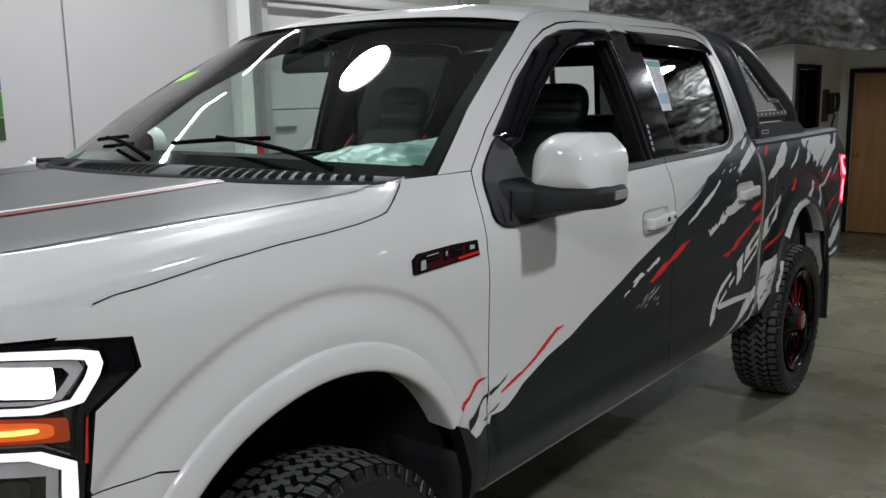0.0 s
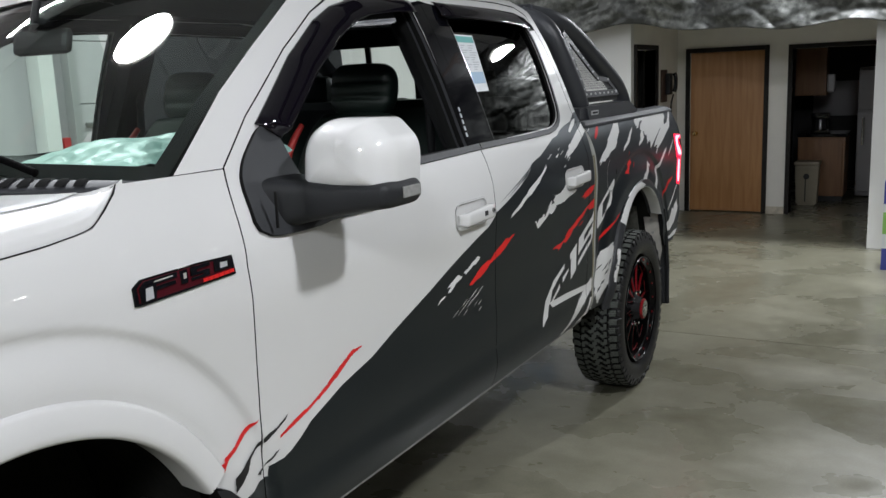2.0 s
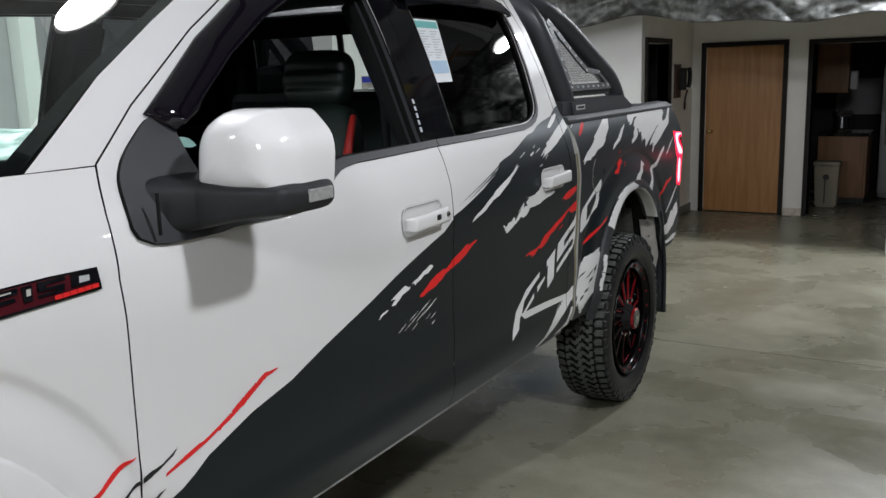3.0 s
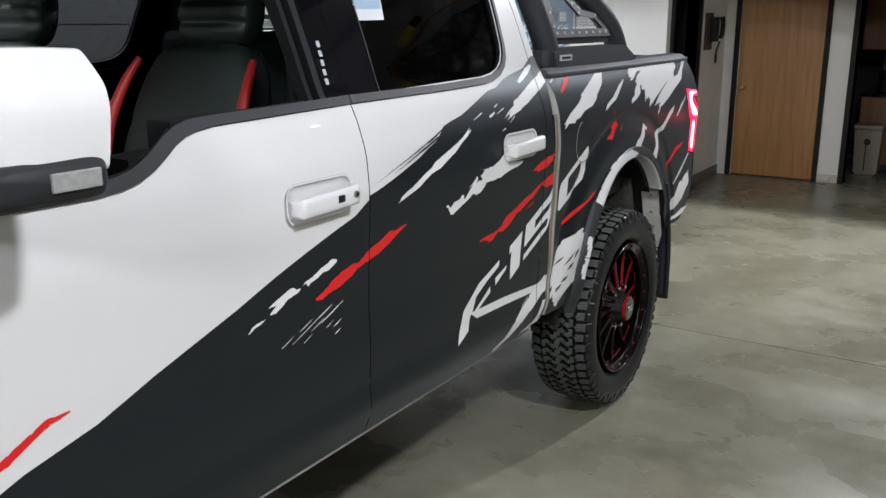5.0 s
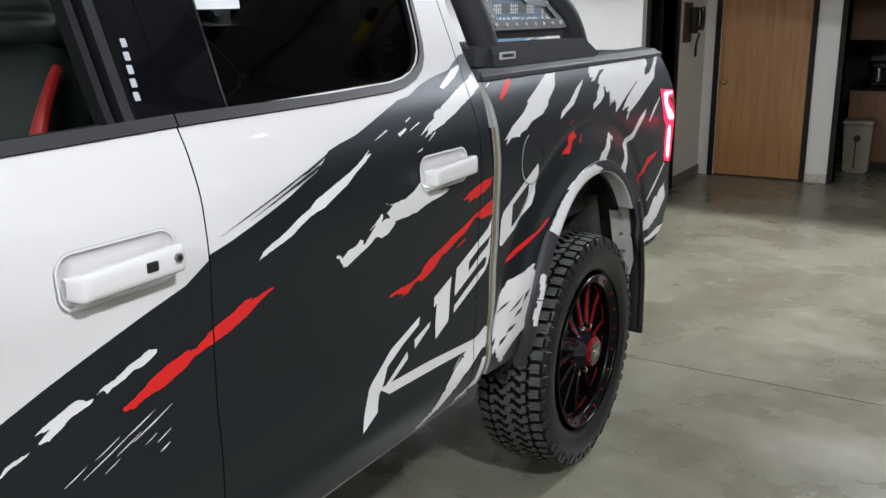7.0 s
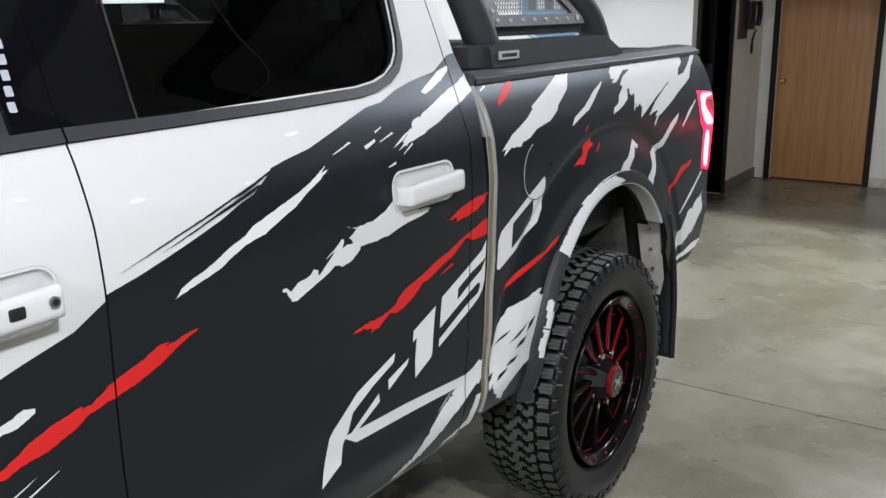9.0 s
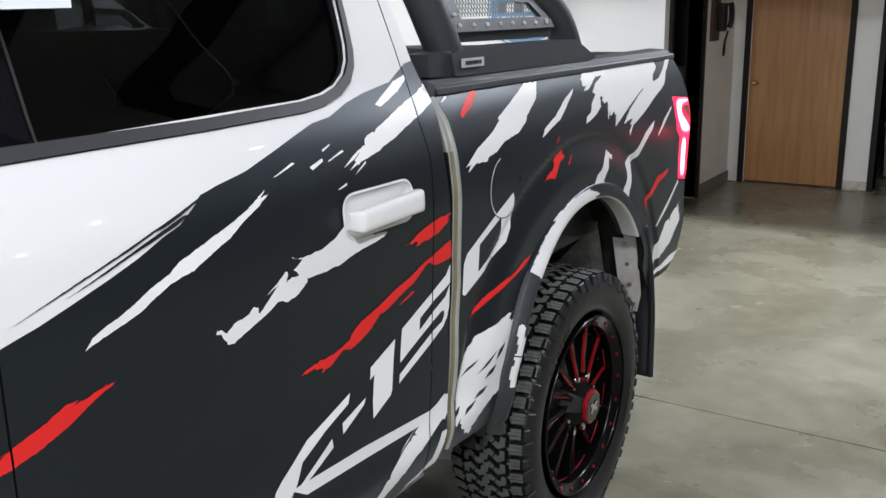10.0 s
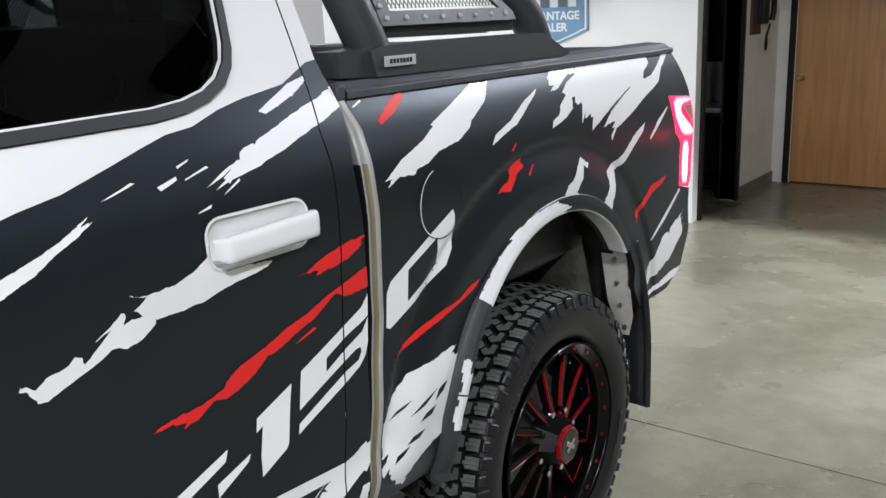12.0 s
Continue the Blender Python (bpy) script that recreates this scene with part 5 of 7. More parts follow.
side_sheet("seam_backing", [[(1.868, 0.50), (1.912, 0.50), (1.912, 1.37), (1.868, 1.37)]], SEAL_SHADE, truck, "black rubber behind the door seam", off=-0.017, thick=0.004)
# wheel-arch flares; the driver's rear one is wrapped dark, with torn white over its front shoulder and a bare lower leg
def flare(cx, a0, a1, materials, pick, label, sgn, r0=0.496, r1=0.557, n=60, sub=1, bulk=0.6):
    prof = [(r1, 0.001), (r1 - 0.004, 0.013), (r1 - 0.010, 0.019), (r0 + 0.018, 0.032), (r0 + 0.006, 0.032), (r0, 0.026), (r0 - 0.002, 0.0), (r0 + 0.004, -0.07)]
    fine = []
    for (ra, oa), (rb, ob_) in zip(prof, prof[1:]):
        fine += [(ra + (rb - ra) * i / sub, oa + (ob_ - oa) * i / sub) for i in range(sub)]
    prof = fine + [prof[-1]]
    verts, faces, idx = [], [], []
    for i in range(n + 1):
        a = radians(a0 + (a1 - a0) * i / n)
        for r, o in prof:
            x, z = cx + r * math.cos(a), ARCH_Z + r * math.sin(a)
            xs_, zs_ = cx + r1 * math.cos(a), max(ARCH_Z + r1 * math.sin(a), 0.5)
            rise = bulk if bulk else 0.3 + 0.7 * float(step01((math.degrees(a) - 95) / 50))
            verts.append((x, sgn * (float(side_w(xs_, zs_)) + (o * rise if o > 0 else o)), z))
    m = len(prof)
    for i in range(n):
        for k in range(m - 1):
            f = (i * m + k, i * m + k + 1, (i + 1) * m + k + 1, (i + 1) * m + k)
            faces.append(f if sgn > 0 else f[::-1])
            idx.append(pick(a0 + (a1 - a0) * (i + 0.5) / n, k / sub))
    me = mesh_from("flare", verts, faces)
    for mt in materials:
        me.materials.append(mt)
    me.polygons.foreach_set("material_index", idx)
    return part("wheel_flare", me, None, truck, label)


def torn_flare(a, k):
    """Which finish shows on the wrapped flare at the angle a, at the profile's part k (0 outside, 7 inside)."""
    tear = 1.6 * noise.noise((a * 0.10, k * 1.1, 2.0)) + 1.0 * noise.noise((a * 0.4, k * 0.5, 7.0))
    if a > 136.5:
        return 2 if 2.2 + 0.3 * tear < k < 6.2 and (153 + 3 * tear < a < 161 or 161.6 + tear < a < 169 + 4 * tear) else 1
    if 4.7 < k < 6.7 and a < 106:
        return 2
    if k >= 6.7:
        return 1
    return 2 if 87 + 5 * tear < a and k + tear * 0.7 > 0.45 + 0.11 * max(0.0, 106 - a) else 0


for s in (-1, 1):
    flare(ARCH_F, 28, 186, [PAINT], lambda a, k: 0, "white wheel-arch flare", s, r0=0.494, r1=0.562)
flare(ARCH_R, 36, 186, [VINYL, GREYPLASTIC, PAINT], torn_flare, "dark wrapped wheel-arch flare with torn white paint", -1, r0=0.482, r1=0.526, n=330, sub=4, bulk=0)
flare(ARCH_R, -2, 186, [PAINT], lambda a, k: 0, "white wheel-arch flare", 1)

# rocker panels, frame, liners
for s in (-1, 1):
    part("rocker_panel", box((1.72, s * 0.875, 0.515), (2.52, 0.14, 0.05), 0.015), PLASTIC, truck, "black rocker panel")
    part("sill_edge", tube([(0.62, s * 0.957, 0.493), (1.7, s * 0.959, 0.493), (2.86, s * 0.957, 0.495)], 0.006, seg=8, rounds=0), SILL, truck, "dull grey sill flange")
    part("frame_rail", box((1.9, s * 0.45, 0.52), (5.2, 0.09, 0.17), 0.01), UNDER, truck)
    for cx in (ARCH_F, ARCH_R):
        def liner(u, v, cx=cx, s=s):
            a = radians(-12 + 204 * u)
            return Vector((cx + 0.53 * math.cos(a), s * (0.93 - 0.38 * v), ARCH_Z + 0.53 * math.sin(a)))
        part("wheel_liner", grid(liner, 30, 3), UNDER, truck)
        part("liner_wall", prism([(cx + 0.53 * math.cos(radians(a)), ARCH_Z + 0.53 * math.sin(radians(a))) for a in range(-12, 193, 12)], 0.01, lambda u, v, d, s=s: Vector((u, s * (0.54 + d), v))), UNDER, truck)
part("floor_pan", boxes([(0.5, 2.96, -0.86, 0.86, 0.5, 0.56), (3.0, 4.6, -0.72, 0.72, 0.6, 0.66), (-0.75, 0.5, -0.5, 0.5, 0.5, 0.56)]), UNDER, truck)
for ax in (AXLE_F, AXLE_R):
    bm = cyl((ax, -0.74, WHEEL_Z), (ax, 0.74, WHEEL_Z), 0.045, seg=16)
    bmesh.ops.create_uvsphere(bm, u_segments=16, v_segments=10, radius=0.14, matrix=Matrix.Translation((ax, 0.0, WHEEL_Z)))
    part("axle", bm, UNDER, truck, smooth=True)
for s in (-1, 1):
    part("leaf_spring", tube([(AXLE_R - 0.6, s * 0.55, 0.58), (AXLE_R, s * 0.55, 0.40), (AXLE_R + 0.62, s * 0.55, 0.6)], 0.035, seg=8), UNDER, truck)
    part("shock_absorber", cyl((AXLE_R - 0.12, s * 0.62, 0.42), (AXLE_R - 0.22, s * 0.6, 0.92), 0.032, seg=14), UNDER, truck, smooth=True)
    part("shock_absorber", cyl((AXLE_F + 0.1, s * 0.6, 0.42), (AXLE_F + 0.14, s * 0.58, 0.95), 0.045, seg=14), UNDER, truck, smooth=True)
    part("inner_frame_plate", box((3.95, s * 0.6, 0.78), (0.5, 0.04, 0.2), 0.01), FRAMEGREY, truck, "dusty grey frame plate")
part("driveshaft", cyl((0.8, 0.05, 0.5), (AXLE_R, 0.0, TYRE_R), 0.05, seg=14), UNDER, truck, smooth=True)


# wheels
def build_wheel():
    w = new("wheel")
    w.parent = truck
    tagged(w, "black and red wheel on a knobbly all-terrain tyre")
    prof = [(0.294, -0.100), (0.303, -0.115), (0.325, -0.127), (0.355, -0.131), (0.385, -0.126), (0.402, -0.116), (0.404, -0.104), (0.408, -0.052), (0.409, 0.0),
            (0.408, 0.052), (0.404, 0.104), (0.402, 0.116), (0.385, 0.126), (0.355, 0.131), (0.325, 0.127), (0.303, 0.115), (0.294, 0.100)]
    n = 72
    verts, faces = [], []
    for i in range(n):
        a = 2 * math.pi * i / n
        for r, y in prof:
            verts.append((r * math.cos(a), y, r * math.sin(a)))
    m = len(prof)
    for i in range(n):
        j = (i + 1) % n
        for k in range(m - 1):
            faces.append((i * m + k, i * m + k + 1, j * m + k + 1, j * m + k))
    part("tyre", mesh_from("tyre", verts, faces), SIDEWALL, w, "black tyre sidewall")
    # winding, interlocking blocks in two middle rows, each cut by a sipe, and sturdy shoulder blocks with sipes
    rnd = random.Random(5)
    bm = bmesh.new()

    def block(a0, outline, top=TYRE_R, base=0.405):
        """A block from its outline (along the tread, across it) in metres, with a drafted skirt."""
        lo, hi = [], []
        cu = sum(u for u, _ in outline) / len(outline)
        cv = sum(v for _, v in outline) / len(outline)
        for ring, rr0, k in ((lo, base, 1.10), (hi, top, 1.0)):
            for u, v in outline:
                u2, v2 = cu + (u - cu) * k, cv + (v - cv) * k
                a, rr = a0 + u2 / TYRE_R, rr0 - 0.75 * v2 * v2
                ring.append(bm.verts.new((rr * math.cos(a), v2, rr * math.sin(a))))
        bm.faces.new(hi)
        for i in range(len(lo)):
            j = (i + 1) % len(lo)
            # block sides take the darker copy, so the grooves look shaded
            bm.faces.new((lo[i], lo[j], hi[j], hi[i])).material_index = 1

    def band(line, w0, w1):
        """The outline of a bent bar along a line, w0 wide at its ends and w1 between."""
        up, dn = [], []
        for i, p in enumerate(line):
            q0, q1 = line[max(i - 1, 0)], line[min(i + 1, len(line) - 1)]
            dx, dy = q1[0] - q0[0], q1[1] - q0[1]
            ln = math.hypot(dx, dy)
            h = (w0 if i in (0, len(line) - 1) else w1) / 2
            up.append((p[0] - dy / ln * h, p[1] + dx / ln * h))
            dn.append((p[0] + dy / ln * h, p[1] - dx / ln * h))
        return up + dn[::-1]

    middle, shoulder = 66, 60
    for i in range(middle):
        for y0, sh, fl in ((-0.032, 0.0, 1), (0.032, 0.5, -1)):
            a = 2 * math.pi * (i + sh) / middle
            k = 1 + rnd.uniform(-0.06, 0.04)
            for ln in ([(-0.0185, -0.029), (0.0035, -0.0275), (0.0088, -0.013), (0.0016, -0.0012)], [(-0.0016, 0.0012), (-0.0088, 0.013), (-0.0035, 0.0275), (0.0185, 0.029)]):
                block(a, [(u * fl, y0 + v * fl * k) for u, v in band(ln, 0.0155, 0.0205)][::fl])
    for i in range(shoulder):
        a = 2 * math.pi * (i + 0.3) / shoulder
        for sd in (-1, 1):
            far = 0.118 if i % 2 else 0.112
            for j in range(3):
                u0 = -0.0165 + j * 0.0107
                near = 0.073 + (0.006, 0.0, 0.005)[j]
                block(a, [(u0 + 0.004, sd * near), (u0 + 0.0135, sd * (near + 0.002)), (u0 + 0.0105, sd * 0.095), (u0 + 0.0098, sd * far), (u0 + 0.0002, sd * far), (u0 + 0.001, sd * 0.095)][::-sd])
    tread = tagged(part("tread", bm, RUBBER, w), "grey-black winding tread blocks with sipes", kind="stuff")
    tread.data.materials.append(RUBBERSHADE)
    bm = bmesh.new()
    for i in range(shoulder):
        a = 2 * math.pi * (i + 0.3) / shoulder
        for sd in (-1, 1):
            long = 0.040 if i % 2 else 0.024
            add_box(bm, (0, 0, 0), (0.031 if i % 2 else 0.027, 0.011, long), 0.003, seg=1, rot=Matrix.Rotation(-a + math.pi / 2, 4, "Y") @ Matrix.Translation((0, sd * 0.1205, 0.417 - long / 2)) @ Matrix.Rotation(sd * (0.32 if i % 2 else 0.22), 4, "X"))
    tagged(part("shoulder_lug", bm, SIDEWALL, w), "rubber shoulder lugs of two lengths", kind="stuff")
    bm = bmesh.new()
    for k in range(9):
        a = 2.05 + k * 0.055
        for turn, m in ((0.0, 3), (2.6, 2)):
            add_box(bm, (0, 0, 0), (0.013, 0.003, 0.022 - 0.004 * (k % m)), 0.001, seg=1, rot=Matrix.Rotation(-a + math.pi / 2 + turn, 4, "Y") @ Matrix.Translation((0, -0.1305, 0.338)))
    tagged(part("sidewall_lettering", bm, SIDEWALL, w), "raised black bars on the sidewall", kind="stuff")
    # rim: barrel, stepped lip, ten spokes with red milled edges, hub
    prof = [(0.262, 0.11), (0.245, 0.10), (0.238, 0.0), (0.238, -0.05), (0.243, -0.085), (0.232, -0.098), (0.234, -0.112), (0.262, -0.118), (0.268, -0.13), (0.262, -0.134)]
    verts, faces = [], []
    n = 64
    m = len(prof)
    for i in range(n):
        a = 2 * math.pi * i / n
        verts += [(r * math.cos(a), y, r * math.sin(a)) for r, y in prof]
    for i in range(n):
        j = (i + 1) % n
        faces += [(i * m + k, j * m + k, j * m + k + 1, i * m + k + 1) for k in range(m - 1)]
    rim = part("rim", mesh_from("rim", verts, faces), RIMBLACK, w, "gloss black deep-dish rim")
    part("brake_disc", cyl((0, -0.01, 0), (0, 0.02, 0), 0.17, seg=36), STEEL, w)
    part("back_plate", cyl((0, 0.03, 0), (0, 0.035, 0), 0.236, seg=36), UNDER, w)
    spokes = 12
    for i in range(spokes):
        a = 2 * math.pi * i / spokes
        bm, bm2 = bmesh.new(), bmesh.new()
        pts = [(0.062, -0.094, 0.0075, -0.012), (0.14, -0.080, 0.0085, 0.0), (0.200, -0.073, 0.0105, 0.006), (0.238, -0.072, 0.0165, 0.008)]
        for (r0, y0, w0, c0), (r1, y1, w1, c1) in zip(pts, pts[1:]):
            vs = []
            for r, y, ww, c in ((r0, y0, w0, c0), (r1, y1, w1, c1)):
                vs.append([bm.verts.new((r, y + 0.034, c - ww)), bm.verts.new((r, y + 0.003, c - ww)), bm.verts.new((r, y, c - ww * 0.7)), bm.verts.new((r, y, c + ww * 0.7)), bm.verts.new((r, y + 0.003, c + ww)), bm.verts.new((r, y + 0.034, c + ww))])
            for k in range(6):
                bm.faces.new((vs[0][k], vs[0][(k + 1) % 6], vs[1][(k + 1) % 6], vs[1][k]))
            q = []
            for r, y, ww, c in ((r0, y0, w0, c0), (r1, y1, w1, c1)):
                q.append([bm2.verts.new((r, y - 0.0012, c + ww * 0.66)), bm2.verts.new((r, y - 0.0002, c + ww * 0.98)), bm2.verts.new((r, y + 0.008, c + ww * 1.05))])
            for k in range(2):
                bm2.faces.new((q[0][k], q[0][k + 1], q[1][k + 1], q[1][k]))
        rot = Matrix.Rotation(a, 4, "Y")
        bmesh.ops.transform(bm, matrix=rot, verts=bm.verts)
        bmesh.ops.transform(bm2, matrix=rot, verts=bm2.verts)
        part("spoke", bm, RIMBLACK, w)
        part("spoke_edge", bm2, RIMRED, w, "red milled spoke edge")
        # a milled red curve along the rim, from spoke to spoke
        arcs = [(0.2345 * math.cos(a + 0.12 + 0.026 * k), -0.0735 - 0.0, 0.2345 * math.sin(a + 0.12 + 0.026 * k)) for k in range(12)]
        part("rim_edge", tube(arcs, 0.0014, seg=6, rounds=0), RIMRED, w, "thin red milled curve")
    bm = cyl((0, -0.06, 0), (0, -0.135, 0), 0.088, 0.056, seg=8)
    part("hub", bm, RIMBLACK, w, "gloss black hub cone")
    bm = bmesh.new()
    for k in range(8):
        a0, a1 = 2 * math.pi * (k + 0.5) / 8, 2 * math.pi * (k + 1.5) / 8
        o = [bm.verts.new((r * math.cos(a), y, r * math.sin(a))) for a in (a0, a1) for r, y in ((0.052, -0.136), (0.05, -0.148), (0.04, -0.150), (0.038, -0.138))]
        for q in range(3):
            bm.faces.new((o[q], o[q + 1], o[4 + q + 1], o[4 + q]))
    bmesh.ops.remove_doubles(bm, verts=bm.verts, dist=0.0005)
    part("cap_ring", bm, RIMRED, w, "red octagonal cap ring")
    part("cap", cyl((0, -0.135, 0), (0, -0.1512, 0), 0.043, seg=16), GLOSSBLACK, w)
    part("emblem", box((0, -0.152, 0), (0.045, 0.004, 0.012), 0.002, Matrix.Rotation(0.6, 4, "Y")), CHROME, w)
    part("emblem", box((0, -0.1525, 0), (0.045, 0.004, 0.012), 0.002, Matrix.Rotation(-0.6, 4, "Y")), CHROME, w)
    for k in range(20):
        a = 2 * math.pi * k / 20
        part("lip_bolt", cyl((0.249 * math.cos(a), -0.112, 0.249 * math.sin(a)), (0.249 * math.cos(a), -0.119, 0.249 * math.sin(a)), 0.0055, seg=8), RIMRED, w)
    for k in range(8):
        a = 2 * math.pi * (k + 0.3) / 8
        part("lug_nut", cyl((0.085 * math.cos(a), -0.08, 0.085 * math.sin(a)), (0.085 * math.cos(a), -0.108, 0.085 * math.sin(a)), 0.008, seg=8), CHROME, w)
    for k in range(10):
        a = 2 * math.pi * (k + 0.5) / 10
        part("rim_bolt", cyl((0.214 * math.cos(a), -0.062, 0.214 * math.sin(a)), (0.214 * math.cos(a), -0.072, 0.214 * math.sin(a)), 0.006, seg=8), CHROME, w)
    for ch in w.children:
        if not ch.name.startswith(("tyre", "tread", "shoulder", "sidewall")):
            ch.data.transform(Matrix.Diagonal((1.07, 0.94, 1.07, 1)))
    return w


WHEEL_Y = 0.884
wheel = build_wheel()
wheel.location = (AXLE_R, -WHEEL_Y, WHEEL_Z)
copy_thing(wheel, pose(AXLE_F, -WHEEL_Y, WHEEL_Z, 0, 37, 3))
copy_thing(wheel, pose(AXLE_R, WHEEL_Y, WHEEL_Z, 0, 20, 180))
copy_thing(wheel, pose(AXLE_F, WHEEL_Y, WHEEL_Z, 0, 12, 183))

# mud flaps behind the rear wheels and in front of the doors
def flap_x(z):
    v = (z - 0.24) / 0.62
    return 4.235 - 0.12 * max(0.0, (v - 0.45) / 0.55) ** 1.4


for s in (-1, 1):
    fl = part("mud_flap", grid(lambda u, v: Vector((flap_x(0.24 + 0.60 * v) + 0.006 * math.sin(u * 3), s * (0.74 + 0.265 * u), 0.24 + 0.60 * v)), 6, 20, thick=(0.012, 0, 0)), PLASTIC, truck, "black rubber mud flap")
    part("flap_edge", tube([(flap_x(z), s * 1.004, z) for z in (0.245, 0.35, 0.5, 0.65, 0.75, 0.83)], 0.011, seg=8), PLASTIC, fl)
    for yy, zz, dy, dz in ((0.90, 0.42, 0.085, 0.008), (0.90, 0.27, 0.085, 0.008), (0.862, 0.345, 0.008, 0.15), (0.938, 0.345, 0.008, 0.15)):
        part("flap_moulding", box((4.231, s * yy, zz), (0.010, dy, dz), 0.003), PLASTIC, fl)
    plate = [(0.885, 0.800), (0.970, 0.800), (0.986, 0.68), (0.997, 0.586), (0.985, 0.523), (0.956, 0.522), (0.912, 0.627)]
    br = part("flap_bracket", prism(plate, 0.004, lambda u, v, d, s=s: Vector((4.136 - d, s * u, v))), BRACKET, truck, "bare grey flap bracket with bolts")
    for yb, zb in ((0.935, 0.765), (0.945, 0.69), (0.957, 0.62), (0.974, 0.55)):
        part("bracket_bolt", cyl((4.134, s * yb, zb), (4.124, s * yb, zb), 0.007, seg=8), STEEL, br)
    part("dusty_liner", grid(lambda u, v: Vector((4.10 - 0.10 * v + 0.012 * math.sin(u * 7), s * (0.55 + 0.33 * u), 0.56 + 0.30 * v)), 8, 8, thick=(0.012, 0, 0)), FRAMEGREY, truck, "dusty grey inner liner")
    part("front_mud_flap", grid(lambda u, v: Vector((0.495 - 0.02 * v, s * (0.72 + 0.27 * u), 0.24 + 0.42 * v)), 4, 8, thick=(0.012, 0, 0)), PLASTIC, truck, "black rubber mud flap")
    side_sheet("front_mud_guard", [[(0.412, 0.770), (0.452, 0.752), (0.488, 0.715), (0.503, 0.67), (0.512, 0.58), (0.514, 0.30), (0.503, 0.30), (0.497, 0.50), (0.479, 0.62), (0.44, 0.71)]], PLASTIC, truck, "black mud guard behind the front wheel", off=0.03, thick=0.04, sgn=s)

# ---- hood, cowl, roof and glass ----


def hood_seam(x):
    return float(np.interp(x, [-0.86, -0.7, -0.558, -0.506, -0.44, -0.37, -0.265, -0.12, 0.02, 0.13, 0.20, 0.235, 0.255, 0.28, 0.315, 0.328, 0.36], [1.250, 1.268, 1.286, 1.300, 1.3065, 1.315, 1.327, 1.338, 1.344, 1.351, 1.359, 1.365, 1.376, 1.393, 1.420, 1.436, 1.445]))


HOOD_Y = [-1.0, -0.992, -0.968, -0.925, -0.865, -0.79, -0.62, -0.48, -0.455, -0.40, -0.2, 0.0, 0.2, 0.40, 0.455, 0.48, 0.62, 0.79, 0.865, 0.925, 0.968, 0.992, 1.0]


def hood_z(x, k):
    """Height of the hood at x, at the part k (-1 to 1) of its half width."""
    zs, zt = hood_seam(x), 1.385 + 0.042 * (x + 0.5)
    a = abs(k)
    rise = float(np.interp(a, [0, 0.40, 0.455, 0.48, 0.62, 0.79, 0.865, 0.925, 0.968, 0.992, 1.0], [1.30, 1.27, 1.22, 1.12, 1.06, 1.0, 0.93, 0.80, 0.56, 0.28, 0.0]))
    return zs + (zt - zs) * rise


def hood_fn(u, v, lift=0.0, ks=HOOD_Y):
    k = float(np.interp(u, np.linspace(0, 1, len(ks)), ks))
    x0, x1 = -0.78 - 0.10 * (1 - k * k), 0.350 - 0.260 * (1 - k * k)
    x = x0 + (x1 - x0) * v
    drop = 0.03 * (1 - float(step01(v / 0.10))) ** 2
    half = float(side_w(x, hood_seam(x))) - 0.002
    return Vector((x, k * half, hood_z(x, k) - drop + lift))


hood = part("hood", grid(hood_fn, 88, 44, thick=(0, 0, -0.02)), PAINT, truck, "white hood under a grey matte centre wrap with red pinstripes")
for s in (-1, 1):
    side_sheet("hood_corner", [[(-0.548, 1.2865), (-0.610, 1.2405), (-0.70, 1.2425), (-0.80, 1.2435), (-0.895, 1.2445), (-0.895, 1.30), (-0.80, 1.305), (-0.66, 1.302)]], PAINT, hood, "", off=0.001, sgn=s, step=0.015)
for s in (-1, 1):
    # a dark tube draws the shade of the hood's gap
    part("hood_gap", tube([side_point(x, hood_seam(x) - 0.002, 0.0004, s) for x in np.linspace(-0.545, 0.328, 60)], 0.0014, seg=6), SEAL_SHADE, hood, "thin dark shut line")
inner = [k for k in HOOD_Y if abs(k) < 0.87]
inner[0], inner[-1] = -0.845, 0.845
part("hood_wrap", grid(lambda u, v: hood_fn(u, v, 0.0025, [k * (1 + 0.085 * abs(k) * max(0.0, v - 0.35) / 0.65) for k in inner]), 72, 44), HOODWRAP, hood, "matte grey vinyl")
for s in (-1, 1):
    part("pinstripe", grid(lambda u, v: hood_fn(u, v, 0.0045, [s * 0.462, s * 0.474]), 2, 44), mat("pinstripe_red", (0.36, 0.06, 0.07), 0.4), hood, "thin red pinstripe")
    part("pinstripe_edge", grid(lambda u, v: hood_fn(u, v, 0.0045, [s * 0.448, s * 0.459]), 2, 44), WHITEV, hood, "thin white line")

SCREEN_Z0, SCREEN_Z1 = 1.425, 1.88


def screen_fn(u, v, lift=0.0):
    k = 2 * u - 1
    z = SCREEN_Z0 + v * (SCREEN_Z1 - SCREEN_Z0)
    xe = float(np.interp(z, [1.425, 1.443, 1.605, 1.858, 1.88], [0.455, 0.482, 0.711, 1.150, 1.193]))
    w = float(side_w(xe, z)) - 0.004
    b = (1 - k * k)
    return Vector((xe - (0.20 - 0.06 * v) * b - 0.6 * lift, k * w, z + 0.03 * b + 0.8 * lift))


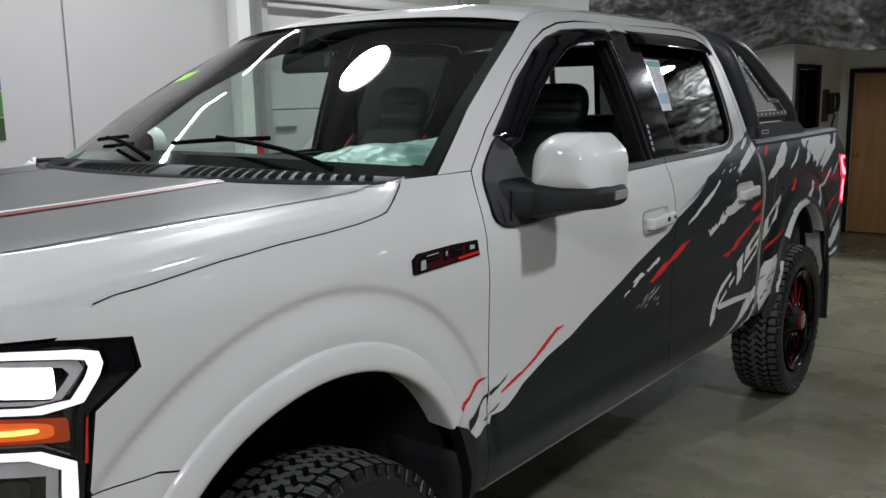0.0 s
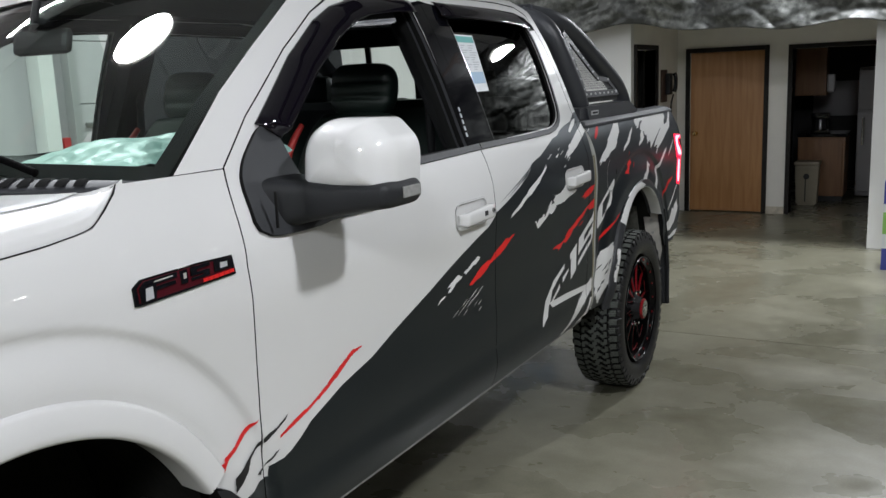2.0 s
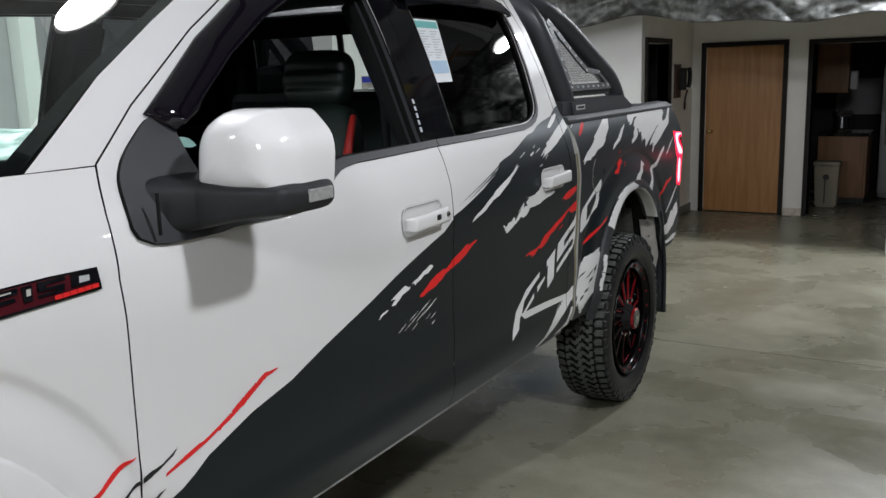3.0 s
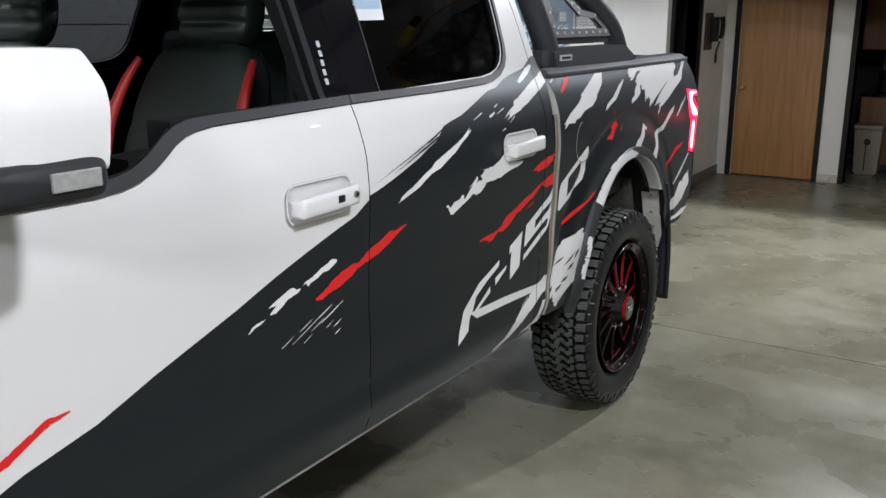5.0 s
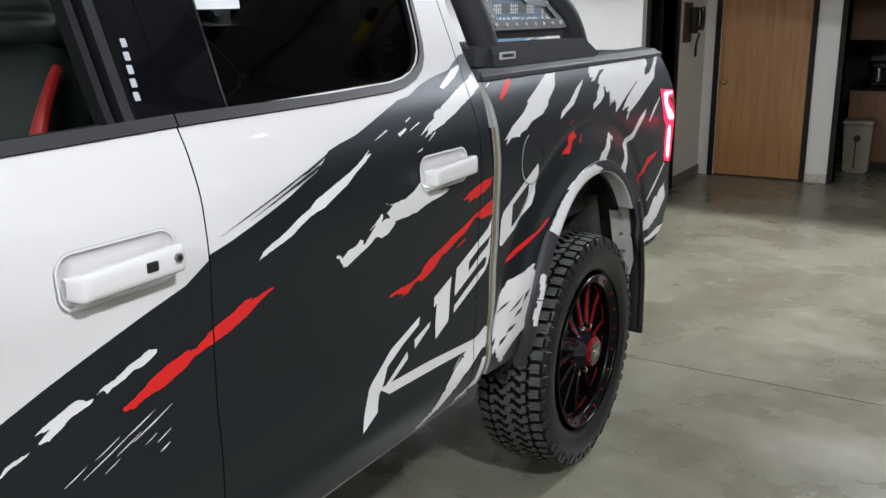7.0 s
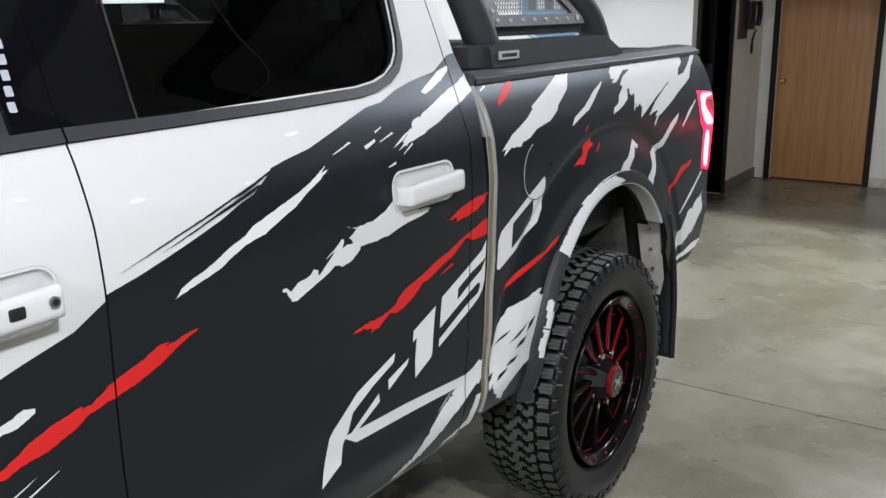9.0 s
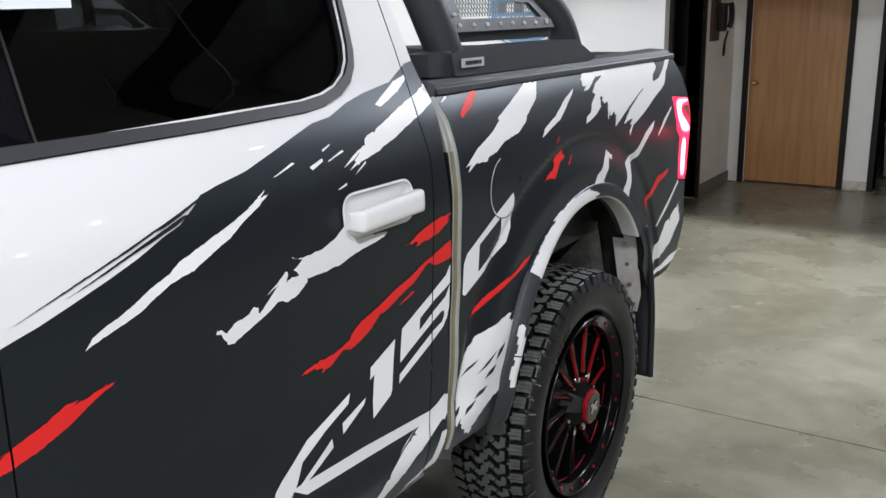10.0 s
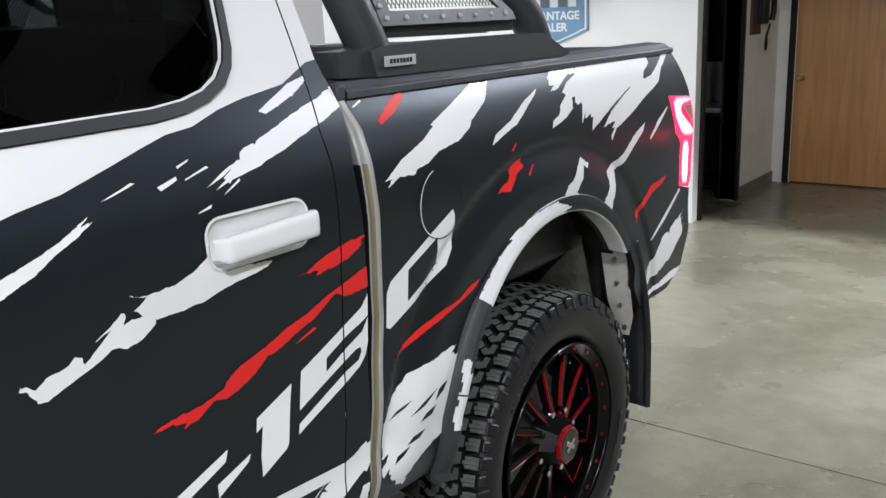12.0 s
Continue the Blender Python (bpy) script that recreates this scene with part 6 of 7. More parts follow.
part("windscreen", grid(screen_fn, 40, 24, flip=True), SCREEN, truck, "clear raked windscreen reflecting the lamps")
bm_band = lambda u0, u1, v0, v1: grid(lambda u, v: screen_fn(u0 + (u1 - u0) * u, v0 + (v1 - v0) * v, -0.003), 24, 6)
for q in ((0.0, 0.022, 0, 1), (0.978, 1.0, 0, 1), (0.02, 0.98, 0.965, 1.0), (0.02, 0.98, 0.0, 0.06)):
    part("screen_border", bm_band(*q), GLOSSBLACK, truck)
part("sensor_patch", bm_band(0.46, 0.54, 0.80, 0.965), GLOSSBLACK, truck)
# lime price lettering as plain bars, high on the passenger's side
for i in range(7):
    u0 = 0.86 + i * 0.014
    part("sticker_bar", grid(lambda u, v: screen_fn(u0 + 0.010 * u, 0.62 + 0.08 * v, 0.002), 2, 3), GREENTXT, truck, "lime green price lettering")

# dark inner trim behind the doors and pillars
for s in (-1, 1):
    for loop, gaps in ((DOOR_F, [WIN_F]), (DOOR_R, [WIN_R]), (CAB, [])):
        side_sheet("inner_trim", [loop], CABIN, truck, "", holes=gaps, off=-0.036, thick=0, step=0.05, sgn=s)

# cowl grille and wipers
def cowl_fn(u, v, lift=0.0):
    k = 2 * u - 1
    a, b = hood_fn(0, 1), screen_fn(u, 0)
    x1 = 0.38 - 0.285 * (1 - k * k)
    p = Vector((x1, k * 0.90, hood_z(0.3, k) * 0.35 + 0.65 * 1.415 + 0.012 * (1 - k * k)))
    return p.lerp(Vector((b.x - 0.004, k * 0.90, b.z - 0.004)), v) + Vector((0, 0, lift + 0.012 * math.sin(v * math.pi)))


cowl = part("cowl", grid(cowl_fn, 40, 6, thick=(0, 0, -0.008)), COWL, truck, "dark plastic cowl grille with slots")
for i in range(46):
    u0 = 0.045 + i * 0.0197
    if 0.36 < u0 < 0.40 or 0.66 < u0 < 0.70:
        continue
    part("slot", grid(lambda u, v: cowl_fn(u0 + 0.011 * u + 0.014 * v, 0.12 + 0.62 * v, 0.003), 1, 4), SLOT, cowl)


def wiper(arm, blade):
    w = part("wiper", tube([screen_fn(u, v, h) for u, v, h in arm], lambda t: 0.009 - 0.003 * t, seg=8), SLOT, truck, "black wiper arm and blade")
    part("blade", tube([screen_fn(u, v, h) for u, v, h in blade], 0.0072, seg=6), SLOT, w)


wiper([(0.14, -0.01, 0.02), (0.20, 0.035, 0.035), (0.255, 0.065, 0.04), (0.39, 0.12, 0.03)], [(0.50, 0.095, 0.016), (0.40, 0.12, 0.018), (0.29, 0.145, 0.016)])
wiper([(0.515, -0.01, 0.02), (0.57, 0.03, 0.035), (0.625, 0.06, 0.04), (0.74, 0.11, 0.03)], [(0.81, 0.115, 0.016), (0.76, 0.12, 0.018), (0.68, 0.135, 0.016)])

# roof
def roof_fn(u, v, drop=0.0):
    k = 2 * u - 1
    b = 1 - k * k
    x0, x1 = 1.195 - 0.14 * b, 2.885 - 0.02 * (1 - b)
    x = x0 + (x1 - x0) * v
    ze = float(np.interp(1.2 + 1.68 * v, [1.20, 1.31, 1.46, 1.7, 2.0, 2.66, 2.80, 2.87, 2.89], [1.884, 1.917, 1.937, 1.949, 1.955, 1.955, 1.94, 1.89, 1.87]))
    w = float(side_w(1.2 + 1.68 * v, ze)) + 0.001
    crown = 0.032 + 0.02 * float(step01(v / 0.3)) - 0.012 * float(step01((v - 0.85) / 0.15))
    return Vector((x, k * w, ze + crown * (1 - k * k * k * k) - drop))


part("roof", grid(roof_fn, 40, 50, flip=True), PAINT, truck, "white roof skin")
part("headliner", grid(lambda u, v: roof_fn(0.03 + 0.94 * u, 0.02 + 0.96 * v, 0.035), 16, 16), HEADLINER, truck)

# back of the cab, with its three-part window
def cab_back(name, y0, y1, z0, z1, m, label="", dx=0.0, th=0.02):
    def fn(u, v):
        z = z0 + (z1 - z0) * v
        x = float(np.interp(z, [0.5, 1.35, 1.75, 1.89], [2.90, 2.905, 2.875, 2.85])) + dx
        w = float(side_w(2.85, z)) - 0.012
        y = y0 + (y1 - y0) * u
        return Vector((x, max(-w, min(w, y)), z))
    return part(name, grid(fn, 12, 8, thick=(-th, 0, 0) if th else None), m, truck, label)


for q in ((-1, 1, 0.5, 1.42), (-1, 1, 1.79, 1.885), (-1, -0.66, 1.42, 1.79), (0.66, 1, 1.42, 1.79)):
    cab_back("cab_back_panel", *q, PAINT, "white rear cab panel")
for y0, y1, gm in ((-0.665, -0.145, TINT), (-0.125, 0.125, CLEAR), (0.145, 0.30, CLEAR), (0.302, 0.665, TINT)):
    cab_back("rear_window_pane", y0, y1, 1.415, 1.795, gm, "tinted rear window pane", 0.004, 0)
for y in (-0.135, 0.135):
    cab_back("window_divider", y - 0.012, y + 0.012, 1.415, 1.795, GLOSSBLACK, "", 0.006, 0.02)
for q in ((-0.9, 0.9, 0.62, 1.43), (-0.9, 0.9, 1.78, 1.87), (-0.9, -0.64, 1.43, 1.78), (0.64, 0.9, 1.43, 1.78)):
    cab_back("rear_trim", *q, CABIN, "", -0.03, 0.015)

# side glass, pillar covers, belt trim, visors
side_sheet("rear_door_glass", [soft_loop([(x + (0.012 if x > 2.4 else -0.10), z + (0.012 if z > 1.6 else -0.012)) for x, z in WIN_R], 1)], TINT, rear_door, "dark privacy glass, shut", off=-0.014, thick=0)
side_sheet("pillar_cover", [[(1.815, 1.372), (1.8866, 1.374), (1.8866, 1.885), (1.815, 1.875)]], GLOSSBLACK, front_door, "gloss black pillar cover", off=0.003, thick=0.01)
side_sheet("pillar_cover", [[(1.8888, 1.374), (2.01, 1.376), (2.025, 1.872), (1.8888, 1.885)]], GLOSSBLACK, rear_door, "gloss black pillar cover", off=0.003, thick=0.01)
# chrome here imitates a bright glint along the channel
side_sheet("window_channel", [[(2.014, 1.378), (2.0185, 1.378), (2.0345, 1.866), (2.030, 1.866)]], CHROME, rear_door, "thin window channel, made chrome for its glint", off=0.004, thick=0.006)
belt_f = [(0.70, 1.272), (1.13, 1.268), (1.185, 1.272), (1.227, 1.281), (1.262, 1.295), (1.295, 1.313), (1.328, 1.333), (1.36, 1.347), (1.395, 1.355), (1.439, 1.360), (1.65, 1.364), (1.885, 1.369), (1.885, 1.389), (1.65, 1.384), (1.428, 1.380), (1.380, 1.378), (1.342, 1.369), (1.310, 1.355), (1.280, 1.338), (1.250, 1.321), (1.216, 1.306), (1.18, 1.297), (1.14, 1.293), (0.70, 1.295)]
side_sheet("belt_trim", [belt_f], GREYPLASTIC, front_door, "dark grey belt moulding", off=0.007, thick=0.012, step=0.02)
belt_r = [(1.889, 1.369), (2.3, 1.372), (2.54, 1.377), (2.60, 1.384), (2.65, 1.397), (2.69, 1.418), (2.716, 1.446), (2.730, 1.478), (2.742, 1.54), (2.754, 1.62), (2.763, 1.71), (2.763, 1.78), (2.753, 1.823), (2.738, 1.842), (2.730, 1.832), (2.742, 1.80), (2.749, 1.76), (2.749, 1.71), (2.740, 1.62), (2.728, 1.545), (2.716, 1.488), (2.703, 1.458), (2.680, 1.433), (2.645, 1.415), (2.60, 1.403), (2.54, 1.396), (2.3, 1.390), (1.889, 1.389)]
side_sheet("belt_trim", [belt_r], GREYPLASTIC, rear_door, "dark grey belt moulding", off=0.007, thick=0.012, step=0.02)


def visor(door_ob, outer, inner_edge, bulge):
    """A smoked rain visor: a bowed band between two lines of (x, z), fixed along the outer one and standing off along the other."""
    t = np.linspace(0, 1, len(outer))

    def fn(u, v):
        e = float(step01(u / 0.04)) * float(step01((1 - u) / 0.03))
        x, z = (float(np.interp(u, t, [p[i] for p in outer])) * (1 - v) + float(np.interp(u, t, [p[i] for p in inner_edge])) * v for i in (0, 1))
        return side_point(x, z, 0.004 + bulge * (0.45 + 0.55 * e) * math.sqrt(max(0.0, 1 - (1 - v) ** 2)))
    part("vent_visor", grid(fn, 90, 12, flip=True, thick=(0, 0.006, 0)), SMOKE, door_ob, "glossy smoked rain visor")


visor(front_door, [(0.790, 1.524), (0.90, 1.603), (1.022, 1.690), (1.20, 1.790), (1.32, 1.838), (1.45, 1.868), (1.60, 1.880), (1.80, 1.886)],
      [(0.846, 1.486), (0.962, 1.568), (1.082, 1.650), (1.244, 1.738), (1.362, 1.789), (1.468, 1.816), (1.62, 1.832), (1.80, 1.838)], 0.036)
visor(rear_door, [(1.985, 1.888), (2.25, 1.889), (2.50, 1.888), (2.66, 1.882), (2.735, 1.866), (2.764, 1.838)],
      [(1.978, 1.834), (2.25, 1.830), (2.48, 1.826), (2.62, 1.820), (2.69, 1.812), (2.738, 1.802)], 0.036)
side_sheet("window_seal", [[(1.795, 1.376), (1.815, 1.378), (1.812, 1.868), (1.792, 1.862)]], GREYPLASTIC, front_door, "grey run channel at the pillar", off=-0.006, thick=0.03)
side_sheet("window_seal", [[(1.77, 1.376), (1.785, 1.376), (1.78, 1.862), (1.765, 1.862)]], PLASTIC, front_door, "", off=-0.02, thick=0.03)
side_sheet("front_door_glass", [soft_loop([(x, z) for x, z in WIN_F], 1)], CLEAR, truck, "clear passenger window", off=-0.014, thick=0, sgn=1)
side_sheet("rear_door_glass", [WIN_R], TINT, truck, "dark privacy glass", off=-0.014, thick=0, sgn=1)

# entry keypad and the window sticker
for i in range(5):
    z0 = 1.502 - i * 0.0215
    x0 = 1.832 - i * 0.0026
    side_sheet("keypad_key", [rounded(x0, x0 + 0.012, z0, z0 + 0.0145, 0.002, 2)], PAPERGREY, front_door, "small grey keypad key", off=0.0045, thick=0, step=0.01)
STK = [(2.048, 1.774), (1.989, 1.562), (2.152, 1.564), (2.205, 1.772)]


def on_sticker(u, v):
    a, b, c, d = STK[1], STK[2], STK[3], STK[0]
    return ((a[0] * (1 - u) + b[0] * u) * (1 - v) + (d[0] * (1 - u) + c[0] * u) * v, (a[1] * (1 - u) + b[1] * u) * (1 - v) + (d[1] * (1 - u) + c[1] * u) * v)


def sticker_patch(u0, u1, v0, v1, m, off, label=""):
    side_sheet("sticker_print", [[on_sticker(u0, v0), on_sticker(u1, v0), on_sticker(u1, v1), on_sticker(u0, v1)]], m, rear_door, label, off=off, thick=0, step=0.03)


side_sheet("window_sticker", [STK], PAPER, rear_door, "white printed price sticker on the glass", off=-0.011, thick=0, step=0.03)
sticker_patch(0.05, 0.95, 0.86, 0.97, PAPERTEAL, -0.0095)
sticker_patch(0.05, 0.95, 0.14, 0.34, PAPERBLUE, -0.0095)
for i in range(11):
    for a, b in ((0.07, 0.30 + 0.1 * ((i * 7) % 3)), (0.56, 0.72 + 0.07 * ((i * 5) % 4))):
        sticker_patch(a, b, 0.38 + i * 0.042, 0.394 + i * 0.042, PAPERGREY, -0.0092)

# door handles in their pockets
def handle(door_ob, q, seam_mat, reach):
    x0, x1, z0, z1 = q
    zc = (z0 + z1) / 2

    def bowl(u, v):
        a, r = 2 * math.pi * u, v
        lp = rounded(x0, x1, z0, z1, 0.028, 5)
        i = u * len(lp)
        p, q2 = lp[int(i) % len(lp)], lp[(int(i) + 1) % len(lp)]
        f = i - int(i)
        x, z = p[0] + (q2[0] - p[0]) * f, p[1] + (q2[1] - p[1]) * f
        cx, cz = (x0 + x1) / 2, zc
        top = max(0.0, (z - cz) / (z1 - cz))
        x, z = cx + (x - cx) * (1 - 0.16 * v * v), cz + (z - cz) * (1 - (0.30 + 0.35 * top) * v * v)
        return side_point(x, z, 0.0056 - 0.0205 * (1 - 0.5 * top) * math.sin(min(v, 1) * math.pi / 2))
    me = grid(bowl, 48, 6)
    n = 49
    bm = bmesh.new()
    bm.from_mesh(me)
    bmesh.ops.remove_doubles(bm, verts=bm.verts, dist=0.0005)
    es = [e for e in bm.edges if e.is_boundary and all(abs(v.co.y) < abs(side_point(v.co.x, v.co.z).y) - 0.002 for v in e.verts)]
    bmesh.ops.holes_fill(bm, edges=es)
    cup = part("handle_pocket", bm, PAINT, door_ob, "white handle pocket", smooth=True)

    def bar(u, v):
        x = x0 + 0.008 + (x1 - x0 + reach) * u
        e = 0.0 if u <= 0 or u >= 1 else min(1.0, (u / 0.05) ** 0.45, ((1 - u) / 0.03) ** 0.45)
        a = 2 * math.pi * v
        h, d = 0.0215 + 0.002 * u, 0.012
        ca, sa = math.cos(a), math.sin(a)
        sq = (abs(ca) ** 4 + abs(sa) ** 4) ** -0.25
        out = 0.004 + 0.024 * e
        z = zc - 0.007 + 0.006 * u
        p = side_point(x, z, out)
        return p + Vector((0, -d * ca * sq * (0.5 + 0.5 * e), h * sa * sq * (0.75 + 0.25 * e)))
    seam = [rounded(x0 - g, x1 + g, z0 - g, z1 + g, 0.028 + g, 5) for g in (0.0048, 0.004)]
    side_sheet("pocket_seam", [seam[0]], seam_mat, cup, "thin seam round the pocket", holes=[seam[1]], off=0.0052, thick=0, step=0.02)
    side_sheet("pocket_bezel", [seam[1]], PAINT, cup, "white pocket bezel", holes=[rounded(x0, x1, z0, z1, 0.028, 5)], off=0.0056, thick=0, step=0.02)
    part("door_handle", grid(bar, 30, 24), PAINT, door_ob, "white pull handle")
    return zc


zc = handle(front_door, HANDLE_F, mat("seam_grey", (0.3, 0.3, 0.3), 0.5), -0.012)
handle(rear_door, HANDLE_R, PAINT, -0.006)
p = side_point(HANDLE_F[1] - 0.078, zc - 0.001, 0.0385)
part("touch_pad", box(p, (0.024, 0.008, 0.018), 0.004), BLACKV, front_door, "black touch sensor")
p = side_point(HANDLE_F[1] - 0.026, zc + 0.002, 0.0395)
part("key_lock", cyl(p, p + Vector((0.0, -0.0055, 0)), 0.0078, seg=18), STEEL, front_door, "bright key lock ring")
part("key_slot", cyl(p, p + Vector((0.0, -0.0065, 0)), 0.0046, seg=14), BLACKV, front_door)

# fuel door and fender badge
ring = [(3.172 + 0.079 * math.cos(a), 1.135 + 0.079 * math.sin(a)) for a in np.linspace(0, 2 * math.pi, 40, endpoint=False)]
ring2 = [(3.172 + 0.0765 * math.cos(a), 1.135 + 0.0765 * math.sin(a)) for a in np.linspace(0, 2 * math.pi, 40, endpoint=False)]
fuel = side_sheet("fuel_door", [ring], BLACKV, bedside, "round flush fuel door", holes=[ring2], off=0.0048, thick=0, step=0.02)
ring3 = [(3.172 + 0.0765 * math.cos(a), 1.135 + 0.0765 * math.sin(a)) for a in np.linspace(1.9, 4.4, 20)] + [(3.172 + 0.0742 * math.cos(a), 1.135 + 0.0742 * math.sin(a)) for a in np.linspace(4.4, 1.9, 20)]
side_sheet("fuel_door_edge", [ring3], WHITEV, fuel, "white worn edge", off=0.0052, thick=0, step=0.02)
bm = bmesh.new()
p = side_point(3.248, 1.142, -0.004)
bmesh.ops.create_uvsphere(bm, u_segments=12, v_segments=8, radius=0.014, matrix=Matrix.Translation(p) @ Matrix.Diagonal((0.7, 0.6, 1.3, 1)))
part("finger_dimple", bm, BLACKV, fuel, smooth=True)

badge = new("badge")
badge.parent = truck
tagged(badge, "black and red block badge on the fender")


def badge_block(loop, m, off, th=0.006, name="badge_block"):
    side_sheet(name, [[(0.275 + u * 0.282, 1.205 + v * 0.052) for u, v in loop]], m, badge, off=off, thick=th, step=0.03)


badge_block([(0.0, 0.0), (0.06, -0.02), (1.0, 0.14), (0.99, 0.95), (0.62, 1.0), (0.08, 0.95), (0.0, 0.70)], GLOSSBLACK, 0.005, 0.005, "badge_base")
badge_block([(0.03, 0.10), (0.08, 0.08), (0.96, 0.22), (0.955, 0.87), (0.62, 0.92), (0.09, 0.88), (0.03, 0.66)], MAROON, 0.0055, 0, "badge_field")
badge_block([(0.045, 0.09), (0.175, 0.13), (0.185, 0.42), (0.37, 0.47), (0.37, 0.60), (0.19, 0.57), (0.19, 0.66), (0.39, 0.70), (0.40, 0.90), (0.10, 0.86), (0.045, 0.66)], GLOSSBLACK, 0.0095)
badge_block([(0.43, 0.36), (0.485, 0.37), (0.495, 0.90), (0.43, 0.88)], GLOSSBLACK, 0.0095)
badge_block([(0.53, 0.40), (0.71, 0.43), (0.72, 0.68), (0.59, 0.68), (0.59, 0.78), (0.73, 0.80), (0.73, 0.93), (0.54, 0.91), (0.53, 0.58), (0.66, 0.58), (0.66, 0.51), (0.53, 0.49)], GLOSSBLACK, 0.0095)
badge_block([(0.77, 0.46), (0.95, 0.48), (0.955, 0.88), (0.78, 0.92)], GLOSSBLACK, 0.0095)
badge_block([(0.82, 0.57), (0.90, 0.58), (0.905, 0.78), (0.83, 0.80)], NAMEPLATE, 0.011, 0, "badge_inset")
badge_block([(0.075, 0.14), (0.15, 0.17), (0.155, 0.62), (0.09, 0.60)], NAMEPLATE, 0.0105, 0, "badge_inset")
badge_block([(0.17, 0.74), (0.35, 0.77), (0.35, 0.82), (0.18, 0.80)], BRACKET, 0.0105, 0, "badge_inset")
badge_block([(0.445, 0.55), (0.475, 0.56), (0.48, 0.78), (0.45, 0.77)], BRACKET, 0.0105, 0, "badge_inset")
for i in range(6):
    u = 0.63 + i * 0.056
    badge_block([(u, 0.20 + i * 0.012), (u + 0.052, 0.21 + i * 0.012), (u + 0.052, 0.36 + i * 0.012), (u, 0.35 + i * 0.012)], REDV, 0.0112, 0, "badge_bar")

# ---- door mirrors ----
def mirror(s):
    m = new("door_mirror")
    m.parent = truck
    tagged(m, "door mirror with a white cap and black base")
    side_sheet("sail", [soft_loop([(0.652, 1.268), (0.93, 1.264), (0.915, 1.30), (0.868, 1.42), (0.848, 1.505), (0.80, 1.528), (0.70, 1.452), (0.664, 1.40)], 2)], GREYPLASTIC, m, "dark grey mirror base", off=0.012, thick=0.03, step=0.02, sgn=s)
    cx, cy, cz = 0.89, 1.125, 1.455

    # the cap's outline seen from ahead: (outwards, up), with a slanted upper outer corner
    edge = soft_loop([(-0.134, -0.100), (-0.12, -0.105), (0.10, -0.105), (0.110, -0.098), (0.112, 0.012), (0.056, 0.070), (0.040, 0.075), (-0.062, 0.076), (-0.114, 0.045), (-0.134, 0.0)], 2)
    lens = np.concatenate([[0], np.cumsum([math.hypot(b[0] - a[0], b[1] - a[1]) for a, b in zip(edge, edge[1:] + edge[:1])])])
    ey, ez = ([p[i] for p in edge + edge[:1]] for i in (0, 1))

    def cap(u, v):
        d = u * lens[-1]
        y, z = float(np.interp(d, lens, ey)), float(np.interp(d, lens, ez))
        if v < 0.7:
            k = math.sin(v / 0.7 * math.pi / 2) ** 0.9
            x = cx - 0.010 - 0.088 * max(0.0, 1 - k ** 3.2) ** 0.6
        else:
            w = (v - 0.7) / 0.3
            k, x = 1 - 0.045 * w * w, cx - 0.010 + 0.112 * w
        zz = -0.002 + (z + 0.002) * k
        return Vector((x + 0.10 * zz + 0.12 * max(0.0, y) * k, s * (cy + y * k), cz + zz))
    part("cap", grid(cap, 96, 40, flip=s > 0), PAINT, m, "glossy white mirror cap")

    st_y = [0.945, 1.00, 1.04, 1.10, 1.17, 1.232, 1.244, 1.246]
    rows = [(0.80, 0.100, 1.332, 0.068), (0.83, 0.082, 1.335, 0.056), (0.858, 0.080, 1.338, 0.049), (0.88, 0.094, 1.342, 0.041), (0.893, 0.095, 1.347, 0.036), (0.898, 0.090, 1.351, 0.031), (0.90, 0.076, 1.352, 0.022), (0.90, 0.002, 1.352, 0.001)]

    def shell(u, v):
        y = st_y[0] + (st_y[-1] - st_y[0]) * u
        ax, hx, az, hz = (float(np.interp(y, st_y, [r[i] for r in rows])) for i in range(4))
        a = 2 * math.pi * v
        sg = lambda t: math.copysign(abs(t) ** 0.45, t)
        return Vector((ax + hx * sg(math.cos(a)), s * y, az + hz * sg(math.sin(a))))
    part("lower_shell", grid(shell, 120, 40), PLASTIC, m, "black lower mirror shell and arm")
    part("fold_joint", tube([(0.70 + 0.0 * k, s * 1.018, 1.29 + 0.085 * k) for k in (0, 0.5, 1)], 0.004, seg=6), SEAL_SHADE, m)
    part("repeater", box((cx + 0.038, s * (cy + 0.1195), 1.353), (0.078, 0.010, 0.027), 0.003), REPEATER, m, "clear side repeater lamp")
    part("mirror_glass", box((cx + 0.100, s * (cy - 0.01), cz - 0.020), (0.006, 0.15, 0.09), 0.003), CHROME, m)


mirror(-1)
mirror(1)

# ---- cabin ----
cab = new("cabin")
cab.parent = truck
tagged(cab, "dark cabin with two-tone seats")
part("dashboard", grid(lambda u, v: Vector((0.36 + 0.60 * v, -0.84 + 1.68 * u, 1.425 + 0.02 * math.sin(v * 3) - 0.25 * max(0, v - 0.85) / 0.15)), 20, 24, thick=(0, 0, -0.05)), CABIN, cab, "black dashboard top")
part("dash_front", box((0.98, 0, 1.10), (0.14, 1.62, 0.42), 0.04), CABIN, cab)
part("cabin_floor", boxes([(0.5, 2.88, -0.82, 0.82, 0.565, 0.60)]), CABIN, cab)
part("console", box((1.35, 0, 0.82), (0.9, 0.3, 0.4), 0.04), CABIN, cab)
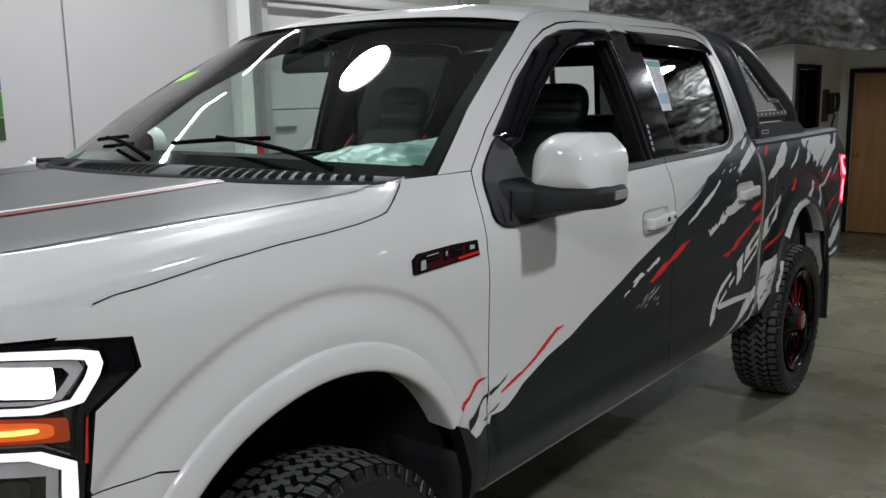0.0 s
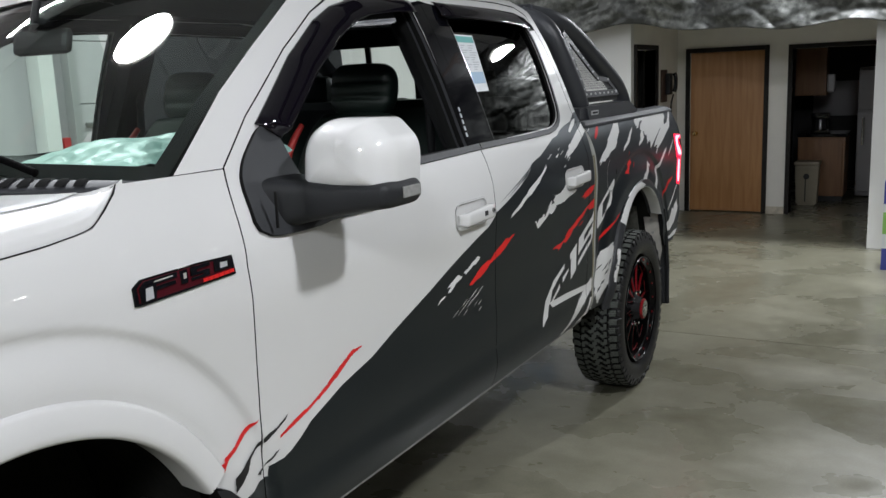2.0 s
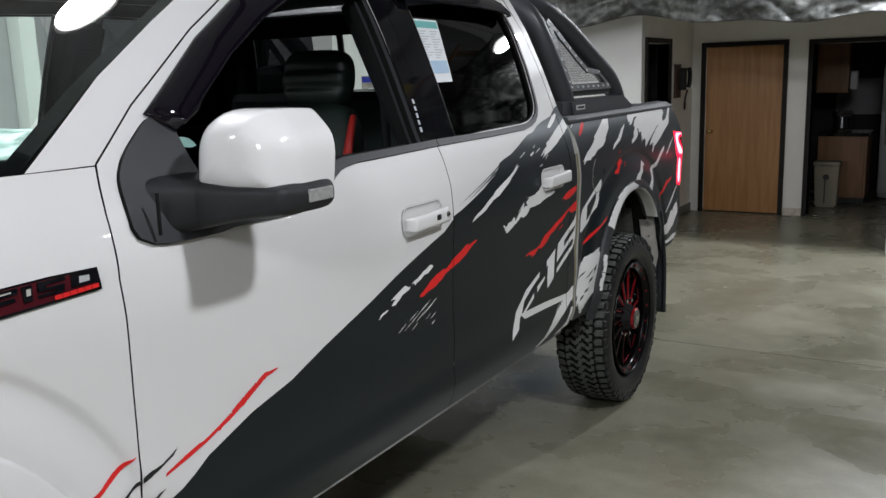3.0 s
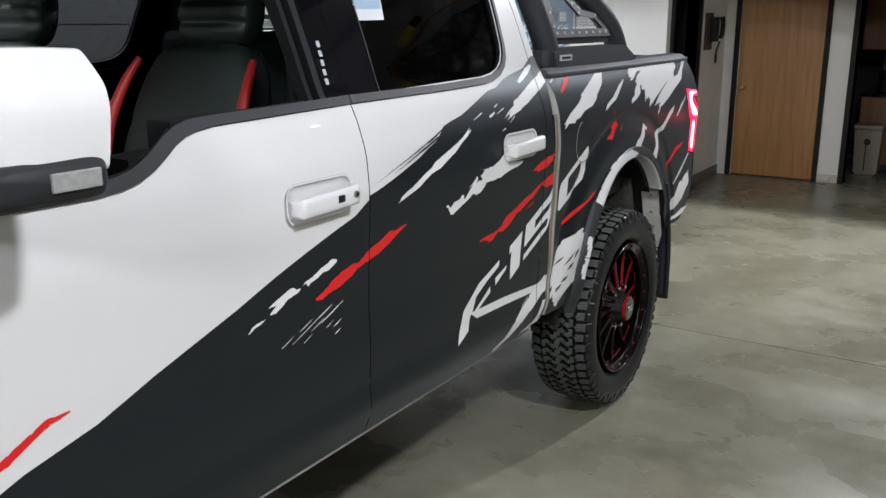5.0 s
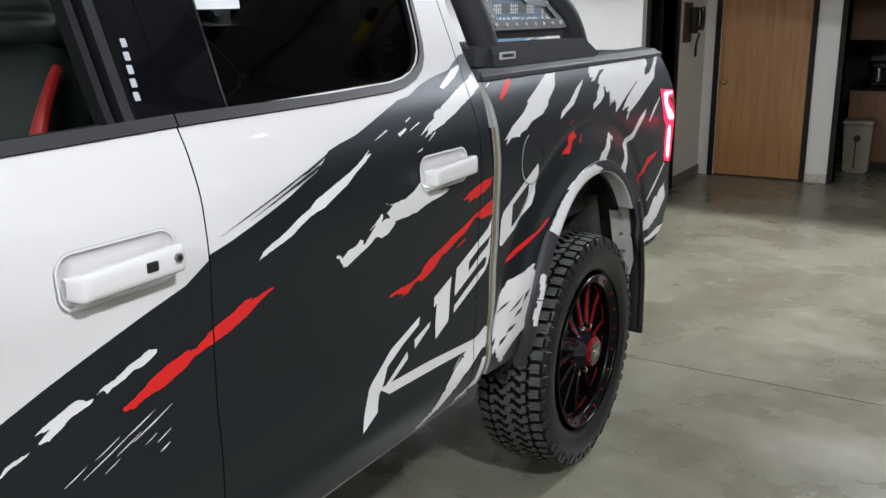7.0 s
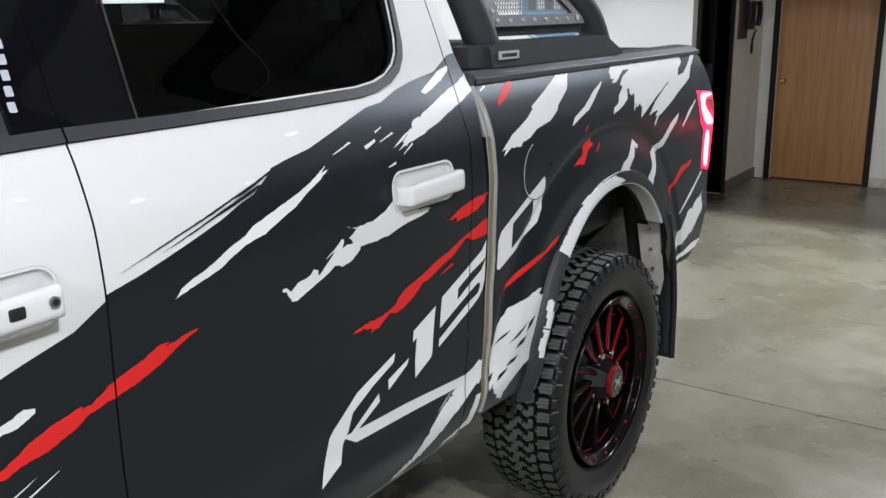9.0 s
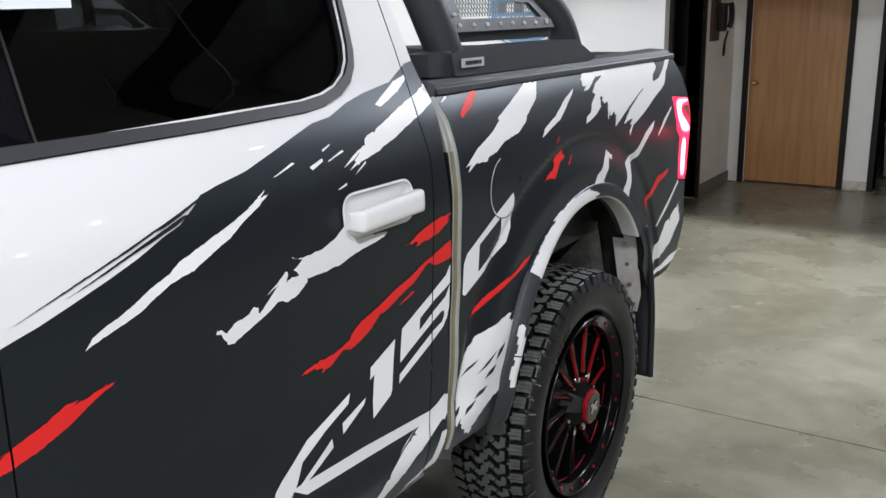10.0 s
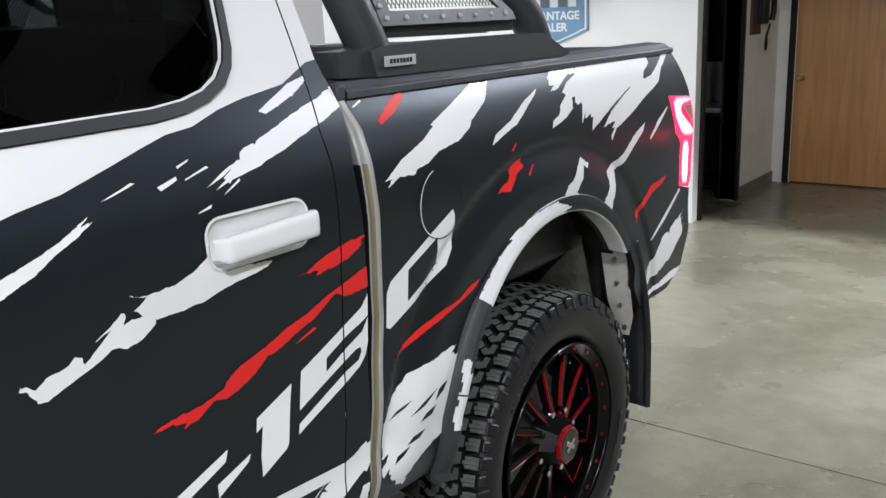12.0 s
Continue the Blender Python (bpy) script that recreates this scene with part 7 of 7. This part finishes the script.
for s in (-1, 1):
    y0, y1 = (-0.95, -0.86) if s < 0 else (0.86, 0.95)
    part("door_card", boxes([(0.66, 1.24, y0, y1, 0.6, 1.272), (1.24, 1.36, y0, y1, 0.6, 1.315), (1.36, 2.83, y0 + 0.02 if s < 0 else y0, y1 if s < 0 else y1 - 0.02, 0.6, 1.372)]), CABIN, cab, "black door card")
    part("belt_strap", tube([(1.93, s * 0.72, 1.80), (1.93, s * 0.74, 1.3), (1.90, s * 0.76, 0.8)], 0.016, seg=6), CABIN, cab)
    part("inner_pillar", box((1.91, s * 0.768, 1.60), (0.13, 0.08, 0.50), 0.02, Matrix.Rotation(s * 0.43, 4, "X")), CABIN, cab)
part("rear_view_mirror", box((0.93, 0.02, 1.77), (0.03, 0.25, 0.075), 0.02, Matrix.Rotation(0.2, 4, "Y")), BLACKV, cab)
part("mirror_stem", cyl((0.90, 0.02, 1.80), (0.93, 0.02, 1.89), 0.012, seg=10), BLACKV, cab)
bm = bmesh.new()
for i in range(28):
    a, b = 2 * math.pi * i / 28, 2 * math.pi * (i + 1) / 28
    q = lambda t: Matrix.Translation((1.16, -0.40, 1.24)) @ Matrix.Rotation(radians(62), 4, "Y") @ Vector((0.185 * math.cos(t), 0.185 * math.sin(t), 0))
    add_cyl(bm, q(a), q(b), 0.016, seg=8)
part("steering_wheel", bm, CABIN, cab, "black steering wheel")
part("wheel_hub", box((1.13, -0.40, 1.23), (0.06, 0.16, 0.13), 0.03, Matrix.Rotation(radians(-28), 4, "Y")), CABIN, cab)
rn = random.Random(2)
part("protective_film", grid(lambda u, v: Vector((0.45 + 0.50 * v, -0.83 + 0.46 * u + 0.05 * math.sin(v * 5), 1.448 + 0.055 * math.sin(u * math.pi) ** 0.8 * math.sin(min(1, v * 1.3) * 1.7) + 0.016 * noise.noise((u * 3, v * 4, 1.0)) + 0.005 * noise.noise((u * 11, v * 17, 4.0)) + 0.003 * math.sin(u * 30 + v * 12))), 70, 50), FILM, cab, "crumpled pale green protective film on the dashboard")


def seat(y, x0=1.30):
    st = new("seat")
    st.parent = truck
    tagged(st, "dark green leather bucket seat with red bolsters")

    def pad(cx, cz, wid, length, thick, tilt, puff, w2=None):
        rot = Matrix.Rotation(tilt, 4, "Y")

        def fn(u, v):
            a = 2 * math.pi * u
            sg = lambda t, e: math.copysign(abs(t) ** e, t)
            l = (v - 0.5) * length
            ww = wid / 2 * (1 if w2 is None else 1 + (w2 - 1) * v) * (1 - 0.12 * (2 * v - 1) ** 8)
            e = math.sin(min(max(v, 0.0), 1.0) * math.pi) ** 0.18 if 0 < v < 1 else 0.0
            yy = sg(math.cos(a), 0.55) * ww * (0.3 + 0.7 * e)
            tt = sg(math.sin(a), 0.7) * thick / 2 * e
            if math.sin(a) > 0:
                tt += puff * (abs(yy) / (wid / 2)) ** 3 * e - 0.008 * math.exp(-((l - length * 0.12) / 0.012) ** 2) - 0.008 * math.exp(-((l + length * 0.18) / 0.012) ** 2)
            p = rot @ Vector((-tt, yy, l))
            return Vector((cx + p.x, y + p.y, cz + p.z))
        return grid(fn, 40, 30)
    part("backrest", pad(x0 + 0.60, 1.18, 0.52, 0.68, 0.15, radians(16), 0.05, 0.86), LEATHER, st, "dark green leather backrest")
    part("seat_base", pad(x0 + 0.24, 0.90, 0.54, 0.56, 0.16, radians(-80), 0.04), LEATHER, st)
    part("headrest", pad(x0 + 0.72, 1.585, 0.29, 0.20, 0.12, radians(12), 0.0), LEATHER, st)
    for s in (-1, 1):
        run = [(x0 + 0.445, y + s * 0.243, 1.00), (x0 + 0.46, y + s * 0.258, 1.12), (x0 + 0.485, y + s * 0.256, 1.21)]
        run += [(x0 + 0.51, y + s * 0.255, 1.29), (x0 + 0.565, y + s * 0.242, 1.40), (x0 + 0.61, y + s * 0.225, 1.46)]
        part("bolster", tube(run, lambda t: 0.027 - 0.017 * t, seg=12), REDLEATHER, st, "narrow red leather bolster")
        part("headrest_post", cyl((x0 + 0.69, y + s * 0.06, 1.47), (x0 + 0.715, y + s * 0.06, 1.56), 0.007, seg=8), CHROME, st)
    return st


seat(-0.395)
seat(0.41, 1.21)
part("rear_bench", boxes([(2.30, 2.78, -0.74, 0.74, 0.78, 0.96)], 0.04), LEATHER, cab)
part("rear_backrest", box((2.76, 0, 1.24), (0.14, 1.46, 0.58), 0.05, Matrix.Rotation(radians(10), 4, "Y")), LEATHER, cab)
for y in (-0.45, 0.0, 0.45):
    part("rear_headrest", box((2.81, y, 1.58 if y else 1.46), (0.1, 0.26, 0.15), 0.04), LEATHER, cab)

# ---- bed, tailgate, bumpers ----
for s in (-1, 1):
    def cap_fn(u, v, s=s):
        x = 2.958 + 1.55 * u
        w = float(side_w(x, 1.36))
        q = [(w - 0.004, 1.370), (w + 0.001, 1.371), (w + 0.001, 1.383), (w - 0.003, 1.3865), (w - 0.012, 1.3875), (w - 0.030, 1.400), (w - 0.09, 1.405), (w - 0.11, 1.398), (w - 0.112, 1.36)]
        i = v * (len(q) - 1)
        a, b = q[int(i)], q[min(int(i) + 1, len(q) - 1)]
        f = i - int(i)
        return Vector((x, s * (a[0] + (b[0] - a[0]) * f), a[1] + (b[1] - a[1]) * f))
    me = grid(cap_fn, 20, 8)
    me.polygons.foreach_set("use_smooth", [False] * len(me.polygons))
    part("bed_rail_cap", me, CAPGREY, truck, "black plastic bed rail cap")
    wc = float(side_w(2.958, 1.36))
    part("cap_end", box((2.949, s * (wc - 0.056), 1.384), (0.022, 0.108, 0.032), 0.006), CAPGREY, truck)
    part("bumper_end", box((4.625, s * 0.915, 0.865), (0.075, 0.07, 0.085), 0.02), PLASTIC, truck, "black bumper end cap")
    part("cross_beam", box((3.93, s * 0.70, 0.905), (0.42, 0.10, 0.10), 0.012), UNDER, truck, "dark cross beam in the wheel well")
    part("beam_plate", box((3.95, s * 0.755, 0.80), (0.36, 0.012, 0.10), 0.006), FRAMEGREY, truck)
    part("bump_rod", cyl((3.52, s * 0.83, 0.62), (3.56, s * 0.80, 1.02), 0.022, seg=14), BLACKV, truck, smooth=True)
    part("bed_inner_wall", boxes([(2.98, 4.5, s * 0.80 - 0.03, s * 0.80 + 0.03, 0.80, 1.358)]), BARPAINT, truck, "black bed liner wall")
    def flange(u, v, s=s):
        z = 0.53 + 0.845 * v
        x = float(np.interp(z, [0.525, 0.582, 0.769, 0.936, 1.068, 1.204, 1.312, 1.358, 1.38], [2.94, 2.947, 2.967, 2.982, 2.978, 2.974, 2.971, 2.956, 2.950]))
        w = float(side_w(x, z))
        q = [(0.004, 0.0006), (-0.006, 0.001), (-0.0085, -0.004), (-0.010, -0.010), (-0.019, -0.011), (-0.021, -0.006), (-0.0265, -0.007), (-0.027, -0.014), (0.0, -0.12)]
        i = u * (len(q) - 1)
        p0, p1 = q[int(i)], q[min(int(i) + 1, len(q) - 1)]
        f = i - int(i)
        fill = float(step01((z - 1.235) / 0.03))
        dep = p0[1] + (p1[1] - p0[1]) * f
        return Vector((x + p0[0] + (p1[0] - p0[0]) * f, s * (w + dep + (max(dep, -0.005) - dep) * fill * (i < 6.5)), z))
    me = grid(flange, 8, 60)
    for fm in (PRIMER, OLIVE, SEAL_SHADE):
        me.materials.append(fm)
    me.polygons.foreach_set("material_index", [(0 if j > 50 else m) for j in range(60) for m in (0, 0, 1, 1, 1, 0, 2, 2)])
    part("bed_front_flange", me, None, truck, "bare grey-green bed front flange")
part("bed_floor", boxes([(2.97, 4.56, -0.80, 0.80, 0.78, 0.82)]), BARPAINT, truck, "black bed liner floor")
part("bed_front_wall", boxes([(2.962, 2.99, -0.86, 0.86, 0.60, 1.36)], 0.004), BARPAINT, truck)
gate = part("tailgate", boxes([(4.50, 4.575, -0.78, 0.78, 0.80, 1.355)], 0.015), PAINT, truck, "white tailgate")
part("tailgate_cap", box((4.535, 0, 1.372), (0.09, 1.56, 0.035), 0.012), PLASTIC, gate)
part("tailgate_handle", box((4.582, 0, 1.20), (0.02, 0.3, 0.08), 0.01), BLACKV, gate)
part("rear_bumper", tube([(4.52, -0.84, 0.66), (4.60, -0.82, 0.66), (4.70, -0.66, 0.66), (4.72, 0.0, 0.66), (4.70, 0.66, 0.66), (4.60, 0.82, 0.66), (4.52, 0.84, 0.66)], 0.085, seg=14), CHROME, truck, "chrome rear bumper")
part("bumper_step", box((4.66, 0, 0.745), (0.12, 1.3, 0.03), 0.008), PLASTIC, truck)
part("front_bumper", tube([(-0.80, -0.80, 0.64), (-0.86, -0.66, 0.64), (-0.93, -0.3, 0.64), (-0.94, 0.0, 0.64), (-0.93, 0.3, 0.64), (-0.86, 0.66, 0.64), (-0.80, 0.80, 0.64)], 0.12, seg=16), PAINT, truck, "white front bumper")
grille = part("grille", boxes([(-0.90, -0.84, -0.56, 0.56, 0.80, 1.23)], 0.03), PLASTIC, truck, "black front grille")
for i in range(4):
    part("grille_bar", box((-0.905, 0, 0.86 + i * 0.105), (0.03, 1.08, 0.03), 0.008), GLOSSBLACK, grille)
part("radiator_panel", boxes([(-0.83, -0.80, -0.62, 0.62, 0.5, 1.23)]), UNDER, truck)

# ---- lamps ----
def inset(loop, d):
    """The loop drawn in by d."""
    area = sum(a[0] * b[1] - b[0] * a[1] for a, b in zip(loop, loop[1:] + loop[:1]))
    k, q = (1 if area > 0 else -1), []
    for i, p in enumerate(loop):
        a, b = Vector(loop[i - 1]), Vector(loop[(i + 1) % len(loop)])
        u, v = (Vector(p) - a).normalized(), (b - Vector(p)).normalized()
        n = Vector((-u.y - v.y, u.x + v.x)) * k
        n = n.normalized() * d / max(0.45, n.length / 2)
        q.append((p[0] + n.x, p[1] + n.y))
    return q


def fanned(loop):
    """The lamp's inner outlines, which rise a little towards the grille."""
    return [(x, z + 0.17 * max(0.0, -0.6 - x) * min(1.0, max(0.2, (1.235 - z) / 0.1))) for x, z in loop]


for s in (-1, 1):
    HL = [(-0.86, 1.238), (-0.70, 1.236), (-0.612, 1.231), (-0.49, 1.216), (-0.484, 1.162), (-0.570, 1.092), (-0.586, 0.944), (-0.58, 0.855), (-0.86, 0.86)]
    hl = side_sheet("headlamp", [HL], GLOSSBLACK, truck, "lit headlamp with a white running-light frame", off=-0.045, thick=0.01, step=0.02, sgn=s)
    side_sheet("housing_rim", [HL], GLOSSBLACK, hl, "gloss black housing", holes=[[(-0.90, 1.226), (-0.70, 1.226), (-0.612, 1.221), (-0.528, 1.208), (-0.522, 1.168), (-0.584, 1.090), (-0.592, 1.0), (-0.590, 0.875), (-0.90, 0.868)]], off=-0.010, thick=0.03, step=0.02, sgn=s)
    side_sheet("running_light", [fanned(soft_loop([(-0.86, 1.222), (-0.70, 1.222), (-0.545, 1.208), (-0.536, 1.172), (-0.586, 1.098), (-0.86, 1.088), (-0.86, 1.102), (-0.606, 1.110), (-0.562, 1.172), (-0.570, 1.194), (-0.70, 1.206), (-0.86, 1.206)], 1))], DRL, hl, "glowing white frame", off=-0.014, thick=0.022, step=0.02, sgn=s)
    side_sheet("frame_bevel", [fanned([(-0.86, 1.200), (-0.70, 1.200), (-0.574, 1.190), (-0.566, 1.172), (-0.612, 1.112), (-0.86, 1.104), (-0.86, 1.112), (-0.622, 1.119), (-0.590, 1.166), (-0.60, 1.180), (-0.70, 1.188), (-0.86, 1.19)])], LENSGREY, hl, "frosted grey bevel", off=-0.026, thick=0.012, step=0.02, sgn=s)
    side_sheet("reflector", [fanned([(-0.86, 1.19), (-0.70, 1.188), (-0.60, 1.180), (-0.590, 1.166), (-0.622, 1.119), (-0.86, 1.112)])], GLOSSBLACK, hl, off=-0.040, thick=0, step=0.02, sgn=s)
    side_sheet("beam", [fanned(rounded(-0.705, -0.612, 1.122, 1.186, 0.012, 4))], BEAM, hl, "dazzling projector", off=-0.030, thick=0.006, step=0.02, sgn=s)
    side_sheet("beam", [fanned(rounded(-0.83, -0.722, 1.118, 1.176, 0.012, 4))], BEAM, hl, "dazzling projector", off=-0.030, thick=0.006, step=0.02, sgn=s)
    side_sheet("reflector_shine", [fanned([(-0.655, 1.150), (-0.648, 1.176), (-0.628, 1.172), (-0.625, 1.150), (-0.64, 1.128), (-0.66, 1.128)])], LENSDARK, hl, off=-0.036, thick=0, step=0.02, sgn=s)
    side_sheet("indicator", [fanned(soft_loop([(-0.86, 1.084), (-0.612, 1.088), (-0.600, 1.088), (-0.597, 1.045), (-0.606, 1.041), (-0.86, 1.033)], 1))], AMBERDIM, hl, "amber indicator lens", off=-0.022, thick=0.01, step=0.02, sgn=s)
    side_sheet("indicator_glow", [fanned(soft_loop([(-0.86, 1.077), (-0.66, 1.080), (-0.622, 1.076), (-0.622, 1.052), (-0.66, 1.046), (-0.86, 1.040)], 2))], AMBER, hl, "lit amber indicator", off=-0.020, thick=0, step=0.02, sgn=s)
    side_sheet("indicator_core", [fanned(soft_loop([(-0.86, 1.068), (-0.70, 1.064), (-0.645, 1.070), (-0.645, 1.060), (-0.70, 1.054), (-0.86, 1.050)], 2))], AMBERCORE, hl, off=-0.018, thick=0, step=0.02, sgn=s)
    side_sheet("lower_frame", [fanned(soft_loop([(-0.86, 1.020), (-0.592, 1.028), (-0.594, 0.90), (-0.60, 0.89), (-0.86, 0.88), (-0.86, 0.90), (-0.622, 0.905), (-0.616, 1.011), (-0.86, 1.005)], 1))], DRL, hl, "glowing white frame", off=-0.014, thick=0.022, step=0.02, sgn=s)
    side_sheet("lower_bevel", [fanned([(-0.86, 1.005), (-0.616, 1.011), (-0.622, 0.905), (-0.86, 0.90), (-0.86, 0.912), (-0.640, 0.915), (-0.636, 0.976), (-0.86, 0.973)])], LENSGREY, hl, "", off=-0.026, thick=0.012, step=0.02, sgn=s)
    side_sheet("lower_reflector", [fanned(rounded(-0.70, -0.655, 0.93, 0.965, 0.01, 3))], LENSDARK, hl, off=-0.038, thick=0, step=0.02, sgn=s)
    side_sheet("clear_lens", [[(-0.90, 1.226), (-0.70, 1.226), (-0.612, 1.221), (-0.528, 1.208), (-0.522, 1.168), (-0.584, 1.090), (-0.592, 1.0), (-0.590, 0.875), (-0.90, 0.868)]], LENSCLEAR, hl, "clear outer lens", off=-0.011, thick=0, step=0.02, sgn=s)
    side_sheet("marker", [[(-0.580, 1.085), (-0.576, 1.09), (-0.580, 1.0), (-0.586, 1.0)]], MARKER, hl, "red side marker", off=-0.002, thick=0, step=0.02, sgn=s)

    TL = [(4.368, 1.246), (4.410, 1.135), (4.440, 1.112), (4.474, 1.092), (4.497, 0.936), (4.596, 0.916), (4.612, 0.95), (4.602, 1.10), (4.585, 1.19), (4.560, 1.230)]
    tl = side_sheet("tail_lamp", [TL], TAIL, truck, "lit red tail lamp", off=-0.001, thick=0.05, step=0.02, sgn=s)
    for bar_loop in ([(4.392, 1.239), (4.550, 1.229), (4.560, 1.210), (4.470, 1.208), (4.462, 1.184), (4.582, 1.122), (4.586, 1.094), (4.484, 1.106), (4.412, 1.165)], [(4.488, 1.090), (4.554, 1.083), (4.572, 0.930), (4.508, 0.943)]):
        side_sheet("light_bar", [soft_loop(bar_loop, 1)], TAILMID, tl, "glowing light bar", off=0.003, thick=0.002, step=0.02, sgn=s)
        side_sheet("light_core", [soft_loop(inset(bar_loop, 0.0075), 1)], TAILCORE, tl, "white-hot light core", off=0.0045, thick=0, step=0.02, sgn=s)
    side_sheet("dim_lens", [[(4.478, 1.204), (4.562, 1.202), (4.575, 1.135)]], TAILDARK, tl, "unlit red lens", off=0.004, thick=0, step=0.02, sgn=s)
    part("tail_lamp_back", boxes([(4.50, 4.59, s * 0.86 - 0.08, s * 0.86 + 0.08, 0.93, 1.21)], 0.01), TAILDARK, tl)

# ---- sport bar over the bed ----
bar = new("sport_bar")
bar.parent = truck
tagged(bar, "satin black bed sport bar with mesh side panels")
BAR_R = 0.045
for s in (-1, 1):
    base = [(3.078, 1.402), (3.80, 1.398), (3.85, 1.404), (3.852, 1.410), (3.735, 1.463), (3.11, 1.463), (3.066, 1.454)]
    part("base_rail", prism(base, 0.10, lambda u, v, d, s=s: Vector((u, s * (0.935 - d - 0.15 * max(0, v - 1.42)), v))), BARPAINT, bar, "black base rail with a small plate")
    part("front_foot", prism([(2.985, 1.406), (3.085, 1.402), (3.085, 1.46), (2.985, 1.456)], 0.07, lambda u, v, d, s=s: Vector((u, s * (0.922 - d), v))), BARPAINT, bar)
    part("skirt", prism([(3.155, 1.503), (3.66, 1.503), (3.655, 1.474), (3.155, 1.476)], 0.006, lambda u, v, d, s=s: Vector((u, s * (0.878 + d), v))), BLACKV, bar, "black lower skirt")
    part("backing_sheet", prism([(3.12, 1.474), (3.62, 1.470), (3.60, 1.492), (3.12, 1.498)], 0.003, lambda u, v, d, s=s: Vector((u, s * (0.83 + d), v))), PAPER, bar, "white sheet behind the base rail")
    part("name_plate", box((3.148, s * 0.9375, 1.431), (0.098, 0.004, 0.021), 0.001), NAMEPLATE, bar, "small bright name plate")
    for k in range(7):
        part("plate_bar", box((3.116 + k * 0.0105, s * 0.9400, 1.431), (0.007, 0.002, 0.009)), BLACKV, bar)
    part("rear_leg", tube([(3.785, s * 0.875, 1.43), (3.757, s * 0.866, 1.50), (3.69, s * 0.855, 1.565), (3.52, s * 0.83, 1.66), (3.31, s * 0.79, 1.79), (3.15, s * 0.75, 1.868), (3.02, s * 0.66, 1.895)], BAR_R, seg=18), BARPAINT, bar, "thick black tube")
    part("front_leg", tube([(3.13, s * 0.875, 1.44), (3.09, s * 0.86, 1.54), (3.03, s * 0.81, 1.72), (3.0, s * 0.76, 1.84), (3.0, s * 0.64, 1.89)], BAR_R, seg=18), BARPAINT, bar, "thick black tube")

    def at(u, v, d, s=s):
        return Vector((u, s * (0.905 - 0.30 * (v - 1.44) + d), v))
    outer = [(3.15, 1.50), (3.66, 1.50), (3.655, 1.52), (3.56, 1.59), (3.42, 1.60), (3.36, 1.64), (3.125, 1.815), (3.095, 1.80)]
    inner_l = [(3.185, 1.53), (3.60, 1.53), (3.545, 1.568), (3.41, 1.575), (3.34, 1.618), (3.143, 1.765)]
    cx_, cz_ = 3.3, 1.62
    bm = bmesh.new()
    o1 = [bm.verts.new(at(u, v, 0.006)) for u, v in outer]
    o2 = [bm.verts.new(at(u, v, -0.004)) for u, v in outer]
    ii = inner_l + [inner_l[-1]] * 2
    idx = [0, 1, 1, 2, 3, 4, 5, 5]
    i1 = [bm.verts.new(at(u, v, 0.006)) for u, v in inner_l]
    i2 = [bm.verts.new(at(u, v, -0.004)) for u, v in inner_l]
    n = len(outer)
    for a in range(n):
        b = (a + 1) % n
        p, q = idx[a], idx[b]
        for ring_o, ring_i in ((o1, i1), (o2, i2)):
            bm.faces.new((ring_o[a], ring_o[b], ring_i[q], ring_i[p]) if p != q else (ring_o[a], ring_o[b], ring_i[p]))
        bm.faces.new((o1[a], o1[b], o2[b], o2[a]))
        if p != q:
            bm.faces.new((i1[p], i1[q], i2[q], i2[p]))
    frame_ob = part("panel_frame", bm, BARPAINT, bar, "black riveted panel frame")
    # diamond mesh in the panel
    bm = bmesh.new()
    for dirn in (1, -1):
        for k in range(-60, 90):
            c = 3.1 + k * 0.0135
            pts = []
            for j in range(0, 61):
                z = 1.525 + j * 0.005
                x = c + dirn * (z - 1.53) * 0.62
                pts.append((x, z))
            ok = inside(np.array(pts), inner_l)
            run = None
            for j, f in enumerate(list(ok) + [False]):
                if f and run is None:
                    run = j
                if not f and run is not None:
                    if j - run > 1:
                        a, b = pts[run], pts[j - 1]
                        w = 0.0024
                        vs = [bm.verts.new(at(a[0] - w, a[1], 0.001 * dirn)), bm.verts.new(at(a[0] + w, a[1], 0.001 * dirn)), bm.verts.new(at(b[0] + w, b[1], 0.001 * dirn)), bm.verts.new(at(b[0] - w, b[1], 0.001 * dirn))]
                        bm.faces.new(vs)
                    run = None
    part("mesh_infill", bm, MESHGREY, bar, "grey diamond mesh")
    for a, b, k in (((3.17, 1.515), (3.62, 1.515), 8), ((3.62, 1.52), (3.55, 1.58), 2), ((3.40, 1.588), (3.14, 1.785), 7), ((3.158, 1.54), (3.115, 1.78), 6)):
        for q in range(k):
            f = q / max(1, k - 1)
            u, v = a[0] + (b[0] - a[0]) * f, a[1] + (b[1] - a[1]) * f
            part("rivet", cyl(at(u, v, 0.006), at(u, v, 0.011), 0.0065, 0.004, seg=8), NAMEPLATE, bar)
part("cross_bar", tube([(3.02, -0.67, 1.895), (3.02, 0, 1.90), (3.02, 0.67, 1.895)], BAR_R, seg=18, rounds=0), BARPAINT, bar, "thick black cross tube")
part("cross_bar", tube([(3.0, -0.65, 1.89), (3.0, 0, 1.89), (3.0, 0.65, 1.89)], BAR_R * 0.8, seg=14, rounds=0), BARPAINT, bar)
part("tie_bar", box((3.55, 0, 1.44), (0.05, 1.66, 0.03), 0.008), BARPAINT, bar)
